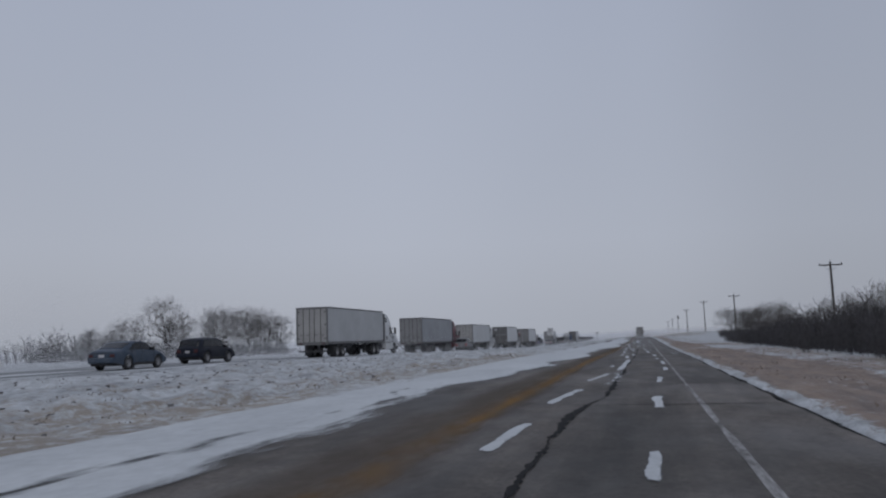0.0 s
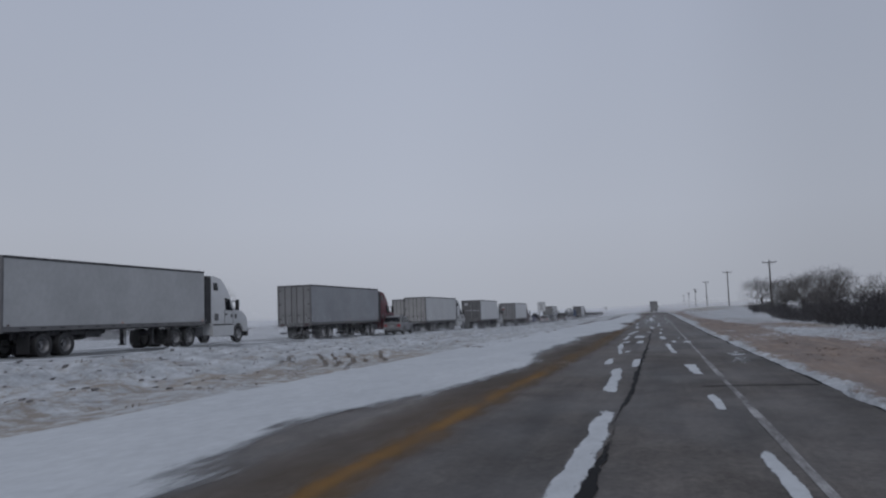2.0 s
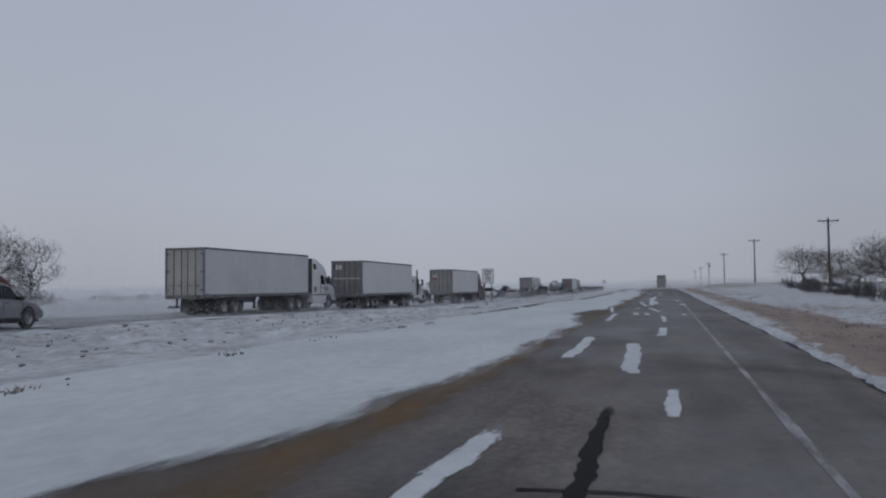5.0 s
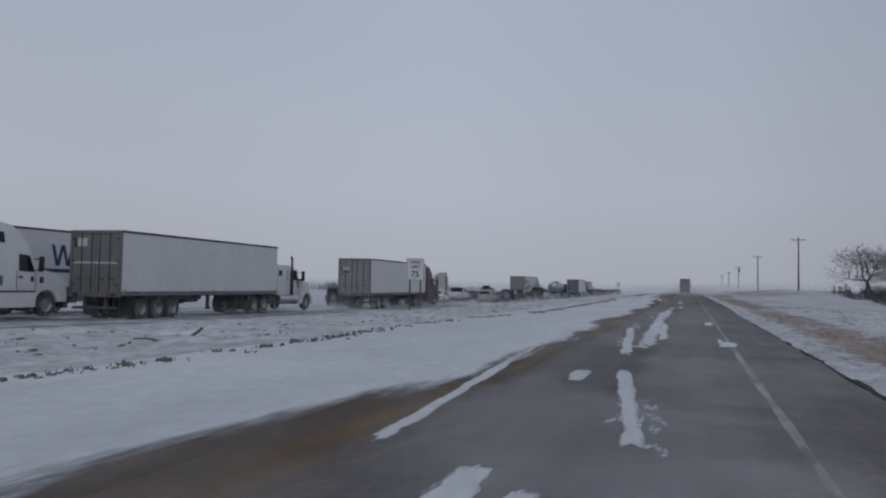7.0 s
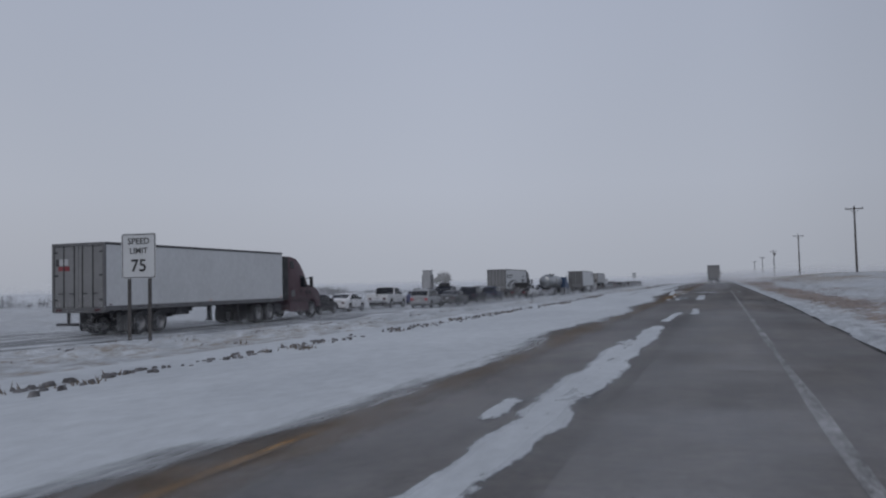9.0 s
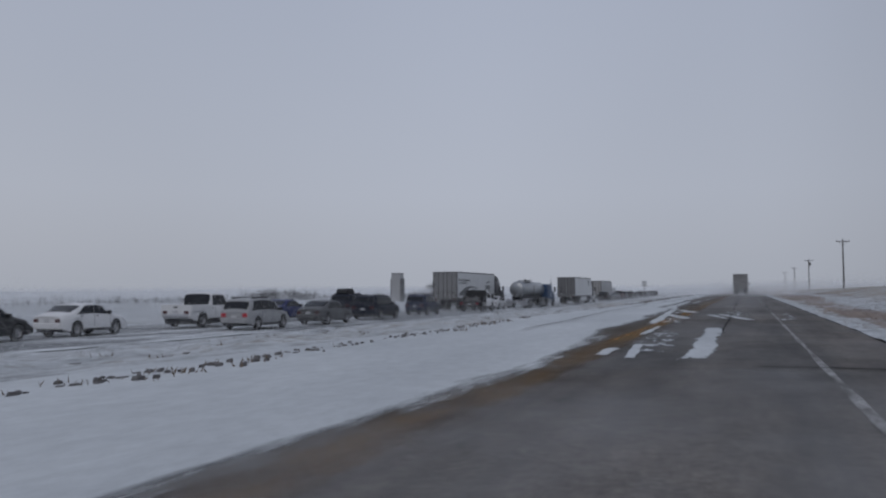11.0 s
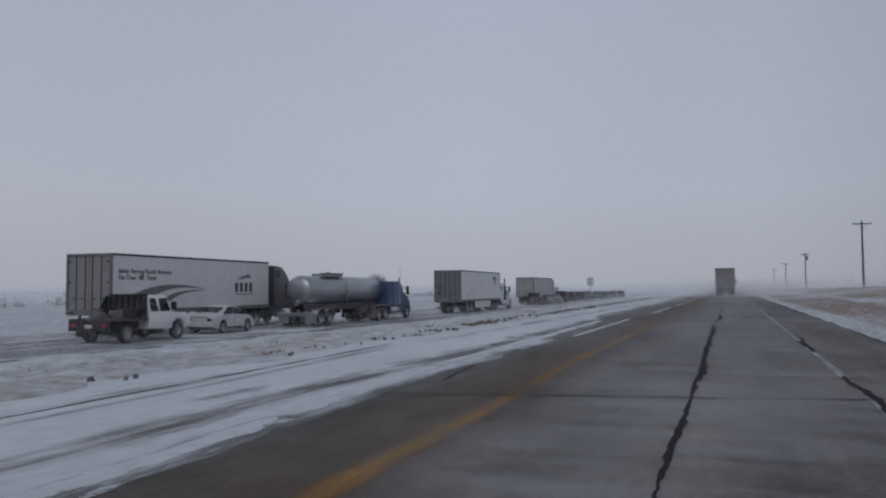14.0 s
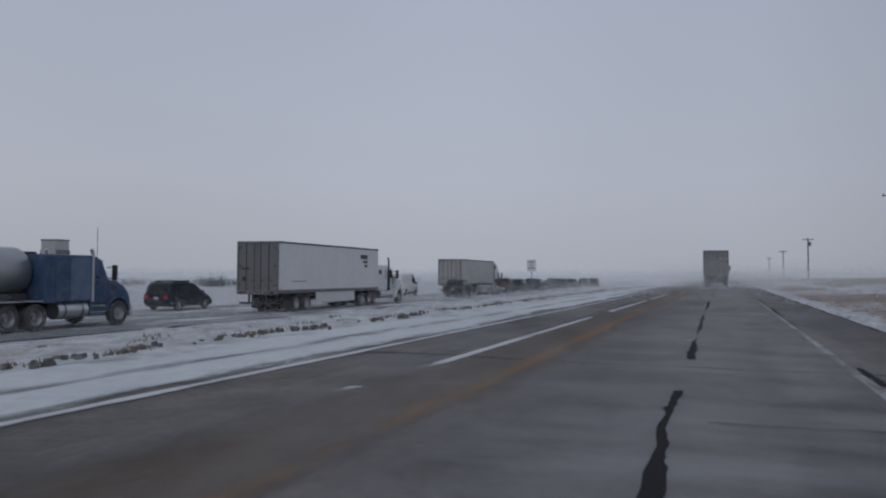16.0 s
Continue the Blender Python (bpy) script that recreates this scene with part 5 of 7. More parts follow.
truck_e = semi(-23.38, 135.7, 13.9, "aero", P_MAROON, T_BRIGHT, D_STEEL, "maroon semi truck with white trailer and steel rear doors", 3.75, turn=1.9, size=0.98, flap=M_GALV)
truck_k = semi(-26.83, 208.9, 13.0, "aero", P_GREY, T_BRIGHT, D_STEEL, "grey semi truck with white trailer carrying a grey swoosh", 3.7, turn=1.8, size=0.95)
truck_m = semi(-22.92, 244.5, 12.8, "classic", P_WHITE, T_BRIGHT, D_DARK, "white long-nose semi truck with white skirted trailer", 3.68, skirt=T_WHITE, turn=1.1, size=0.93)
semi(-26.2, 283.8, 12.5, "aero", P_WHITE, T_PALE, D_PALE, "white semi truck with pale box trailer far up the jam", 3.6, turn=1.1, size=0.93)
truck_w = semi(-28.9, 97.8, 15.2, "aero", P_WHITE, T_BRIGHT, D_PALE, "white semi truck with trailer bearing broad blue marks", 3.85, turn=0.5)
semi(-1.1, 300.0, 13.5, "aero", P_GREY, T_GREY, D_STEEL, "grey box trailer lorry seen from behind on the asphalt", 3.95, z=0.005, size=1.0)

# marks on the trailers, as plain shapes
M_SWOOSH = surface("grey_swoosh_vinyl", (0.13, 0.135, 0.14), 0.5, amount=0.3)
M_NAVY = surface("navy_vinyl", (0.02, 0.035, 0.12), 0.5, amount=0.2)
M_DARKINK = surface("dark_vinyl", (0.03, 0.03, 0.035), 0.5, amount=0.2)
M_DECAL_RED = surface("red_vinyl", (0.25, 0.03, 0.04), 0.5, amount=0.2)


def side_mark(v, name, yz, material, label=""):
    """A flat decal on the right-hand trailer wall from (y, z) corners."""
    b = panel(B(), [(1.3045, y, z) for y, z in yz], 0.004)
    part(name, b, material, v, label)


def swoosh(v, outer, inner, material):
    """A crescent between two arcs that share their tip; each arc is (start, middle, tip) in (y, z)."""
    def arc(a, m, b):
        out = []
        for k in range(17):
            t = k / 16
            out.append(tuple((1 - t) ** 2 * a[q] + 2 * t * (1 - t) * (2 * m[q] - (a[q] + b[q]) / 2) + t * t * b[q] for q in (0, 1)))
        return out

    up, low = arc(*outer), arc(*inner)
    bm = B()
    front, back = [[[bm.verts.new((x, y, z)) for y, z in line] for line in (up, low)] for x in (1.3065, 1.3)]
    for f in (front, back):
        for k in range(16):
            bm.faces.new((f[0][k], f[0][k + 1], f[1][k + 1], f[1][k]))
    for e in (0, 1):
        for k in range(16):
            bm.faces.new((front[e][k], front[e][k + 1], back[e][k + 1], back[e][k]))
    bmesh.ops.recalc_face_normals(bm, faces=bm.faces[:])
    part("swoosh", bm, material, v, "grey painted swoosh")


swoosh(truck_k, ((0.35, 1.55), (3.5, 2.42), (7.3, 2.2)), ((2.1, 1.4), (4.2, 2.22), (7.3, 2.19)), M_SWOOSH)
swoosh(truck_k, ((3.1, 1.4), (4.7, 2.06), (7.2, 2.16)), ((3.9, 1.4), (5.1, 1.96), (7.2, 2.15)), M_SWOOSH)
for k in range(4):
    y = 10.0 + 0.5 * k
    side_mark(truck_k, "logo_bar", [(y, 2.06), (y + 0.3, 2.06), (y + 0.3, 2.6), (y, 2.6)], M_DARKINK, "dark plain logo shape")
side_mark(truck_k, "logo_shape", [(10.2, 2.82), (10.7, 2.79), (11.1, 2.88), (11.7, 2.9), (11.4, 3.12), (10.8, 2.98)], M_SWOOSH, "grey plain logo shape")
side_mark(truck_k, "text_bar", [(10.0, 1.9), (11.9, 1.9), (11.9, 1.96), (10.0, 1.96)], M_SWOOSH, "thin grey bar of unreadable writing")
for k, w in enumerate((1.15, 0.75, 0.5)):
    z = 3.2 - 0.27 * k
    side_mark(truck_m, "text_bar", [(11.9 - w, z), (11.9, z), (11.9, z + (0.3 if k == 0 else 0.17)), (11.9 - w, z + (0.3 if k == 0 else 0.17))], M_DARKINK, "dark bar of unreadable writing")
side_mark(truck_m, "text_bar", [(1.6, 1.72), (3.2, 1.72), (3.2, 1.77), (1.6, 1.77)], M_SWOOSH, "thin grey bar of unreadable writing")
for k in range(4):
    y, lean = 14.05 + 0.33 * k, 0.3 if k % 2 == 0 else -0.3
    side_mark(truck_w, "logo_bar", [(y + max(0, lean), 2.27), (y + 0.2 + max(0, lean), 2.27), (y + 0.2 - min(0, lean), 3.3), (y - min(0, lean), 3.3)], M_NAVY, "slanted navy logo bar")
side_mark(truck_w, "stripe", [(4.5, 1.95), (15.6, 1.95), (15.6, 2.13), (4.5, 2.13)], M_NAVY, "navy stripe")



def door_mark(v, name, x0, x1, z0, z1, material, label):
    b = box(B(), x0, x1, -0.001, 0.0145, z0, z1)
    part(name, b, material, v, label)


door_mark(truck_e, "decal", -1.0, -0.45, 2.72, 2.9, M_DECAL_RED, "dark red door decal")
door_mark(truck_e, "decal", -1.12, -0.98, 2.9, 3.2, M_DARKINK, "dark door decal")
door_mark(truck_e, "decal", -0.95, -0.5, 2.94, 3.2, M_PLATE, "pale door decal")
door_mark(truck_d, "decal", -1.12, -0.98, 3.15, 3.6, M_DARKINK, "dark door decal")
door_mark(truck_d, "decal", -0.95, -0.45, 3.2, 3.55, M_PLATE, "pale scuffed door decal")
door_mark(truck_d, "stripe", -1.15, 1.1, 2.45, 2.53, M_PLATE, "pale reflective stripe")
door_mark(truck_m, "text_bar", -1.05, -0.5, 2.4, 2.5, M_DARKINK, "dark bar of unreadable writing")
door_mark(truck_m, "text_bar", -0.95, -0.75, 1.75, 2.0, M_DARKINK, "dark plain mark")


def tank_truck(x, y):
    """A milk-type tanker with a blue long-nose tractor."""
    z = far_lane_z(y + 6)
    v = thing("tank_truck", x, y, z, "blue semi truck with polished steel tank trailer", "truck", "lorries in the jam", 1.2, 0.94)
    L = 11.05
    prof = [(0.001, 0.25), (0.35, 0.26), (0.72, 0.34), (0.86, 0.48), (0.9, 0.62), (0.9, 3.9), (0.915, 3.92), (0.915, 4.0), (0.9, 4.02), (0.9, 7.0), (0.915, 7.02), (0.915, 7.1), (0.9, 7.12), (0.88, L - 0.35), (0.78, L - 0.15), (0.5, L - 0.05), (0.001, L)]
    b = lathe(B(), prof, seg=36)
    bmesh.ops.rotate(b, verts=b.verts[:], cent=(0, 0, 0), matrix=Matrix.Rotation(radians(90), 3, "Z"))
    bmesh.ops.translate(b, verts=b.verts[:], vec=(0, 0, 2.15))
    m_tank = surface("brushed_tank_steel", (0.36, 0.37, 0.385), 0.34, 0.8, amount=0.55, dirt=(0.2, 0.2, 0.2), scale=0.8, stretch=(1, 0.5, 1.5))
    part("tank", b, m_tank, v, "grimy polished steel tank", smooth=True)
    part("manhole_housing", box(B(), -0.5, 0.5, 2.9, 5.1, 3.0, 3.22, 0.05), m_tank, v)
    part("walkway", box(B(), 0.2, 0.62, 2.7, 5.2, 3.2, 3.25, 0.01), M_GALV, v, "grey walkway grating")
    b = box(B(), 0.55, 0.6, 4.95, 4.99, 1.45, 3.2)
    box(b, 0.93, 0.98, 4.95, 4.99, 1.45, 2.6)
    for zz in np.arange(1.5, 3.1, 0.28):
        box(b, 0.55, 0.98, 4.95, 4.99, zz, zz + 0.03)
    part("ladder", b, M_STEEL, v)
    part("vent", cylinder(B(), (0, 4.2, 3.15), (0, 4.2, 3.34), 0.09, seg=12), M_STEEL, v)
    part("subframe", box(box(B(), -0.55, -0.4, 0.3, L - 0.2, 0.95, 1.35), 0.4, 0.55, 0.3, L - 0.2, 0.95, 1.35), M_CHASSIS, v)
    part("valve", cylinder(B(), (0, 0.05, 1.35), (0, 0.35, 1.45), 0.14, seg=14), M_CHROME, v)
    set_wheels(v, DUAL_WHEEL, 0.95, (0.95, 2.05), 0.5)
    for s in (-1, 1):
        for yy in (0.95, 2.05):
            b = B()
            arc = [(yy + 0.66 * math.cos(a), 0.5 + 0.6 * math.sin(a)) for a in np.linspace(0.15, math.pi - 0.15, 9)]
            arc2 = [(yy + 0.64 * math.cos(a), 0.5 + 0.575 * math.sin(a)) for a in np.linspace(math.pi - 0.15, 0.15, 9)]
            prism(b, arc + arc2, 0.34)
            bmesh.ops.translate(b, verts=b.verts[:], vec=(s * 0.95, 0, 0))
            part("fender", b, M_CHROME, v, "bright metal wheel fender")
        part("mud_flap", box(B(), s * 0.92 - 0.36, s * 0.92 + 0.36, 0.2, 0.23, 0.22, 0.85), M_CHROME, v, "bright metal splash plate")
        part("tail_light", box(B(), s * 0.9 - 0.12, s * 0.9 + 0.12, 0.1, 0.14, 0.9, 1.0), M_RED, v)
        b = box(B(), s * 0.8 - 0.07, s * 0.8 + 0.07, L - 3.2, L - 3.06, 0.3, 1.2)
        part("landing_leg", b, M_CHASSIS, v)
    part("rear_bumper", box(B(), -1.2, 1.2, 0.0, 0.12, 0.62, 0.86, 0.02), M_CHROME, v)
    tractor(v, L - 0.25, "mid", P_BLUE, False)
    for s in (-1, 1):
        part("deck_fender", box(B(), s * 0.95 - 0.32, s * 0.95 + 0.32, L - 2.2, L - 0.1, 1.06, 1.1, 0.015), M_CHROME, v, "grimy metal deck over the drive wheels")
        part("splash_plate", box(B(), s * 0.95 - 0.34, s * 0.95 + 0.34, L - 2.3, L - 2.27, 0.24, 1.05, 0.01), M_CHROME, v, "pale metal splash plate")
        part("hose_tray", box(B(), s * 1.0 - 0.16, s * 1.0 + 0.16, L - 4.6, L - 3.4, 0.62, 0.95, 0.04), M_CHASSIS, v)
    marker = mesh_of("side_marker", box(B(), 0.93, 0.945, 0, 0.18, 1.86, 1.9), M_BLACK)
    for yy in (1.2, 1.5, 4.2, 4.5, 6.4, 8.6, 8.9):
        part("side_marker", marker, None, v, "small dark side marker", at=Matrix.Translation((0, yy, 0)))
    return v


tank_truck(-24.2, 219.87)

# ---- cars ----
# centre line, shoulder line and glass of each kind, as (distance from the tail, height)
CAR_KINDS = {
    "sedan": dict(L=4.65, W=1.8, sill=0.26, wheels=CAR_WHEEL, r=0.33, axles=(1.0, 3.7), lean=1.0, pillars=(2.12,),
                  top=[(0, 0.9), (0.08, 0.98), (0.55, 1.05), (1.3, 1.38), (1.75, 1.45), (2.3, 1.46), (2.75, 1.39), (3.5, 1.04), (3.65, 0.99), (4.25, 0.86), (4.55, 0.72), (4.65, 0.6)],
                  belt=[(0, 0.82), (0.5, 0.94), (2.0, 0.95), (3.4, 0.9), (4.2, 0.77), (4.65, 0.52)], side=(0.98, 1.5, 3.28, 2.72), rear=(0.66, 1.26), front=(3.46, 2.76)),
    "suv": dict(L=4.6, W=1.86, sill=0.32, wheels=SUV_WHEEL, r=0.37, axles=(0.92, 3.6), lean=0.98, pillars=(1.25, 2.2),
                top=[(0, 0.98), (0.05, 1.1), (0.32, 1.58), (0.55, 1.69), (1.4, 1.74), (2.3, 1.72), (2.75, 1.62), (3.5, 1.14), (3.65, 1.09), (4.25, 0.98), (4.5, 0.84), (4.6, 0.7)],
                belt=[(0, 0.96), (1.0, 1.05), (3.3, 1.0), (4.2, 0.88), (4.6, 0.62)], side=(0.4, 0.72, 3.3, 2.72), rear=(0.09, 0.33), front=(3.46, 2.78)),
    "big_suv": dict(L=5.3, W=2.0, sill=0.36, wheels=SUV_WHEEL, r=0.4, axles=(1.15, 4.3), lean=1.0, pillars=(1.5, 2.75),
                    top=[(0, 1.05), (0.05, 1.25), (0.17, 1.68), (0.32, 1.82), (1.0, 1.87), (2.9, 1.87), (3.25, 1.8), (3.9, 1.28), (4.05, 1.22), (4.95, 1.12), (5.22, 1.0), (5.3, 0.8)],
                    belt=[(0, 1.06), (3.8, 1.12), (4.95, 1.0), (5.3, 0.72)], side=(0.36, 0.48, 3.72, 3.2), rear=(0.08, 0.2), front=(3.86, 3.28)),
    "minivan": dict(L=5.0, W=1.94, sill=0.27, wheels=CAR_WHEEL, r=0.34, axles=(1.02, 4.0), lean=1.0, pillars=(1.45, 2.65),
                    top=[(0, 0.92), (0.06, 1.06), (0.3, 1.5), (0.5, 1.63), (1.5, 1.7), (2.5, 1.67), (3.0, 1.56), (4.05, 1.07), (4.2, 1.0), (4.7, 0.84), (4.95, 0.68), (5.0, 0.58)],
                    belt=[(0, 0.92), (1.0, 1.0), (3.6, 0.96), (4.5, 0.8), (5.0, 0.5)], side=(0.42, 0.68, 3.75, 3.0), rear=(0.1, 0.32), front=(3.98, 3.02)),
    "pickup": dict(L=5.6, W=2.0, sill=0.42, wheels=SUV_WHEEL, r=0.41, axles=(1.15, 4.55), lean=1.0, pillars=(3.0,),
                   top=[(0, 0.98), (0.05, 1.0), (1.88, 1.0), (1.92, 1.2), (2.02, 1.74), (2.16, 1.85), (2.8, 1.88), (3.4, 1.84), (4.05, 1.3), (4.2, 1.23), (5.2, 1.13), (5.5, 1.02), (5.6, 0.84)],
                   belt=[(0, 0.95), (1.85, 0.96), (2.1, 1.12), (4.0, 1.12), (5.2, 1.0), (5.6, 0.72)], side=(2.14, 2.22, 3.86, 3.34), rear=(1.89, 2.1), front=(4.0, 3.42)),
    "van": dict(L=5.4, W=2.0, sill=0.34, wheels=CAR_WHEEL, r=0.36, axles=(1.1, 4.35), lean=1.06, pillars=(),
                top=[(0, 2.22), (0.05, 2.3), (0.3, 2.35), (3.4, 2.35), (3.75, 2.26), (4.7, 1.32), (5.1, 1.12), (5.34, 0.9), (5.4, 0.7)],
                belt=[(0, 1.2), (4.5, 1.2), (5.1, 0.95), (5.4, 0.62)], side=(3.15, 3.15, 4.5, 3.8), rear=None, front=(4.66, 3.8)),
}
RING_LOW = ((0.965, 0.0), (0.995, 0.3), (1.0, 0.62), (0.985, 0.9), (0.955, 1.0))
CABIN_W, CABIN_H = (0.945, 0.925, 0.895, 0.85, 0.77, 0.44, 0.0), (0.08, 0.32, 0.58, 0.82, 0.945, 0.992, 1.0)
HOOD_W, HOOD_H = (0.93, 0.87, 0.77, 0.62, 0.45, 0.24, 0.0), (0.32, 0.56, 0.74, 0.86, 0.94, 0.985, 1.0)


def car_form(k):
    """The car's outer surface: half width and height at a distance y from the tail and a place s round the section."""
    L, h, R = k["L"], k["W"] / 2, k["r"] + 0.065
    ys = set(np.round(np.arange(0, L, 0.08), 3)) | {0.025, L - 0.025, L}
    for a in k["axles"]:
        ys |= set(np.round(a + R * np.cos(np.linspace(0, math.pi, 15)), 3))
    ys = np.array(sorted(ys))

    def line(pts):
        soft = [np.interp(ys + d, [p[0] for p in pts], [p[1] for p in pts]) for d in (-0.07, -0.035, 0, 0.035, 0.07)]
        return sum(soft) / 5

    top, belt = line(k["top"]), line(k["belt"])
    top = np.maximum(top, belt + 0.012)
    low = k["sill"] + 0.12 * np.clip((0.5 - ys) / 0.5, 0, 1) + 0.06 * np.clip((ys - L + 0.5) / 0.5, 0, 1)
    for a in k["axles"]:
        low = np.maximum(low, np.where(np.abs(ys - a) < R, k["r"] + np.sqrt(np.clip(R * R - (ys - a) ** 2, 0, None)), 0))
    w = h * (1 - 0.13 * np.abs(2 * ys / L - 1) ** 7)
    c = smooth(0.12, 0.42, top - belt)
    X, Z = [], []
    for u, v in RING_LOW:
        X.append(w * u)
        Z.append(low + (belt - low) * v)
    for a, b, d, e in zip(CABIN_W, CABIN_H, HOOD_W, HOOD_H):
        X.append(w * (c * (a if a > 0.9 else a * k["lean"]) + (1 - c) * d))
        Z.append(belt + (top - belt) * (c * b + (1 - c) * e))
    return ys, np.array(X), np.array(Z)


def car_point(form, y, s):
    ys, X, Z = form
    i = min(int(s), len(X) - 2)
    f = s - i
    x = np.interp(y, ys, X[i]) * (1 - f) + np.interp(y, ys, X[i + 1]) * f
    z = np.interp(y, ys, Z[i]) * (1 - f) + np.interp(y, ys, Z[i + 1]) * f
    return float(x), float(z)


def car_shell(form):
    ys, X, Z = form
    bm = B()
    m = len(X)
    rows = []
    for i, y in enumerate(ys):
        right = [bm.verts.new((X[k, i], y, Z[k, i])) for k in range(m)]
        left = [bm.verts.new((-X[k, i], y, Z[k, i])) for k in range(m - 1)]
        rows.append(right + left[::-1])
    for a, b in zip(rows, rows[1:]):
        for k in range(len(a) - 1):
            bm.faces.new((a[k], a[k + 1], b[k + 1], b[k]))
    bm.faces.new(rows[0][::-1])
    bm.faces.new(rows[-1])
    bmesh.ops.recalc_face_normals(bm, faces=bm.faces[:])
    return bm


def car_patch(form, side, low, high, s_low, s_high, lift=0.006, n=7):
    """A pane or lamp that follows the car's surface: low and high are its (from, to) along the car at its lower and upper edge.
    side 0 spans the whole width, s_low and s_high then being the places of its side edges."""
    bm = B()
    grid = []
    for i in range(n):
        v = i / (n - 1)
        row = []
        for j in range(n if side else 2 * n - 1):
            if side:
                u = j / (n - 1)
                y = (low[0] + (low[1] - low[0]) * u) * (1 - v) + (high[0] + (high[1] - high[0]) * u) * v
                x, z = car_point(form, y, s_low + (s_high - s_low) * v)
                row.append(bm.verts.new((side * (x + lift), y, z + lift * 0.4)))
            else:
                u = j / (n - 1) - 1.0
                y = low + (high - low) * v
                x, z = car_point(form, y, 11.0 - abs(u) * (11.0 - s_low * (1 - v) - s_high * v))
                row.append(bm.verts.new((math.copysign(x, u), y, z + lift * 1.4)))
        grid.append(row)
    faces = [bm.faces.new((a[k], a[k + 1], b[k + 1], b[k])) for a, b in zip(grid, grid[1:]) for k in range(len(a) - 1)]
    r = bmesh.ops.extrude_face_region(bm, geom=faces)
    up = Vector((side * 0.006, 0, 0.003)) if side else Vector((0, 0.006 if low > high else -0.006, 0.004))
    bmesh.ops.translate(bm, verts=[g for g in r["geom"] if isinstance(g, bmesh.types.BMVert)], vec=up)
    bmesh.ops.recalc_face_normals(bm, faces=bm.faces[:])
    return bm


def car(kind, x_right, y, paint, label, name="car", z=None, lit=False, windows=True, rack=False, size=None, length=None, tall=1.0):
    size = size or 0.93
    length = length or size * 0.84
    k = CAR_KINDS[kind]
    L, W, r = k["L"], k["W"], k["r"]
    h = W / 2
    v = thing(name, x_right - h * size, y, far_lane_z(y + L / 2) if z is None else z, label, name.replace("_", " "), "vehicles in the jam", 1.0, (size, length, size * tall))
    form = car_form(k)
    part("body", car_shell(form), paint, v, smooth=True)
    part("underbody", box(B(), -h + 0.16, h - 0.16, 0.2, L - 0.25, 0.22, 0.62), M_CHASSIS, v)

    def wide(yy, s):
        return car_point(form, yy, s)

    b0, t0, b1, t1 = k["side"]
    cuts = k["pillars"]
    for s in (-1, 1):
        edges = [(b0, t0)] + [(p, p) for p in cuts] + [(b1, t1)]
        for q, ((a0, a1), (c0, c1)) in enumerate(zip(edges, edges[1:])):
            g0, g1 = (0.016 if q else 0.0), (0.016 if q < len(edges) - 2 else 0.0)
            part("side_window", car_patch(form, s, (a0 + g0, c0 - g1), (a1 + g0, c1 - g1), 5.1, 8.0), M_GLASS, v)
        xm, zm = wide(b1 - 0.12, 5.2)
        part("mirror", box(B(), min(s * (xm - 0.02), s * (xm + 0.17)), max(s * (xm - 0.02), s * (xm + 0.17)), b1 - 0.2, b1 - 0.08, zm - 0.02, zm + 0.14, 0.035), M_BLACK, v)
        doors = [p for p in (cuts[-1] if cuts else b1 - 1.2, b1 - 0.05, (cuts[0] if len(cuts) > 1 else b0 + 0.25))]
        for yy in doors:
            part("door_seam", car_patch(form, s, (yy - 0.009, yy + 0.009), (yy - 0.009, yy + 0.009), 0.9, 4.6, 0.001, 5), M_BLACK, v)
        for yy in ((cuts[-1] if cuts else b1 - 1.2) + 0.1, (cuts[-1] if cuts else b1 - 1.2) - 0.95):
            xh, zh = wide(yy, 3.2)
            part("door_handle", box(B(), s * xh - 0.02, s * xh + 0.02, yy, yy + 0.18, zh - 0.02, zh + 0.015, 0.006), M_BLACK, v)
        part("sill_trim", car_patch(form, s, (k["axles"][0] + r + 0.1, k["axles"][1] - r - 0.1), (k["axles"][0] + r + 0.1, k["axles"][1] - r - 0.1), 0.0, 0.45, 0.004, 5), M_BLACK, v)
        lamp = M_RED_LIT if lit else M_RED
        xr, zr = wide(0.0, 3.7)
        lamp_z = 0.16 if kind == "sedan" else 0.22
        part("tail_light", box(B(), min(s * xr * 0.62, s * xr * 0.985), max(s * xr * 0.62, s * xr * 0.985), -0.042 if kind == "pickup" else -0.02, 0.2, zr - lamp_z, zr - 0.01, 0.025), lamp, v, "lit red tail light" if lit else "")
        part("head_light", car_patch(form, s, (L - 0.42, L - 0.06), (L - 0.5, L - 0.1), 2.7, 4.3, 0.004, 5), M_PLATE, v)
    if k["rear"] and windows:
        part("rear_window", car_patch(form, 0, k["rear"][0], k["rear"][1], 7.0, 8.7), M_GLASS, v)
    part("windscreen", car_patch(form, 0, k["front"][0], k["front"][1], 6.3, 8.7), M_GLASS, v)
    xr, zr = wide(0.02, 0.0)
    part("rear_bumper", box(B(), -xr * 0.97, xr * 0.97, -0.085, 0.12, zr - 0.02, zr + 0.24, 0.06), M_CHROME if kind == "pickup" else paint, v, smooth=True)
    xf, zf = wide(L - 0.02, 0.0)
    part("front_bumper", box(B(), -xf * 0.97, xf * 0.97, L - 0.14, L + 0.07, zf - 0.02, zf + 0.22, 0.06), paint, v, smooth=True)
    part("number_plate", box(B(), -0.16, 0.16, -0.095 if kind == "pickup" else -0.012, 0.02, zr + 0.27, zr + 0.41), M_PLATE, v, "plain pale number plate")
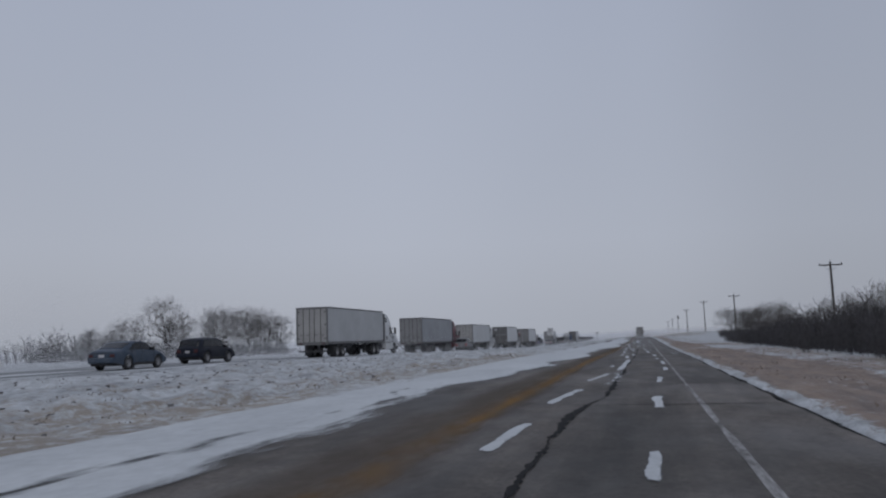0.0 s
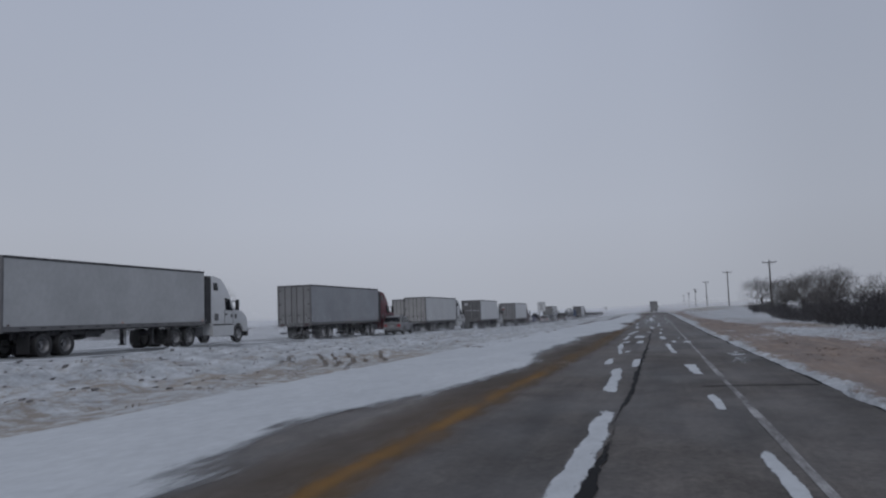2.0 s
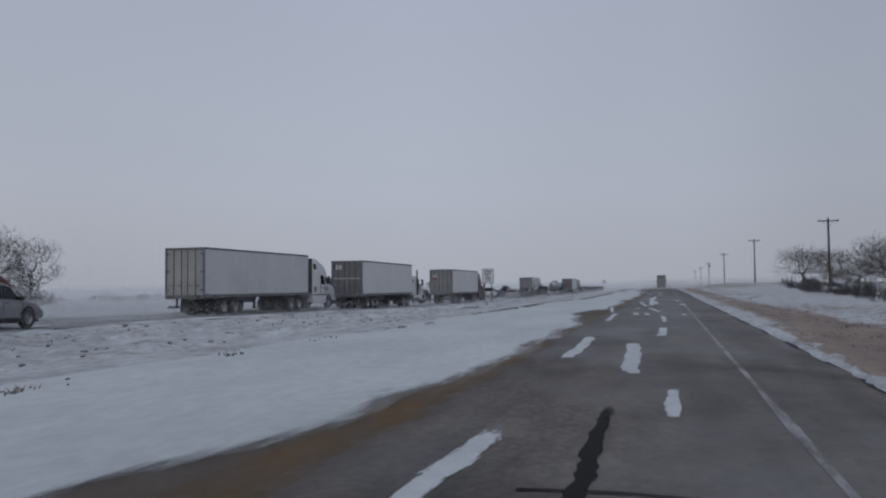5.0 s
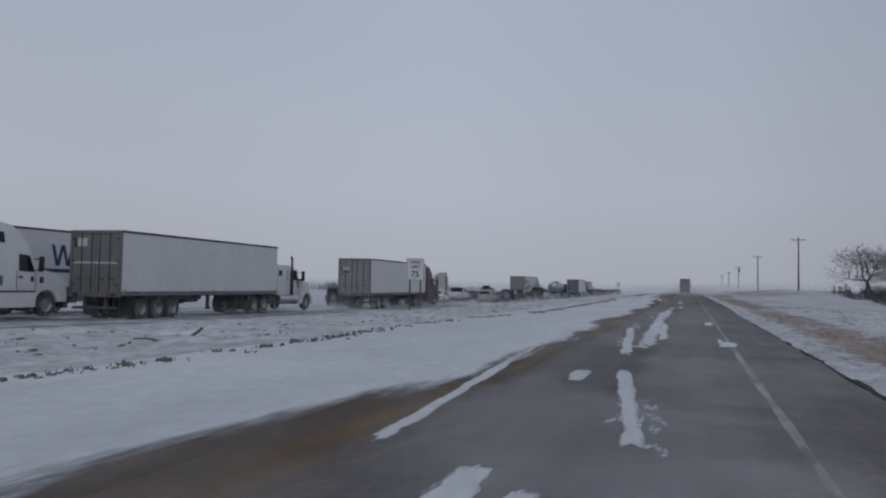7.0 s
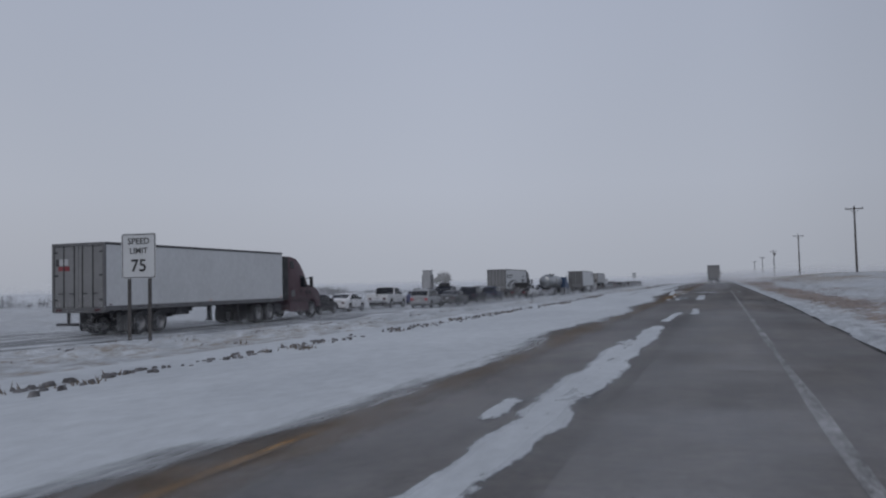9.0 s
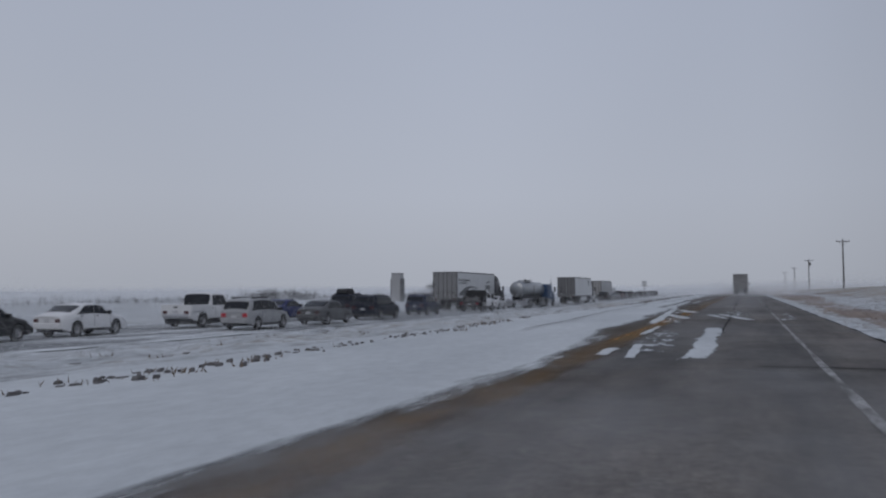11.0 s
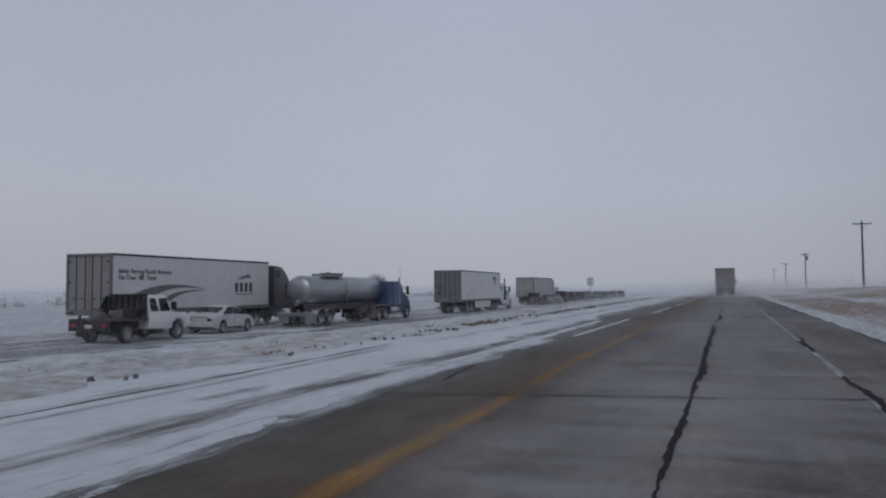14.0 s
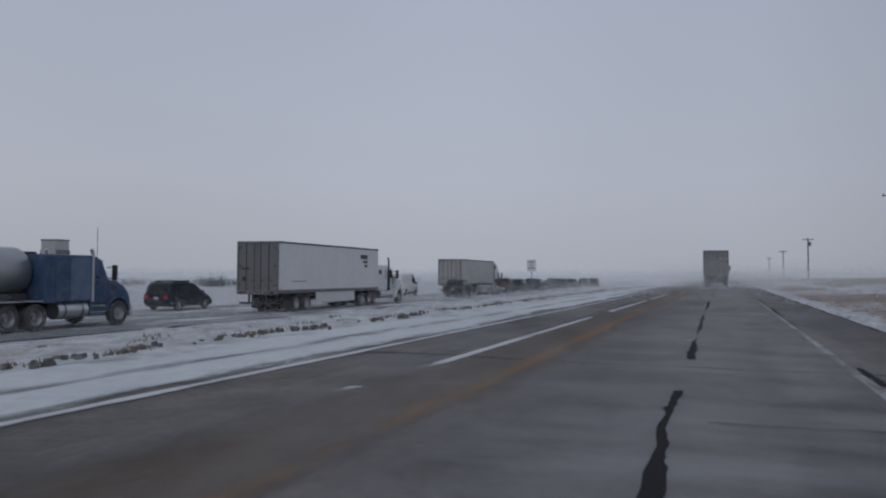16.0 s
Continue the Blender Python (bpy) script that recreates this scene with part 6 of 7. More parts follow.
    set_wheels(v, k["wheels"], h - 0.125, k["axles"], r)
    if kind == "pickup":
        part("bed_floor", box(B(), -h + 0.1, h - 0.1, 0.06, 1.86, 0.99, 1.012), M_BLACK, v)
        for s in (-1, 1):
            part("bed_side", box(B(), min(s * (h - 0.09), s * (h + 0.004)), max(s * (h - 0.09), s * (h + 0.004)), 0.04, 1.9, 0.9, 1.24, 0.02), paint, v)
        part("tailgate", box(B(), -h + 0.05, h - 0.05, -0.03, 0.05, 0.64, 1.235, 0.015), paint, v)
        part("tailgate_panel", box(B(), -h + 0.3, h - 0.3, -0.036, -0.028, 0.74, 0.98, 0.003), paint, v)
        part("tailgate_handle", box(B(), -0.12, 0.12, -0.045, -0.02, 1.08, 1.15), M_BLACK, v)
    if rack:
        ya, yb = t0 + 0.1, t1 - 0.35
        for s in (-1, 1):
            xa, za = wide((ya + yb) / 2, 9.4)
            part("roof_rail", box(B(), s * xa - 0.02, s * xa + 0.02, ya, yb, za - 0.02, za + 0.07, 0.015), M_BLACK, v)
    if kind == "sedan":
        part("boot_seam", box(B(), -h * 0.62, h * 0.62, -0.004, 0.012, 0.845, 0.86), M_BLACK, v)
    return v


C_SLATE = car_paint("slate_blue_paint", (0.04, 0.06, 0.092), 0.25)
C_NIGHT = car_paint("midnight_paint", (0.004, 0.007, 0.018), 0.03)
C_SILVER = car_paint("silver_paint", (0.2, 0.205, 0.215), 0.35)
C_VAN = car_paint("pale_silver_paint", (0.3, 0.305, 0.315), 0.3)
C_WHITE = car_paint("white_paint", (0.68, 0.68, 0.69), 0.25)
C_PEARL = car_paint("soiled_white_paint", (0.46, 0.465, 0.475), 0.5)
C_GREY = car_paint("warm_grey_paint", (0.075, 0.078, 0.082), 0.35)
C_NAVY = car_paint("navy_paint", (0.012, 0.02, 0.048), 0.12)
C_BLUE = car_paint("blue_paint", (0.028, 0.036, 0.115), 0.15)
C_BLACK = car_paint("black_paint", (0.012, 0.012, 0.014), 0.22)
C_DARKRED = car_paint("dark_red_paint", (0.07, 0.015, 0.018), 0.25)

car("sedan", -24.1, 9.2, C_SLATE, "slate blue sedan with a salty film on packed snow", size=0.92, length=0.87)
car("suv", -26.0, 19.15, C_NIGHT, "near-black sport utility car on packed snow", "suv", size=0.88, length=0.95)
car("suv", -21.9, 72.5, C_SILVER, "silver sport utility car with roof rails beside a red lorry", "suv", lit=True, rack=True)
car("suv", -28.7, 142.5, C_BLACK, "black sport utility car beside a maroon lorry", "suv")
car("sedan", -26.0, 157.2, C_BLACK, "black sedan in front of a maroon lorry")
car("sedan", -26.3, 162.3, C_WHITE, "white sedan behind a white pickup")
car("pickup", -26.5, 170.25, C_WHITE, "white pickup truck with black rear window", "pickup_truck", size=0.95, length=0.8)
car("minivan", -22.65, 169.6, C_VAN, "silver minivan with lit tail lights and roof rails", "minivan", lit=True, rack=True, size=0.9, length=0.74)
car("sedan", -22.5, 175.9, C_GREY, "grey sedan filmed with salt", size=0.92, length=0.83)
car("sedan", -26.9, 178.6, C_BLUE, "blue sedan beside a grey sedan")
car("big_suv", -23.2, 184.0, C_NIGHT, "long black sport utility car on packed snow", "suv", rack=True, size=0.96, length=0.757, tall=0.88)
car("big_suv", -27.3, 188.35, C_NIGHT, "black sport utility car carrying a roof box", "suv", rack=True, size=0.94, length=0.72, tall=0.95)
car("suv", -24.1, 194.3, C_NAVY, "navy blue sport utility car on packed snow", "suv", rack=True, size=0.95, length=0.785, tall=0.95)
car("sedan", -23.9, 212.2, C_PEARL, "white sedan beside a trailer with a grey swoosh", size=0.92, length=0.76)
car("minivan", -29.2, 244.0, C_NIGHT, "black minivan with lit tail lights", "minivan", lit=True, rack=True)
car("van", -29.2, 276.0, C_WHITE, "white cargo van far up the jam", "van", windows=False)
for k, (x, y, kind, paint, text) in enumerate([
    (-24.0, 277.5, "suv", C_BLACK, "black sport utility car far up the jam"),
    (-23.2, 284.5, "sedan", C_SILVER, "silver sedan far up the jam"),
    (-23.6, 291.5, "pickup", C_DARKRED, "dark red pickup far up the jam"),
    (-24.0, 300.0, "suv", C_NIGHT, "near-black sport utility car far up the jam"),
    (-23.8, 308.5, "suv", C_BLACK, "black sport utility car far up the jam"),
    (-24.0, 317.0, "sedan", C_GREY, "grey sedan far up the jam"),
    (-23.9, 326.0, "suv", C_BLACK, "black sport utility car far up the jam"),
    (-24.2, 336.0, "minivan", C_NIGHT, "near-black minivan far up the jam"),
    (-24.0, 347.0, "suv", C_GREY, "grey sport utility car far up the jam"),
    (-24.2, 359.0, "suv", C_BLACK, "black sport utility car far up the jam"),
    (-28.2, 310.0, "sedan", C_BLACK, "black sedan far up the jam"),
    (-28.0, 324.0, "suv", C_NIGHT, "near-black sport utility car far up the jam"),
    (-28.2, 340.0, "suv", C_GREY, "grey sport utility car far up the jam"),
]):
    car(kind, x, y, paint, text, {"suv": "suv", "pickup": "pickup_truck", "minivan": "minivan"}.get(kind, "car"))

# roof box on the black car
z0 = far_lane_z(190) + 1.67
ob = thing("roof_box", -28.3, 188.75, z0, "black rounded roof box strapped on a car roof", "roof box", size=(0.95, 0.8, 0.95))
b = B()
prism(b, [(0.0, 0.05), (0.05, 0.28), (0.3, 0.38), (1.1, 0.36), (1.5, 0.2), (1.55, 0.05), (1.4, 0.0), (0.1, 0.0)], 0.48, 0.09)
part("shell", b, M_BLACK, ob, smooth=True)
for yy in (0.35, 1.05):
    part("strap", prism(B(), [(yy, 0.0), (yy, 0.385), (yy + 0.05, 0.385), (yy + 0.05, 0.0)], 0.487), M_CHASSIS, ob)


def work_truck(x_right, y):
    """A white crew cab with a black flat bed and a headache rack."""
    z = far_lane_z(y + 2.5)
    v = thing("flatbed_truck", x_right - 1.0, y, z, "white cab work truck with black flat bed and lit tail light", "work truck", "vehicles in the jam", 1.0, (0.98, 0.92, 0.98))
    part("bed", box(B(), -1.02, 1.02, 0.0, 2.3, 0.86, 0.98, 0.02), M_CHASSIS, v)
    part("tail_board", box(B(), -1.0, 1.0, -0.02, 0.06, 0.5, 0.9, 0.02), M_BLACK, v)
    bar = mesh_of("rack_bar", box(B(), -0.025, 0.025, 2.2, 2.27, 0.98, 1.86), M_BLACK)
    for x in np.linspace(-0.92, 0.92, 7):
        part("rack_bar", bar, None, v, at=Matrix.Translation((x, 0, 0)))
    part("rack_rail", box(B(), -0.98, 0.98, 2.2, 2.27, 1.862, 1.94), M_BLACK, v)
    part("rack_rail", box(B(), -0.98, 0.98, 2.197, 2.199, 1.3, 1.36), M_BLACK, v)
    part("rack_plate", box(B(), -0.93, 0.93, 2.28, 2.31, 1.0, 1.88), M_CHASSIS, v, "dark plate behind the cab")
    for s in (-1, 1):
        part("rack_gusset", prism(B(), [(1.45, 0.99), (2.2, 0.99), (2.2, 1.86), (2.05, 1.86)], 0.02), M_BLACK, v, at=Matrix.Translation((s * 0.98, 0, 0)))
    for s in (-1, 1):
        part("tool_box", box(B(), s * 0.8 - 0.2, s * 0.8 + 0.2, 1.2, 2.15, 0.98, 1.35, 0.03), M_BLACK, v)
        part("tail_light", box(B(), s * 0.75 - 0.11, s * 0.75 + 0.11, -0.05, -0.02, 0.68, 0.8, 0.01), M_RED_LIT, v, "lit red tail light")
        part("mirror", box(B(), s * 1.13 - 0.12, s * 1.13 + 0.12, 3.75, 3.85, 1.25, 1.6, 0.03), M_BLACK, v)
        for a, c in ((2.5, 3.0), (3.1, 3.75)):
            part("side_window", panel(B(), [(s * 0.985, a, 1.22), (s * 0.985, c, 1.22), (s * 0.88, c - 0.12, 1.75), (s * 0.88, a, 1.75)]), M_GLASS, v)
        part("mud_flap", box(B(), s * 0.85 - 0.25, s * 0.85 + 0.25, 0.5, 0.53, 0.25, 0.85), M_BLACK, v)
    part("cabin", prism(B(), [(2.36, 1.12), (2.38, 1.82), (2.5, 1.9), (3.5, 1.88), (3.68, 1.8), (4.1, 1.13)], lambda zz: 0.98 - 0.14 * max(0, zz - 1.12) / 0.75, 0.04), C_WHITE, v, smooth=True)
    pts = [(2.36, 0.5), (2.36, 1.14), (4.1, 1.16), (4.95, 1.12), (5.2, 0.95), (5.25, 0.5)]
    pts += [(4.35 + 0.47 * math.cos(t), 0.4 + 0.47 * math.sin(t)) for t in np.linspace(0.15, math.pi - 0.15, 9)]
    part("body", prism(B(), pts, 1.0, 0.06), C_WHITE, v, smooth=True)
    part("rear_window", panel(B(), [(-0.75, 2.35, 1.25), (0.75, 2.35, 1.25), (0.7, 2.36, 1.75), (-0.7, 2.36, 1.75)]), M_GLASS, v)
    part("windscreen", panel(B(), [(0.85, 4.08, 1.2), (-0.85, 4.08, 1.2), (-0.78, 3.72, 1.78), (0.78, 3.72, 1.78)]), M_GLASS, v)
    part("front_bumper", box(B(), -0.98, 0.98, 5.2, 5.38, 0.45, 0.75, 0.04), M_CHROME, v)
    part("frame", box(B(), -0.45, 0.45, 0.2, 5.0, 0.5, 0.8), M_CHASSIS, v)
    part("number_plate", box(B(), -0.17, 0.17, -0.06, -0.02, 0.62, 0.76), M_PLATE, v, "plain pale number plate")
    set_wheels(v, SUV_WHEEL, 0.86, (1.05, 4.35), 0.38)
    rr = random.Random(5)
    for _ in range(9):
        x, yy = rr.uniform(-0.5, 0.5), rr.uniform(0.3, 1.8)
        part("load_piece", box(B(), x - 0.16, x + 0.16, yy - 0.16, yy + 0.16, 0.98, 0.98 + rr.uniform(0.1, 0.35), 0.03), M_GALV, v, "grey piece of the load on the bed")


work_truck(-23.3, 205.1)


# ---- signs ----
def text_mesh(body, size, depth=0.002):
    cu = bpy.data.curves.new("sign_text", "FONT")
    cu.body, cu.size, cu.align_x, cu.extrude = body, size, "CENTER", depth
    cu.offset = 0.003 * size / 0.2
    tmp = bpy.data.objects.new("sign_text", cu)
    scene.collection.objects.link(tmp)
    dg = bpy.context.evaluated_depsgraph_get()
    me = bpy.data.meshes.new_from_object(tmp.evaluated_get(dg))
    bpy.data.objects.remove(tmp)
    bpy.data.curves.remove(cu)
    me.materials.clear()
    me.materials.append(M_LETTER)
    return me


def rounded(w, h, r, n=5):
    pts = []
    for cx, cz, a0 in ((w - r, h - r, 0), (-w + r, h - r, 90), (-w + r, -h + r, 180), (w - r, -h + r, 270)):
        pts += [(cx + r * math.cos(radians(a0 + 90 * i / n)), cz + r * math.sin(radians(a0 + 90 * i / n))) for i in range(n + 1)]
    return pts


def plate(bm, w, h, r, y, t):
    pts = rounded(w, h, r)
    a = [bm.verts.new((x, y, z)) for x, z in pts]
    c = [bm.verts.new((x, y + t, z)) for x, z in pts]
    bm.faces.new(a), bm.faces.new(c[::-1])
    for i in range(len(pts)):
        j = (i + 1) % len(pts)
        bm.faces.new((a[j], a[i], c[i], c[j]))
    bmesh.ops.recalc_face_normals(bm, faces=bm.faces[:])
    return bm


for word, size, y0, z0 in (("Safely Serving North America", 0.32, 2.35, 2.98), ("For Over", 0.32, 1.05, 2.68), ("Years", 0.32, 2.75, 2.68)):
    part("lettering", text_mesh(word, size), M_SWOOSH, truck_k, "dark grey slogan lettering", at=Matrix(((0, 0, 1, 1.3065), (1, 0, 0, y0), (0, 1, 0, z0), (0, 0, 0, 1))))
part("text_bar", box(B(), 1.301, 1.3065, 1.85, 2.2, 2.68, 2.9), M_SWOOSH, truck_k, "dark grey bar of unreadable writing")

sx, sy = -18.6, 132.05
sz = land(sx, sy)
sg = thing("speed_limit_sign", sx, sy, sz, "white speed limit sign on two dark posts in snow", "road sign", turn=10)
PC = 2.83
b = plate(B(), 0.61, 0.74, 0.08, 0.0, 0.012)
bmesh.ops.translate(b, verts=b.verts[:], vec=(0, 0, PC))
face = part("sign_plate", b, M_SIGN, sg)
b = B()
o, i2 = rounded(0.585, 0.715, 0.06), rounded(0.56, 0.69, 0.045)
oa = [b.verts.new((x, -0.003, z + PC)) for x, z in o]
ia = [b.verts.new((x, -0.003, z + PC)) for x, z in i2]
for q in range(len(o)):
    w2 = (q + 1) % len(o)
    b.faces.new((oa[q], oa[w2], ia[w2], ia[q]))
part("border", b, M_LETTER, face, "thin black border")
for word, size, dz in (("SPEED", 0.285, 0.39), ("LIMIT", 0.27, 0.08), ("75", 0.56, -0.5)):
    part("lettering", text_mesh(word, size), None, face, "black sign lettering", at=Matrix.Translation((0, -0.004, PC + dz)) @ Matrix.Rotation(radians(90), 4, "X"))
for s in (-1, 1):
    b = box(B(), s * 0.36 - 0.05, s * 0.36 + 0.05, 0.014, 0.085, -0.3, PC + 0.5, 0.008)
    part("post", b, M_POST, sg, "dark weathered post")

sx2, sy2 = -17.9, 279.0
sg2 = thing("route_sign", sx2, sy2, land(sx2, sy2), "pale roadside sign on a single post with grey marks", "road sign")
b = box(B(), -0.42, 0.42, 0.0, 0.015, 2.3, 3.35, 0.004)
f2 = part("sign_plate", b, M_SIGN, sg2)
for zz, w2 in ((3.1, 0.26), (2.82, 0.1), (2.55, 0.28)):
    part("text_bar", box(B(), -w2, w2, -0.004, -0.001, zz, zz + 0.1), M_SWOOSH, f2, "grey bar of unreadable writing")
part("post", box(B(), -0.03, 0.03, 0.016, 0.07, -0.3, 3.2), M_GALV, sg2)


# ---- power poles and wires ----
def power_pole(x, y, height, kind="plain"):
    z = land(x, y)
    p = thing("power_pole", x, y, z - 0.05, "weathered wooden power pole with crossarm" + (" and transformer" if kind == "transformer" else ""), "power pole", "power poles along the road")
    part("pole", cylinder(B(), (0, 0, -0.4), (0, 0, height), 0.17, 0.11, 12), M_WOOD, p, smooth=True)
    part("crossarm", box(B(), -1.2, 1.2, -0.17, -0.06, height - 0.42, height - 0.28, 0.01), M_WOOD, p)
    for s in (-1, 1):
        part("brace", cylinder(B(), (s * 0.02, -0.1, height - 1.05), (s * 0.7, -0.1, height - 0.4), 0.02, seg=6), M_GALV, p)
    for x0 in (-1.1, 0.0, 1.1):
        h0 = height - 0.28 if x0 else height
        part("insulator", cylinder(B(), (x0, -0.11 if x0 else 0, h0), (x0, -0.11 if x0 else 0, h0 + 0.2), 0.05, 0.03, 8), M_BLACK, p)
    if kind == "transformer":
        part("transformer", cylinder(B(), (0.42, 0, height - 1.9), (0.42, 0, height - 0.9), 0.26, seg=16), M_GALV, p, "grey transformer drum", smooth=True)
        part("bracket", box(B(), 0.1, 0.25, -0.05, 0.05, height - 1.7, height - 1.1), M_GALV, p)
    return p


POLES = [(19.1, 71.0, 8.6, ""), (18.6, 160.4, 9.2, ""), (18.0, 239.7, 9.7, ""), (16.2, 307.9, 9.5, ""), (17.0, 412.7, 9.4, "transformer"), (17.2, 500.0, 9.4, ""), (17.2, 590.0, 9.4, "")]
for x, y, hgt, kd in POLES:
    power_pole(x, y, hgt, kd)


# ---- bare trees and scrub ----
def tube(bm, a, b, r0, r1, sides):
    d = b - a
    if d.length < 1e-4:
        return
    u = d.normalized()
    p = u.orthogonal().normalized()
    q = u.cross(p)
    ring = [(math.cos(math.tau * k / sides), math.sin(math.tau * k / sides)) for k in range(sides)]
    ra = [bm.verts.new(a + (p * c + q * n) * r0) for c, n in ring]
    rb = [bm.verts.new(b + (p * c + q * n) * r1) for c, n in ring]
    for k in range(sides):
        bm.faces.new((ra[k], ra[(k + 1) % sides], rb[(k + 1) % sides], rb[k]))


def bare_tree(name, label, group, seed, height, width, base, points, girth, lobes=9, stems=1, sprig=0.5, thin=0.009, flat=0.0):
    """Limbs that fork outwards to fill a lobed crown, thickening towards the trunk, with sprigs at their ends."""
    rng = random.Random(seed)
    mid, rz, rx = (base + height) / 2, (height - base) / 2, width / 2
    centres = []
    for k in range(lobes):
        a, e = math.tau * (k + rng.uniform(-0.3, 0.3)) / lobes * 2, rng.uniform(-0.95, 0.95)
        f = rng.uniform(0.5, 0.72)
        centres.append((Vector((math.cos(a) * math.cos(e) * rx * f, math.sin(a) * math.cos(e) * rx * f, mid + math.sin(e) * rz * f - flat * rz * 0.3)), rng.uniform(0.3, 0.46)))
    centres.append((Vector((rng.uniform(-.1, .1) * rx, 0, mid + rz * 0.55)), 0.42))
    pts = []
    for k in range(points):
        c, f = centres[k % len(centres)]
        v = Vector((rng.gauss(0, 1), rng.gauss(0, 1), rng.gauss(0, 1))).normalized() * rng.random() ** 0.45
        pts.append(c + Vector((v.x * rx, v.y * rx, v.z * rz)) * f)
    node, parent, path = [], [], []
    for m in range(stems):
        a = math.tau * m / stems
        root = Vector((math.cos(a), math.sin(a), 0)) * (0.14 * (stems - 1)) + Vector((0, 0, -0.3))
        top = root * (1.0 + 0.25 * height * (stems > 1)) + Vector((rng.uniform(-.25, .25), rng.uniform(-.25, .25), base + 0.35 * (height - base)))
        last = -1
        steps = 7
        for k in range(steps + 1):
            p = root.lerp(top, k / steps) + Vector((rng.uniform(-1, 1), rng.uniform(-1, 1), 0)) * (0.05 + 0.012 * height) * (0 < k)
            node.append(p), parent.append(last), path.append(0.0 if last < 0 else path[last] + (p - node[last]).length)
            last = len(node) - 1
    pts.sort(key=lambda p: (p - Vector((0, 0, base))).length)
    room = len(node) + 6 * len(pts)
    arr, cost = np.full((room, 3), 1e6), np.zeros(room)
    for k, p in enumerate(node):
        arr[k], cost[k] = p, 0.22 * path[k] + (1.2 if p.z < base * 0.6 else 0.0)
    for p in pts:
        n = len(node)
        d = np.sqrt(((arr[:n] - np.array(p)) ** 2).sum(1)) + cost[:n]
        j = int(d.argmin())
        start = node[j]
        gap = (p - start).length
        pieces = min(5, max(1, int(gap / 0.55)))
        for k in range(1, pieces + 1):
            q = start.lerp(p, k / pieces)
            if k < pieces:
                q += Vector((rng.uniform(-1, 1), rng.uniform(-1, 1), rng.uniform(-0.4, 0.9))) * gap * 0.09
            node.append(q), parent.append(j), path.append(path[j] + (q - node[j]).length)
            j = len(node) - 1
            arr[j], cost[j] = q, 0.22 * path[j]
    n = len(node)
    kids = [0] * n
    area = [0.0] * n
    for k in range(n - 1, -1, -1):
        if not kids[k]:
            area[k] = thin ** 2.1
        if parent[k] >= 0:
            kids[parent[k]] += 1
            area[parent[k]] += area[k]
    top_area = max(area)
    power = math.log(girth / thin) / math.log((top_area / thin ** 2.1))
    rad = [thin * (a / thin ** 2.1) ** power for a in area]
    t, w = B(), B()
    for k in range(n):
        j = parent[k]
        if j >= 0:
            big = rad[k] > 3.2 * thin
            tube(t if big else w, node[j], node[k], rad[j] if kids[j] == 1 else min(rad[j], rad[k] * 1.35), rad[k], 6 if rad[k] > 0.07 else (4 if big else 3))
            if not big:
                d = (node[k] - node[j]).normalized()
                for _ in range(2 if kids[k] else 3):
                    o = Vector((rng.uniform(-1, 1), rng.uniform(-1, 1), rng.uniform(-0.5, 0.9))) * 0.85
                    tube(w, node[k], node[k] + (d + o).normalized() * sprig * rng.uniform(0.4, 1.2), thin * 0.8, thin * 0.35, 3)
    v = thing(name, 0, 0, 0, label, "tree", group)
    part("trunk", t, M_BARK, v)
    part("crown", w, M_TWIG, v)
    return v


def scaled(x, y, s, turn, sink=0.0, flat=1.0):
    return pose(x, y, land(x, y) - sink, 0, 0, turn) @ Matrix.Diagonal((s, s, s * flat, 1))


FAR, ROADSIDE = "bare trees beyond the jam", "bare trees beside the road"
tall = bare_tree("tree", "tall bare deciduous tree with dense fine twigs", FAR, 3, 10.8, 10.5, 2.2, 900, 0.26, 11, sprig=0.85, thin=0.0142)
tall.matrix_basis = scaled(-79, 95, 1.0, 0)
wide = bare_tree("tree", "broad bare tree with spreading limbs", FAR, 8, 10.0, 10.0, 1.2, 900, 0.24, 11, 1, sprig=0.85, thin=0.0142)
wide.matrix_basis = scaled(-77, 127, 1.0, 40)
for x, y, s, a, src in ((-80, 101, 0.8, 70, wide), (-76, 106, 0.85, 150, tall), (-78, 112, 1.0, 20, wide), (-75, 117, 0.95, 200, wide), (-78, 122, 0.95, 95, tall), (-82, 89, 0.72, 210, wide), (-76, 132, 0.8, 300, tall), (-80, 83, 0.5, 120, wide), (-79, 77, 0.45, 10, tall), (-100, 391, 0.72, 35, wide), (-101, 395, 0.66, 80, tall), (-102, 387, 0.5, 140, wide)):
    copy_thing(src, scaled(x, y, s, a))

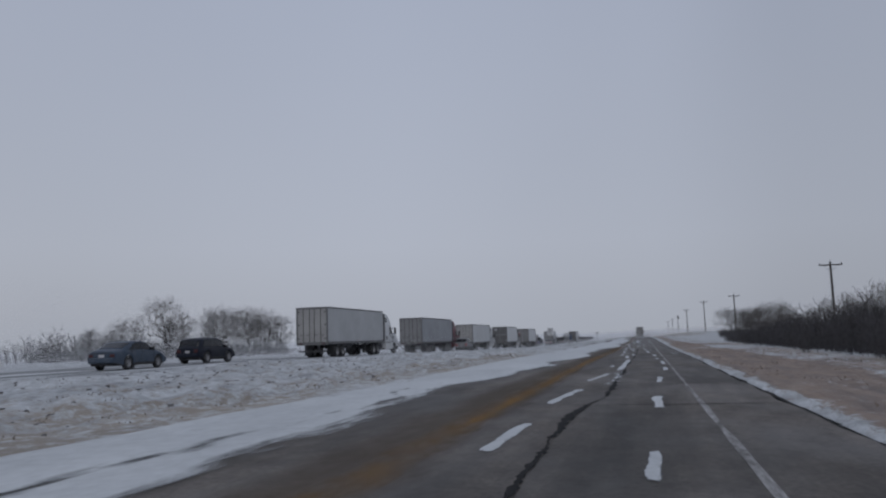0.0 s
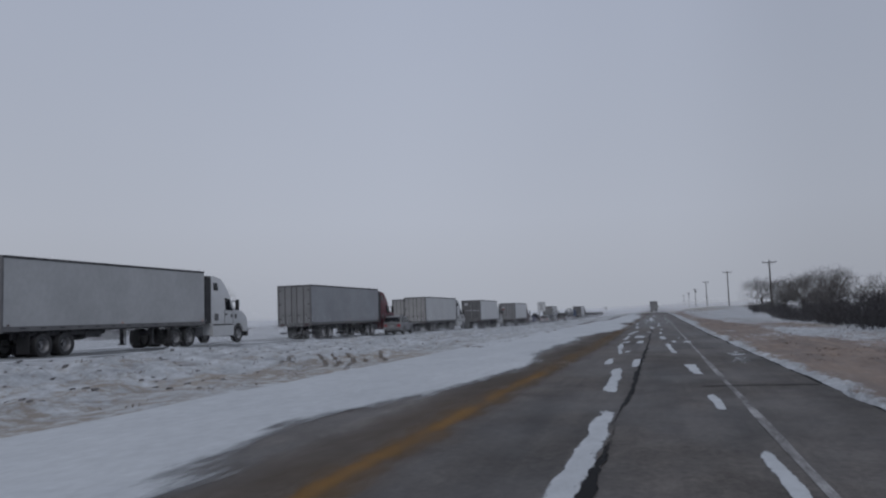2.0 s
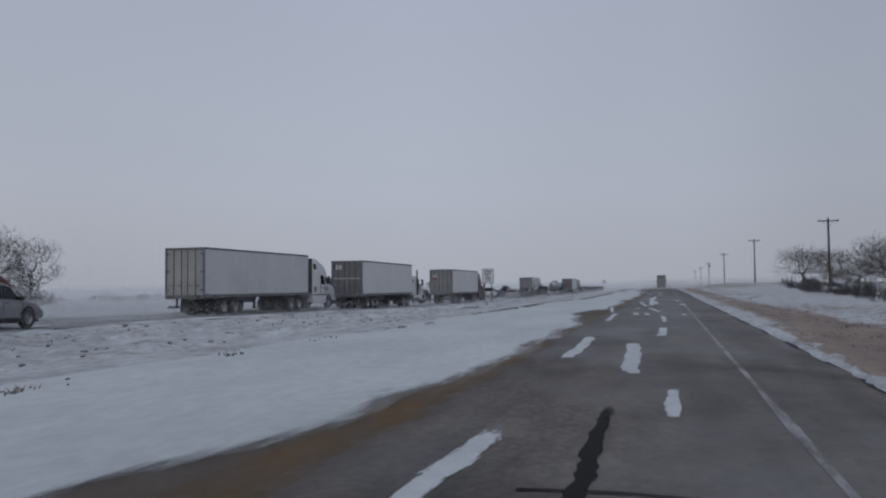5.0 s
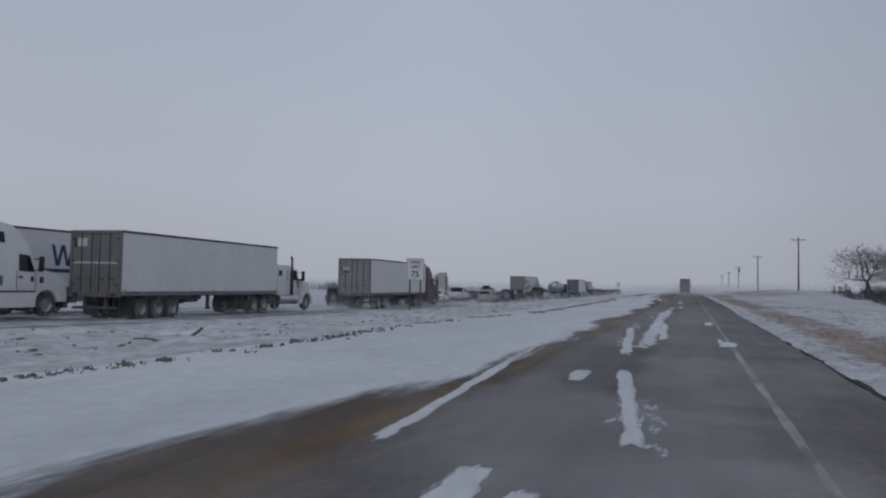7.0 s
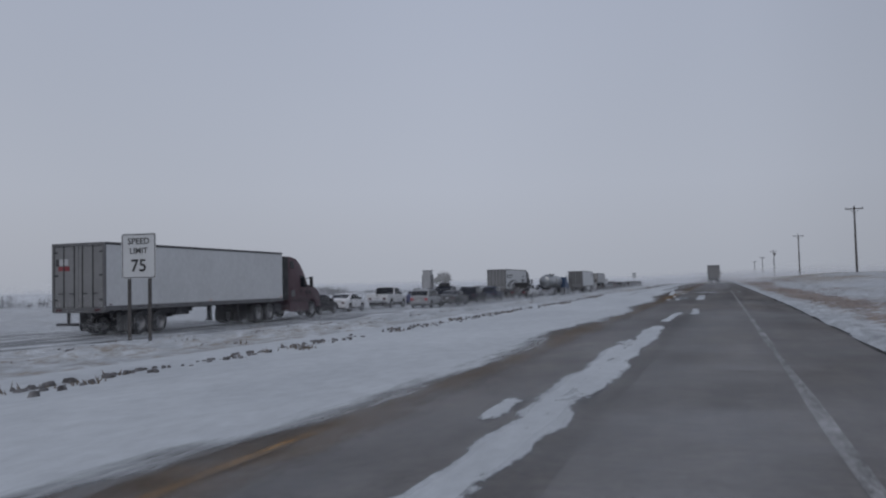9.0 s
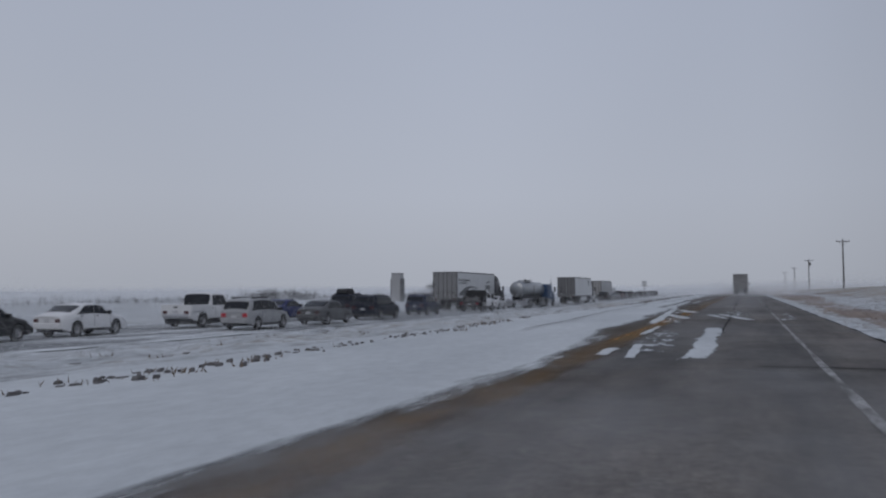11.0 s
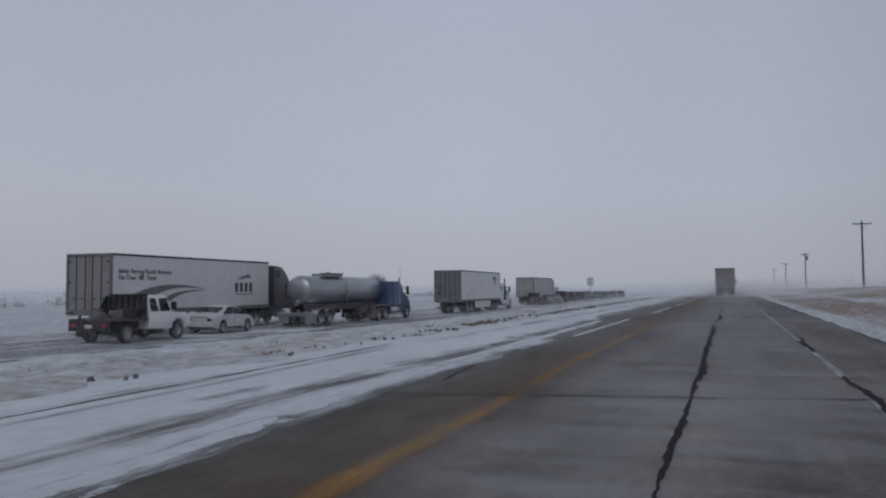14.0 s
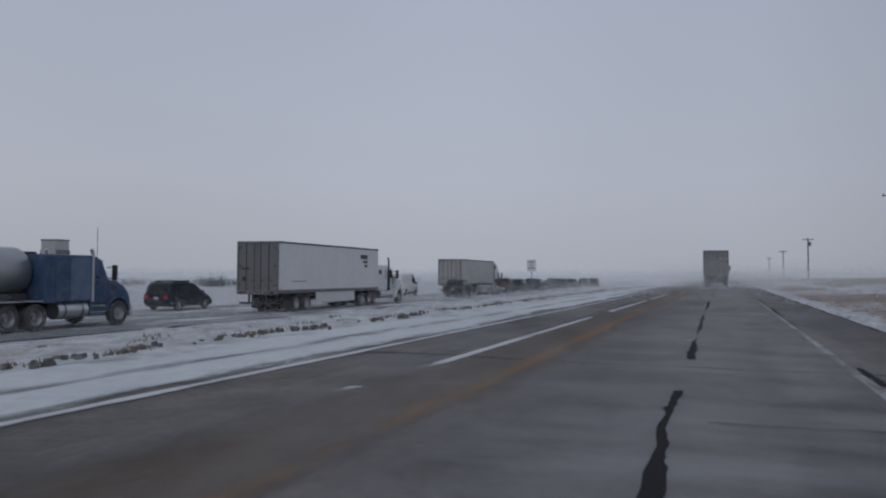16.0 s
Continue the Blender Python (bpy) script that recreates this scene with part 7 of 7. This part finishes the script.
gnarl = bare_tree("tree", "gnarled bare tree with crooked spreading limbs", ROADSIDE, 17, 7.6, 10.0, 0.5, 1500, 0.22, 15, 1, sprig=0.55, thin=0.010)
gnarl.matrix_basis = scaled(21.5, 199, 1.0, 10)
small = bare_tree("tree", "small bare tree with a round twiggy crown", ROADSIDE, 23, 6.0, 6.6, 0.35, 1100, 0.15, 13, 1, sprig=0.5, thin=0.009)
small.matrix_basis = scaled(19.0, 131, 0.95, 60)
for x, y, s, a, src in ((27, 204, 0.95, 130, gnarl), (20.5, 141, 0.85, 200, gnarl), (23.5, 136, 0.95, 15, small), (18.0, 88, 0.72, 80, small), (17.5, 78, 0.62, 140, small), (16.5, 62, 0.8, 60, small), (18.5, 52, 0.95, 250, small), (16.0, 42, 0.72, 310, small), (19.0, 32, 0.85, 190, small),
                        (17.0, 108, 0.6, 30, small), (24.5, 150, 0.75, 100, small), (21.5, 126, 0.9, 300, gnarl), (18.5, 145, 0.9, 330, small), (26, 143, 1.0, 170, small), (14.5, 96, 0.55, 15, small), (21, 72, 0.95, 222, small), (25.0, 194, 0.7, 220, small)):
    copy_thing(src, scaled(x, y, s, a))


def thicket(seed, height, width, stems):
    """Scrub of many leaning stems, each with forked side twigs from the ground up."""
    rng = random.Random(seed)
    t, w = B(), B()
    for i in range(stems):
        a, r = rng.uniform(0, math.tau), width / 2 * rng.random() ** 0.6
        p = Vector((math.cos(a) * r, math.sin(a) * r, -0.15))
        d = Vector((math.cos(a) * r / width * 0.7 + rng.uniform(-.3, .3), math.sin(a) * r / width * 0.7 + rng.uniform(-.3, .3), 1)).normalized()
        l = height * rng.uniform(0.55, 1.0) * (1.0 - 0.35 * (2 * r / width) ** 2)
        rad = 0.02 * rng.uniform(0.8, 1.3)
        for k in range(4):
            q = p + d * (l / 4)
            tube(t if i < 2 else w, p, q, rad, rad * 0.75, 3)
            rad *= 0.75
            p = q
            d = (d + Vector((rng.uniform(-1, 1), rng.uniform(-1, 1), rng.uniform(-.2, .5))) * 0.22).normalized()
            for _ in range(2):
                e = (d * 0.6 + Vector((rng.uniform(-1, 1), rng.uniform(-1, 1), rng.uniform(-.2, .8)))).normalized()
                m = p + e * l * rng.uniform(0.1, 0.2)
                tube(w, p, m, 0.0135, 0.0095, 3)
                for _ in range(2):
                    o = (e + Vector((rng.uniform(-1, 1), rng.uniform(-1, 1), rng.uniform(-.4, .8))) * 0.8).normalized()
                    tube(w, m, m + o * rng.uniform(0.2, 0.5), 0.012, 0.005, 3)
    v = thing("shrub", 0, 0, 0, "dense leafless dark scrub thicket", "shrub", "scrub along the fence line")
    part("trunk", t, M_SCRUB, v)
    part("crown", w, M_SCRUB, v)
    return v


shrubs = [thicket(31, 2.0, 3.2, 36), thicket(32, 2.0, 3.6, 38), thicket(33, 2.0, 3.0, 34)]
rng = random.Random(77)
spots = []
for y in np.arange(-4, 106, 2.2):
    front = float(np.interp(y, (0, 75, 106), (9.6, 9.9, 11.7)))
    low = float(np.interp(y, (40, 75, 106), (1.0, 0.7, 0.42)))
    spots.append((front + rng.uniform(-0.2, 0.6), y + rng.uniform(-0.5, 0.5), low * rng.uniform(0.65, 1.05)))
    spots.append((front + 2.2 + rng.uniform(-0.4, 0.6), y + rng.uniform(-0.8, 0.8), low * rng.uniform(0.95, 1.35)))
for y in np.arange(4, 84, 2.9):
    lift = (1.45 + 0.4 * math.sin(y * 0.21)) * float(np.interp(y, (45, 84), (1.0, 0.6)))
    spots.append((14.6 + rng.uniform(-0.8, 0.8), y + rng.uniform(-1, 1), lift * rng.uniform(0.85, 1.1)))
    spots.append((18.0 + rng.uniform(-1, 1), y + rng.uniform(-1, 1), lift * rng.uniform(1.0, 1.2)))
for y in np.arange(107, 192, 3.2):
    spots.append((float(np.interp(y, (107, 192), (12.6, 18.5))) + rng.uniform(-0.5, 1.5), y, rng.uniform(0.45, 0.8)))
for _ in range(12):
    spots.append((rng.uniform(17, 23.5), rng.uniform(124, 148), rng.uniform(0.7, 1.2)))
for _ in range(12):
    spots.append((rng.uniform(19, 28), rng.uniform(194, 212), rng.uniform(0.5, 0.8)))
for y in np.arange(62, 136, 2.2):
    spots.append((-76 + rng.uniform(-3, 3), y, rng.uniform(1.3, 2.0)))
for _ in range(9):
    spots.append((-75 + rng.uniform(-2, 2), rng.uniform(308, 324), rng.uniform(0.6, 1.15)))
used = set()
for k, (x, y, s) in enumerate(spots):
    i = k % 3
    m = scaled(x, y, s, rng.uniform(0, 360), 0.05, rng.uniform(0.9, 1.1))
    if i not in used:
        used.add(i)
        shrubs[i].matrix_basis = m
    else:
        copy_thing(shrubs[i], m)

# low scrub along the far side of the field, too far off to tell apart
rng = random.Random(55)
far = B()
for _ in range(170):
    x0, y0, hgt = -96 + rng.gauss(0, 3), 150 + 300 * rng.random(), rng.uniform(0.5, 1.9) * rng.choice((0.6, 1.0, 1.0))
    z0 = land(x0, y0)
    for _ in range(9):
        p = Vector((x0 + rng.gauss(0, 0.9), y0 + rng.gauss(0, 1.4), z0 - 0.1))
        q = p + Vector((rng.uniform(-0.4, 0.4), rng.uniform(-0.4, 0.4), hgt * rng.uniform(0.6, 1.0)))
        tube(far, p, q, 0.03, 0.016, 3)
        for _ in range(5):
            m = p.lerp(q, rng.uniform(0.4, 1.0))
            tube(far, m, m + Vector((rng.uniform(-1, 1), rng.uniform(-1, 1), rng.uniform(0, 0.8))) * hgt * 0.35, 0.018, 0.01, 3)
for _ in range(26):
    x0, y0, hgt = -96 + rng.gauss(0, 2), rng.uniform(275, 293), rng.uniform(1.4, 2.6)
    z0 = land(x0, y0)
    for _ in range(10):
        p = Vector((x0 + rng.gauss(0, 0.7), y0 + rng.gauss(0, 0.9), z0 - 0.1))
        q = p + Vector((rng.uniform(-0.5, 0.5), rng.uniform(-0.5, 0.5), hgt * rng.uniform(0.6, 1.0)))
        tube(far, p, q, 0.035, 0.016, 3)
        for _ in range(6):
            m = p.lerp(q, rng.uniform(0.35, 1.0))
            tube(far, m, m + Vector((rng.uniform(-1, 1), rng.uniform(-1, 1), rng.uniform(0, 0.9))) * hgt * 0.3, 0.018, 0.01, 3)
tagged(new("far_scrub", mesh_of("far_scrub", far, M_TWIG)), "faint line of low bare scrub beyond the field", "scrub", kind="stuff")

# fence posts on the rise
for k, (x, y, hh) in enumerate(((21.8, 226, 1.25), (22.8, 227, 1.2), (23.6, 226.4, 1.6), (24.4, 227.5, 1.1), (26.0, 227, 1.0), (27.0, 227.5, 1.0))):
    p = thing("fence_post", x, y, land(x, y) - 0.05, "weathered wooden fence post standing in snow", "fence post", "fence posts on the rise")
    part("post", cylinder(B(), (0, 0, -0.2), (0.03 * (k % 3 - 1), 0, hh), 0.11, 0.09, 10), M_WOOD, p, smooth=True)

# pale steel bin standing in the field
bn = thing("storage_bin", -58.6, 264.6, land(-58.6, 264.6) - 0.05, "tall pale ribbed steel bin standing in the snowy field", "storage bin")
M_BIN = surface("pale_bin_steel", (0.42, 0.42, 0.43), 0.6, 0.1, amount=0.35, stretch=(2, 2, 0.3))
bb = box(B(), -0.82, 0.82, -0.8, 0.8, 0.0, 5.0, 0.05)
part("shell", bb, M_BIN, bn)
bb = B()
for x0 in np.linspace(-0.74, 0.74, 7):
    box(bb, x0 - 0.03, x0 + 0.03, -0.84, -0.8, 0.1, 4.9)
part("rib", bb, M_BIN, bn)
for s in (-1, 1):
    part("leg_housing", box(B(), s * 0.93 - 0.11, s * 0.93 + 0.11, -0.7, 0.7, 0.0, 4.1, 0.02), M_GALV, bn)
part("cap", box(B(), -0.88, 0.88, -0.86, 0.86, 4.96, 5.06, 0.02), M_GALV, bn)

# a bent dead branch lying on the snow
br = thing("fallen_branch", -12.1, 96.2, land(-12.1, 96.2) + 0.05, "thin bent dead branch lying on the snow", "branch")
b = B()
bend = [Vector(p) for p in ((0, 0, 0), (0.4, -0.13, 0.03), (0.8, -0.3, 0.01), (1.2, -0.42, 0.03), (1.42, -0.4, 0.05), (1.4, 0.0, 0.1), (1.35, 0.45, 0.24))]
for k, (p, q) in enumerate(zip(bend, bend[1:])):
    cylinder(b, p, q, 0.016 + 0.003 * k, 0.019 + 0.003 * k, 6)
for k, off in ((1, (-0.25, 0.3, 0.05)), (2, (-0.3, 0.25, 0.03)), (4, (-0.2, 0.2, 0.12))):
    cylinder(b, bend[k], bend[k] + Vector(off), 0.014, 0.007, 6)
part("stem", b, M_BARK, br)

# ---- dry grass standing out of the snow ----
rng = random.Random(9)
verts, faces = [], []


def tuft(x, y, n, hgt, wide):
    z = max(top(x, y), 0.055 if -9.4 < x < -7 else -9) - 0.01
    for _ in range(n):
        a, l = rng.uniform(0, math.tau), rng.uniform(0.4, 1.0) * hgt
        bx, by = x + rng.gauss(0, wide), y + rng.gauss(0, wide * 1.6)
        tx, ty = bx + math.cos(a) * l * rng.uniform(0.2, 0.9), by + math.sin(a) * l * rng.uniform(0.2, 0.9)
        w = 0.012 + 0.01 * rng.random()
        k = len(verts)
        verts.extend([(bx - w, by, z), (bx + w, by, z), (tx, ty, z + l)])
        faces.append((k, k + 1, k + 2))


def row_x(y):
    return float(np.interp(y, (30, 48, 90, 97, 105, 111, 117, 130, 157, 164, 172, 203, 210, 217, 224, 232, 300), (-8.3, -8.1, -8.4, -8.3, -8.65, -8.3, -7.6, -7.6, -8.0, -8.5, -8.7, -8.75, -9.2, -9.05, -9.3, -9.45, -10.0)))


clod_v, clod_f = [], []


def clod(x, y, r, hgt):
    """A flat broken lump of dark turf and ice."""
    z, k = max(top(x, y), 0.055 if x > -9.4 else -9), len(clod_v)
    n = 7
    for i in range(n):
        a = math.tau * i / n
        q = r * rng.uniform(0.7, 1.3)
        clod_v.append((x + math.cos(a) * q * 0.6, y + math.sin(a) * q * 1.5, z - 0.04))
    for i in range(n):
        a = math.tau * i / n
        q = r * rng.uniform(0.4, 0.8)
        clod_v.append((x + math.cos(a) * q * 0.6, y + math.sin(a) * q * 1.5, z + hgt * rng.uniform(0.6, 1.1)))
    clod_v.append((x, y, z + hgt))
    for i in range(n):
        j = (i + 1) % n
        clod_f.append((k + i, k + j, k + n + j, k + n + i))
        clod_f.append((k + n + i, k + n + j, k + 2 * n))


y = 40.0
while y < 300:
    thick = 0.35 if y < 85 else 0.85 if y < 112 else 1.2 if y < 166 else 0.22 if y < 200 else 0.85
    thick *= 0.75 + 0.5 * math.sin(y * 0.83) * math.sin(y * 0.31 + 1.0)
    if rng.random() < thick:
        for _ in range(rng.randint(2, 5)):
            x1, y1 = row_x(y) + rng.gauss(0, 0.15), y + rng.uniform(-0.35, 0.35)
            small_lump = 0.6 if y < 85 or 166 < y < 200 else 1.0
            clod(x1, y1, rng.uniform(0.03, 0.085) * small_lump, rng.uniform(0.015, 0.055) * small_lump)
            if rng.random() < 0.2:
                tuft(x1, y1, rng.randint(6, 14), rng.uniform(0.04, 0.12), 0.1)
    y += rng.uniform(0.2, 0.5)
for _ in range(1500):
    clod(rng.uniform(-19.5, -10.5), -30 + 140 * rng.random() ** 1.4, rng.uniform(0.04, 0.11), rng.uniform(0.012, 0.04))
for _ in range(160):
    clod(rng.uniform(-19, -10.5), rng.uniform(110, 290), rng.uniform(0.04, 0.11), rng.uniform(0.012, 0.035))
me = bpy.data.meshes.new("turf_clods")
me.from_pydata(clod_v, [], clod_f)
me.materials.append(M_CLOD)
tagged(new("turf_clods", me), "dark broken clods of turf along the snow edge", "clods", kind="stuff")
for _ in range(700):
    x, yy = rng.uniform(-19.5, -9.5), rng.uniform(-35, 110)
    if rng.random() < (0.9 if yy < 35 else 0.35):
        tuft(x, yy, rng.randint(5, 12), rng.uniform(0.03, 0.09), 0.16)
for _ in range(420):
    tuft(rng.uniform(-19.5, -9.5), rng.uniform(110, 290), rng.randint(4, 10), rng.uniform(0.05, 0.13), 0.1)
for _ in range(900):
    x, yy = rng.uniform(2.4, 8.5), rng.uniform(-25, 285)
    tuft(x, yy, rng.randint(5, 12), rng.uniform(0.03, 0.08), 0.18)
me = bpy.data.meshes.new("dry_grass")
me.from_pydata(verts, [], faces)
me.materials.append(M_GRASS)
tagged(new("dry_grass", me), "tufts of dry brown grass standing through the snow", "grass", kind="stuff")


# ruts that wheels have cut across the snowy median
def rut(points, half=0.1):
    t = np.linspace(0, 1, len(points))
    fx, fy = np.polyfit(t, [p[0] for p in points], len(points) - 1), np.polyfit(t, [p[1] for p in points], len(points) - 1)
    u = np.linspace(0, 1, 40)
    cx, cy = np.polyval(fx, u), np.polyval(fy, u)
    dx, dy = np.gradient(cx), np.gradient(cy)
    n = np.hypot(dx, dy)
    nx, ny = dy / n, -dx / n
    cols = ((-1.0, 0.0), (-0.4, 0.9), (0.4, 0.9), (1.0, 0.0))
    X = np.stack([cx + q * half * nx for q, _ in cols])
    Y = np.stack([cy + q * half * ny for q, _ in cols])
    Z = np.vectorize(lambda x, y: max(top(x, y), 0.05 if x > -9.3 else -9.0) + 0.02)(X, Y)
    C = np.stack([c * np.clip(np.minimum(u, 1 - u) * 6, 0, 1) for _, c in cols])
    tagged(new("wheel_rut", grid_mesh("wheel_rut", X, Y, Z, M_RUT, {"cover": C})), "brown wheel rut curving through the snowy median", "wheel rut", kind="structure")


for k in range(3):
    d = 0.42 * k
    rut([(-13.4 + d, 36.0), (-11.9 + d, 33.6 + 0.3 * k), (-10.5 + d, 30.9), (-9.6 + d, 28.8 - 0.4 * k)])
rut([(-11.6, 36.6), (-10.4, 33.8), (-9.3, 31.2)])
rut([(-10.9, 36.6), (-9.9, 34.2), (-9.0, 32.0)])
rut([(-11.6, 30.2), (-12.4, 32.4), (-13.9, 35.6)])

# ---- snow haze of a ground blizzard, built from oversized flakes, thickest near the ground and in the distance ----
def flakes(name, x0, x1, y0, y1, runs, per_m2, rise, size, seed, label, top=3.0):
    """Oversized flakes standing in for haze over a strip of land, thinning out upwards; the strip repeats along the
    road in runs.
    """
    rng = np.random.default_rng(seed)
    step = (y1 - y0) / runs
    n = int((x1 - x0) * step * per_m2)
    x, y = rng.uniform(x0, x1, n), rng.uniform(-step / 2, step / 2, n)
    z = rng.exponential(rise, n)
    z = np.where(z > top, z % top, z)
    mid = (y0 + y1) / 2
    c = np.stack([x, y, base_z(x, np.full(n, mid)) - base_z(np.array(x0), np.array(mid)) + z], -1)
    a = rng.normal(size=(n, 3))
    a /= np.linalg.norm(a, axis=1, keepdims=True)
    b = np.cross(a, rng.normal(size=(n, 3)))
    b /= np.linalg.norm(b, axis=1, keepdims=True)
    s = (size * rng.uniform(0.7, 1.3, n))[:, None]
    v = np.stack([c + a * s * 0.6, c - a * s * 0.3 + b * s * 0.5, c - a * s * 0.3 - b * s * 0.5], 1).reshape(-1, 3)
    me = bpy.data.meshes.new(name)
    me.vertices.add(3 * n)
    me.vertices.foreach_set("co", v.reshape(-1).astype(np.float32))
    me.loops.add(3 * n)
    me.loops.foreach_set("vertex_index", np.arange(3 * n, dtype=np.int32))
    me.polygons.add(n)
    me.polygons.foreach_set("loop_start", np.arange(0, 3 * n, 3, dtype=np.int32))
    me.update(calc_edges=False)
    me.materials.append(M_FLAKE)
    for k in range(runs):
        yc = y0 + step * (k + 0.5)
        ob = new(name, me)
        ob.location = (0, yc, land(x0, yc))
        tagged(ob, label, "snow", kind="stuff")


M_FLAKE = bpy.data.materials.new("snowflake")
M_FLAKE.use_nodes = True
nt = M_FLAKE.node_tree
nt.nodes.clear()
f_out = nt.nodes.new("ShaderNodeOutputMaterial")
f_mix = nt.nodes.new("ShaderNodeMixShader")
f_dif = nt.nodes.new("ShaderNodeBsdfDiffuse")
f_tra = nt.nodes.new("ShaderNodeBsdfTranslucent")
f_dif.inputs["Color"].default_value = (0.94, 0.95, 0.97, 1)
f_tra.inputs["Color"].default_value = (0.94, 0.95, 0.97, 1)
f_mix.inputs["Fac"].default_value = 0.5
nt.links.new(f_dif.outputs[0], f_mix.inputs[1])
nt.links.new(f_tra.outputs[0], f_mix.inputs[2])
nt.links.new(f_mix.outputs[0], f_out.inputs["Surface"])

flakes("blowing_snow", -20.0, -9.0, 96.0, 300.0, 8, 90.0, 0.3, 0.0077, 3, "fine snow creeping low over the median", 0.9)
flakes("blowing_snow", 4.0, 12.0, 60.0, 242.0, 7, 55.0, 0.5, 0.0085, 2, "fine snow drifting over the roadside verge", 1.5)
flakes("blowing_snow", 12.0, 40.0, 60.0, 242.0, 7, 22.0, 0.5, 0.0135, 8, "fine snow drifting over the rise beside the road", 1.5)
flakes("blowing_snow", -34.0, -20.0, 40.0, 290.0, 8, 195.0, 0.5, 0.0134, 5, "fine blowing snow streaming between the stopped vehicles", 1.6)
flakes("blowing_snow", -34.0, -20.0, 290.0, 420.0, 3, 110.0, 0.6, 0.02, 6, "blowing snow hiding the far end of the jam", 1.8)
flakes("blowing_snow", -88.0, -36.0, 10.0, 420.0, 8, 13.0, 1.0, 0.04, 7, "blowing snow hanging over the field beside the jam")
flakes("blowing_snow", -72.0, -58.0, 40.0, 140.0, 2, 60.0, 4.5, 0.05, 9, "blowing snow hanging in front of bare trees", 9.0)
flakes("blowing_snow", -19.0, 36.0, 242.0, 275.0, 1, 55.0, 0.8, 0.018, 14, "blowing snow drifting low across the road")
flakes("blowing_snow", -19.0, 36.0, 275.0, 425.0, 3, 20.0, 1.2, 0.044, 15, "blowing snow drifting across the road ahead")
flakes("blowing_snow", -9.0, 7.0, 286.0, 318.0, 1, 110.0, 0.8, 0.03, 17, "plume of snow whirled up behind a lorry")
flakes("blowing_snow", -420.0, -92.0, -20.0, 420.0, 8, 1.6, 1.2, 0.184, 19, "blowing snow over the far field")
flakes("blowing_snow", -380.0, 260.0, 425.0, 800.0, 4, 0.9, 1.6, 0.3, 21, "blowing snow hiding the far end of the plain", 4.0)
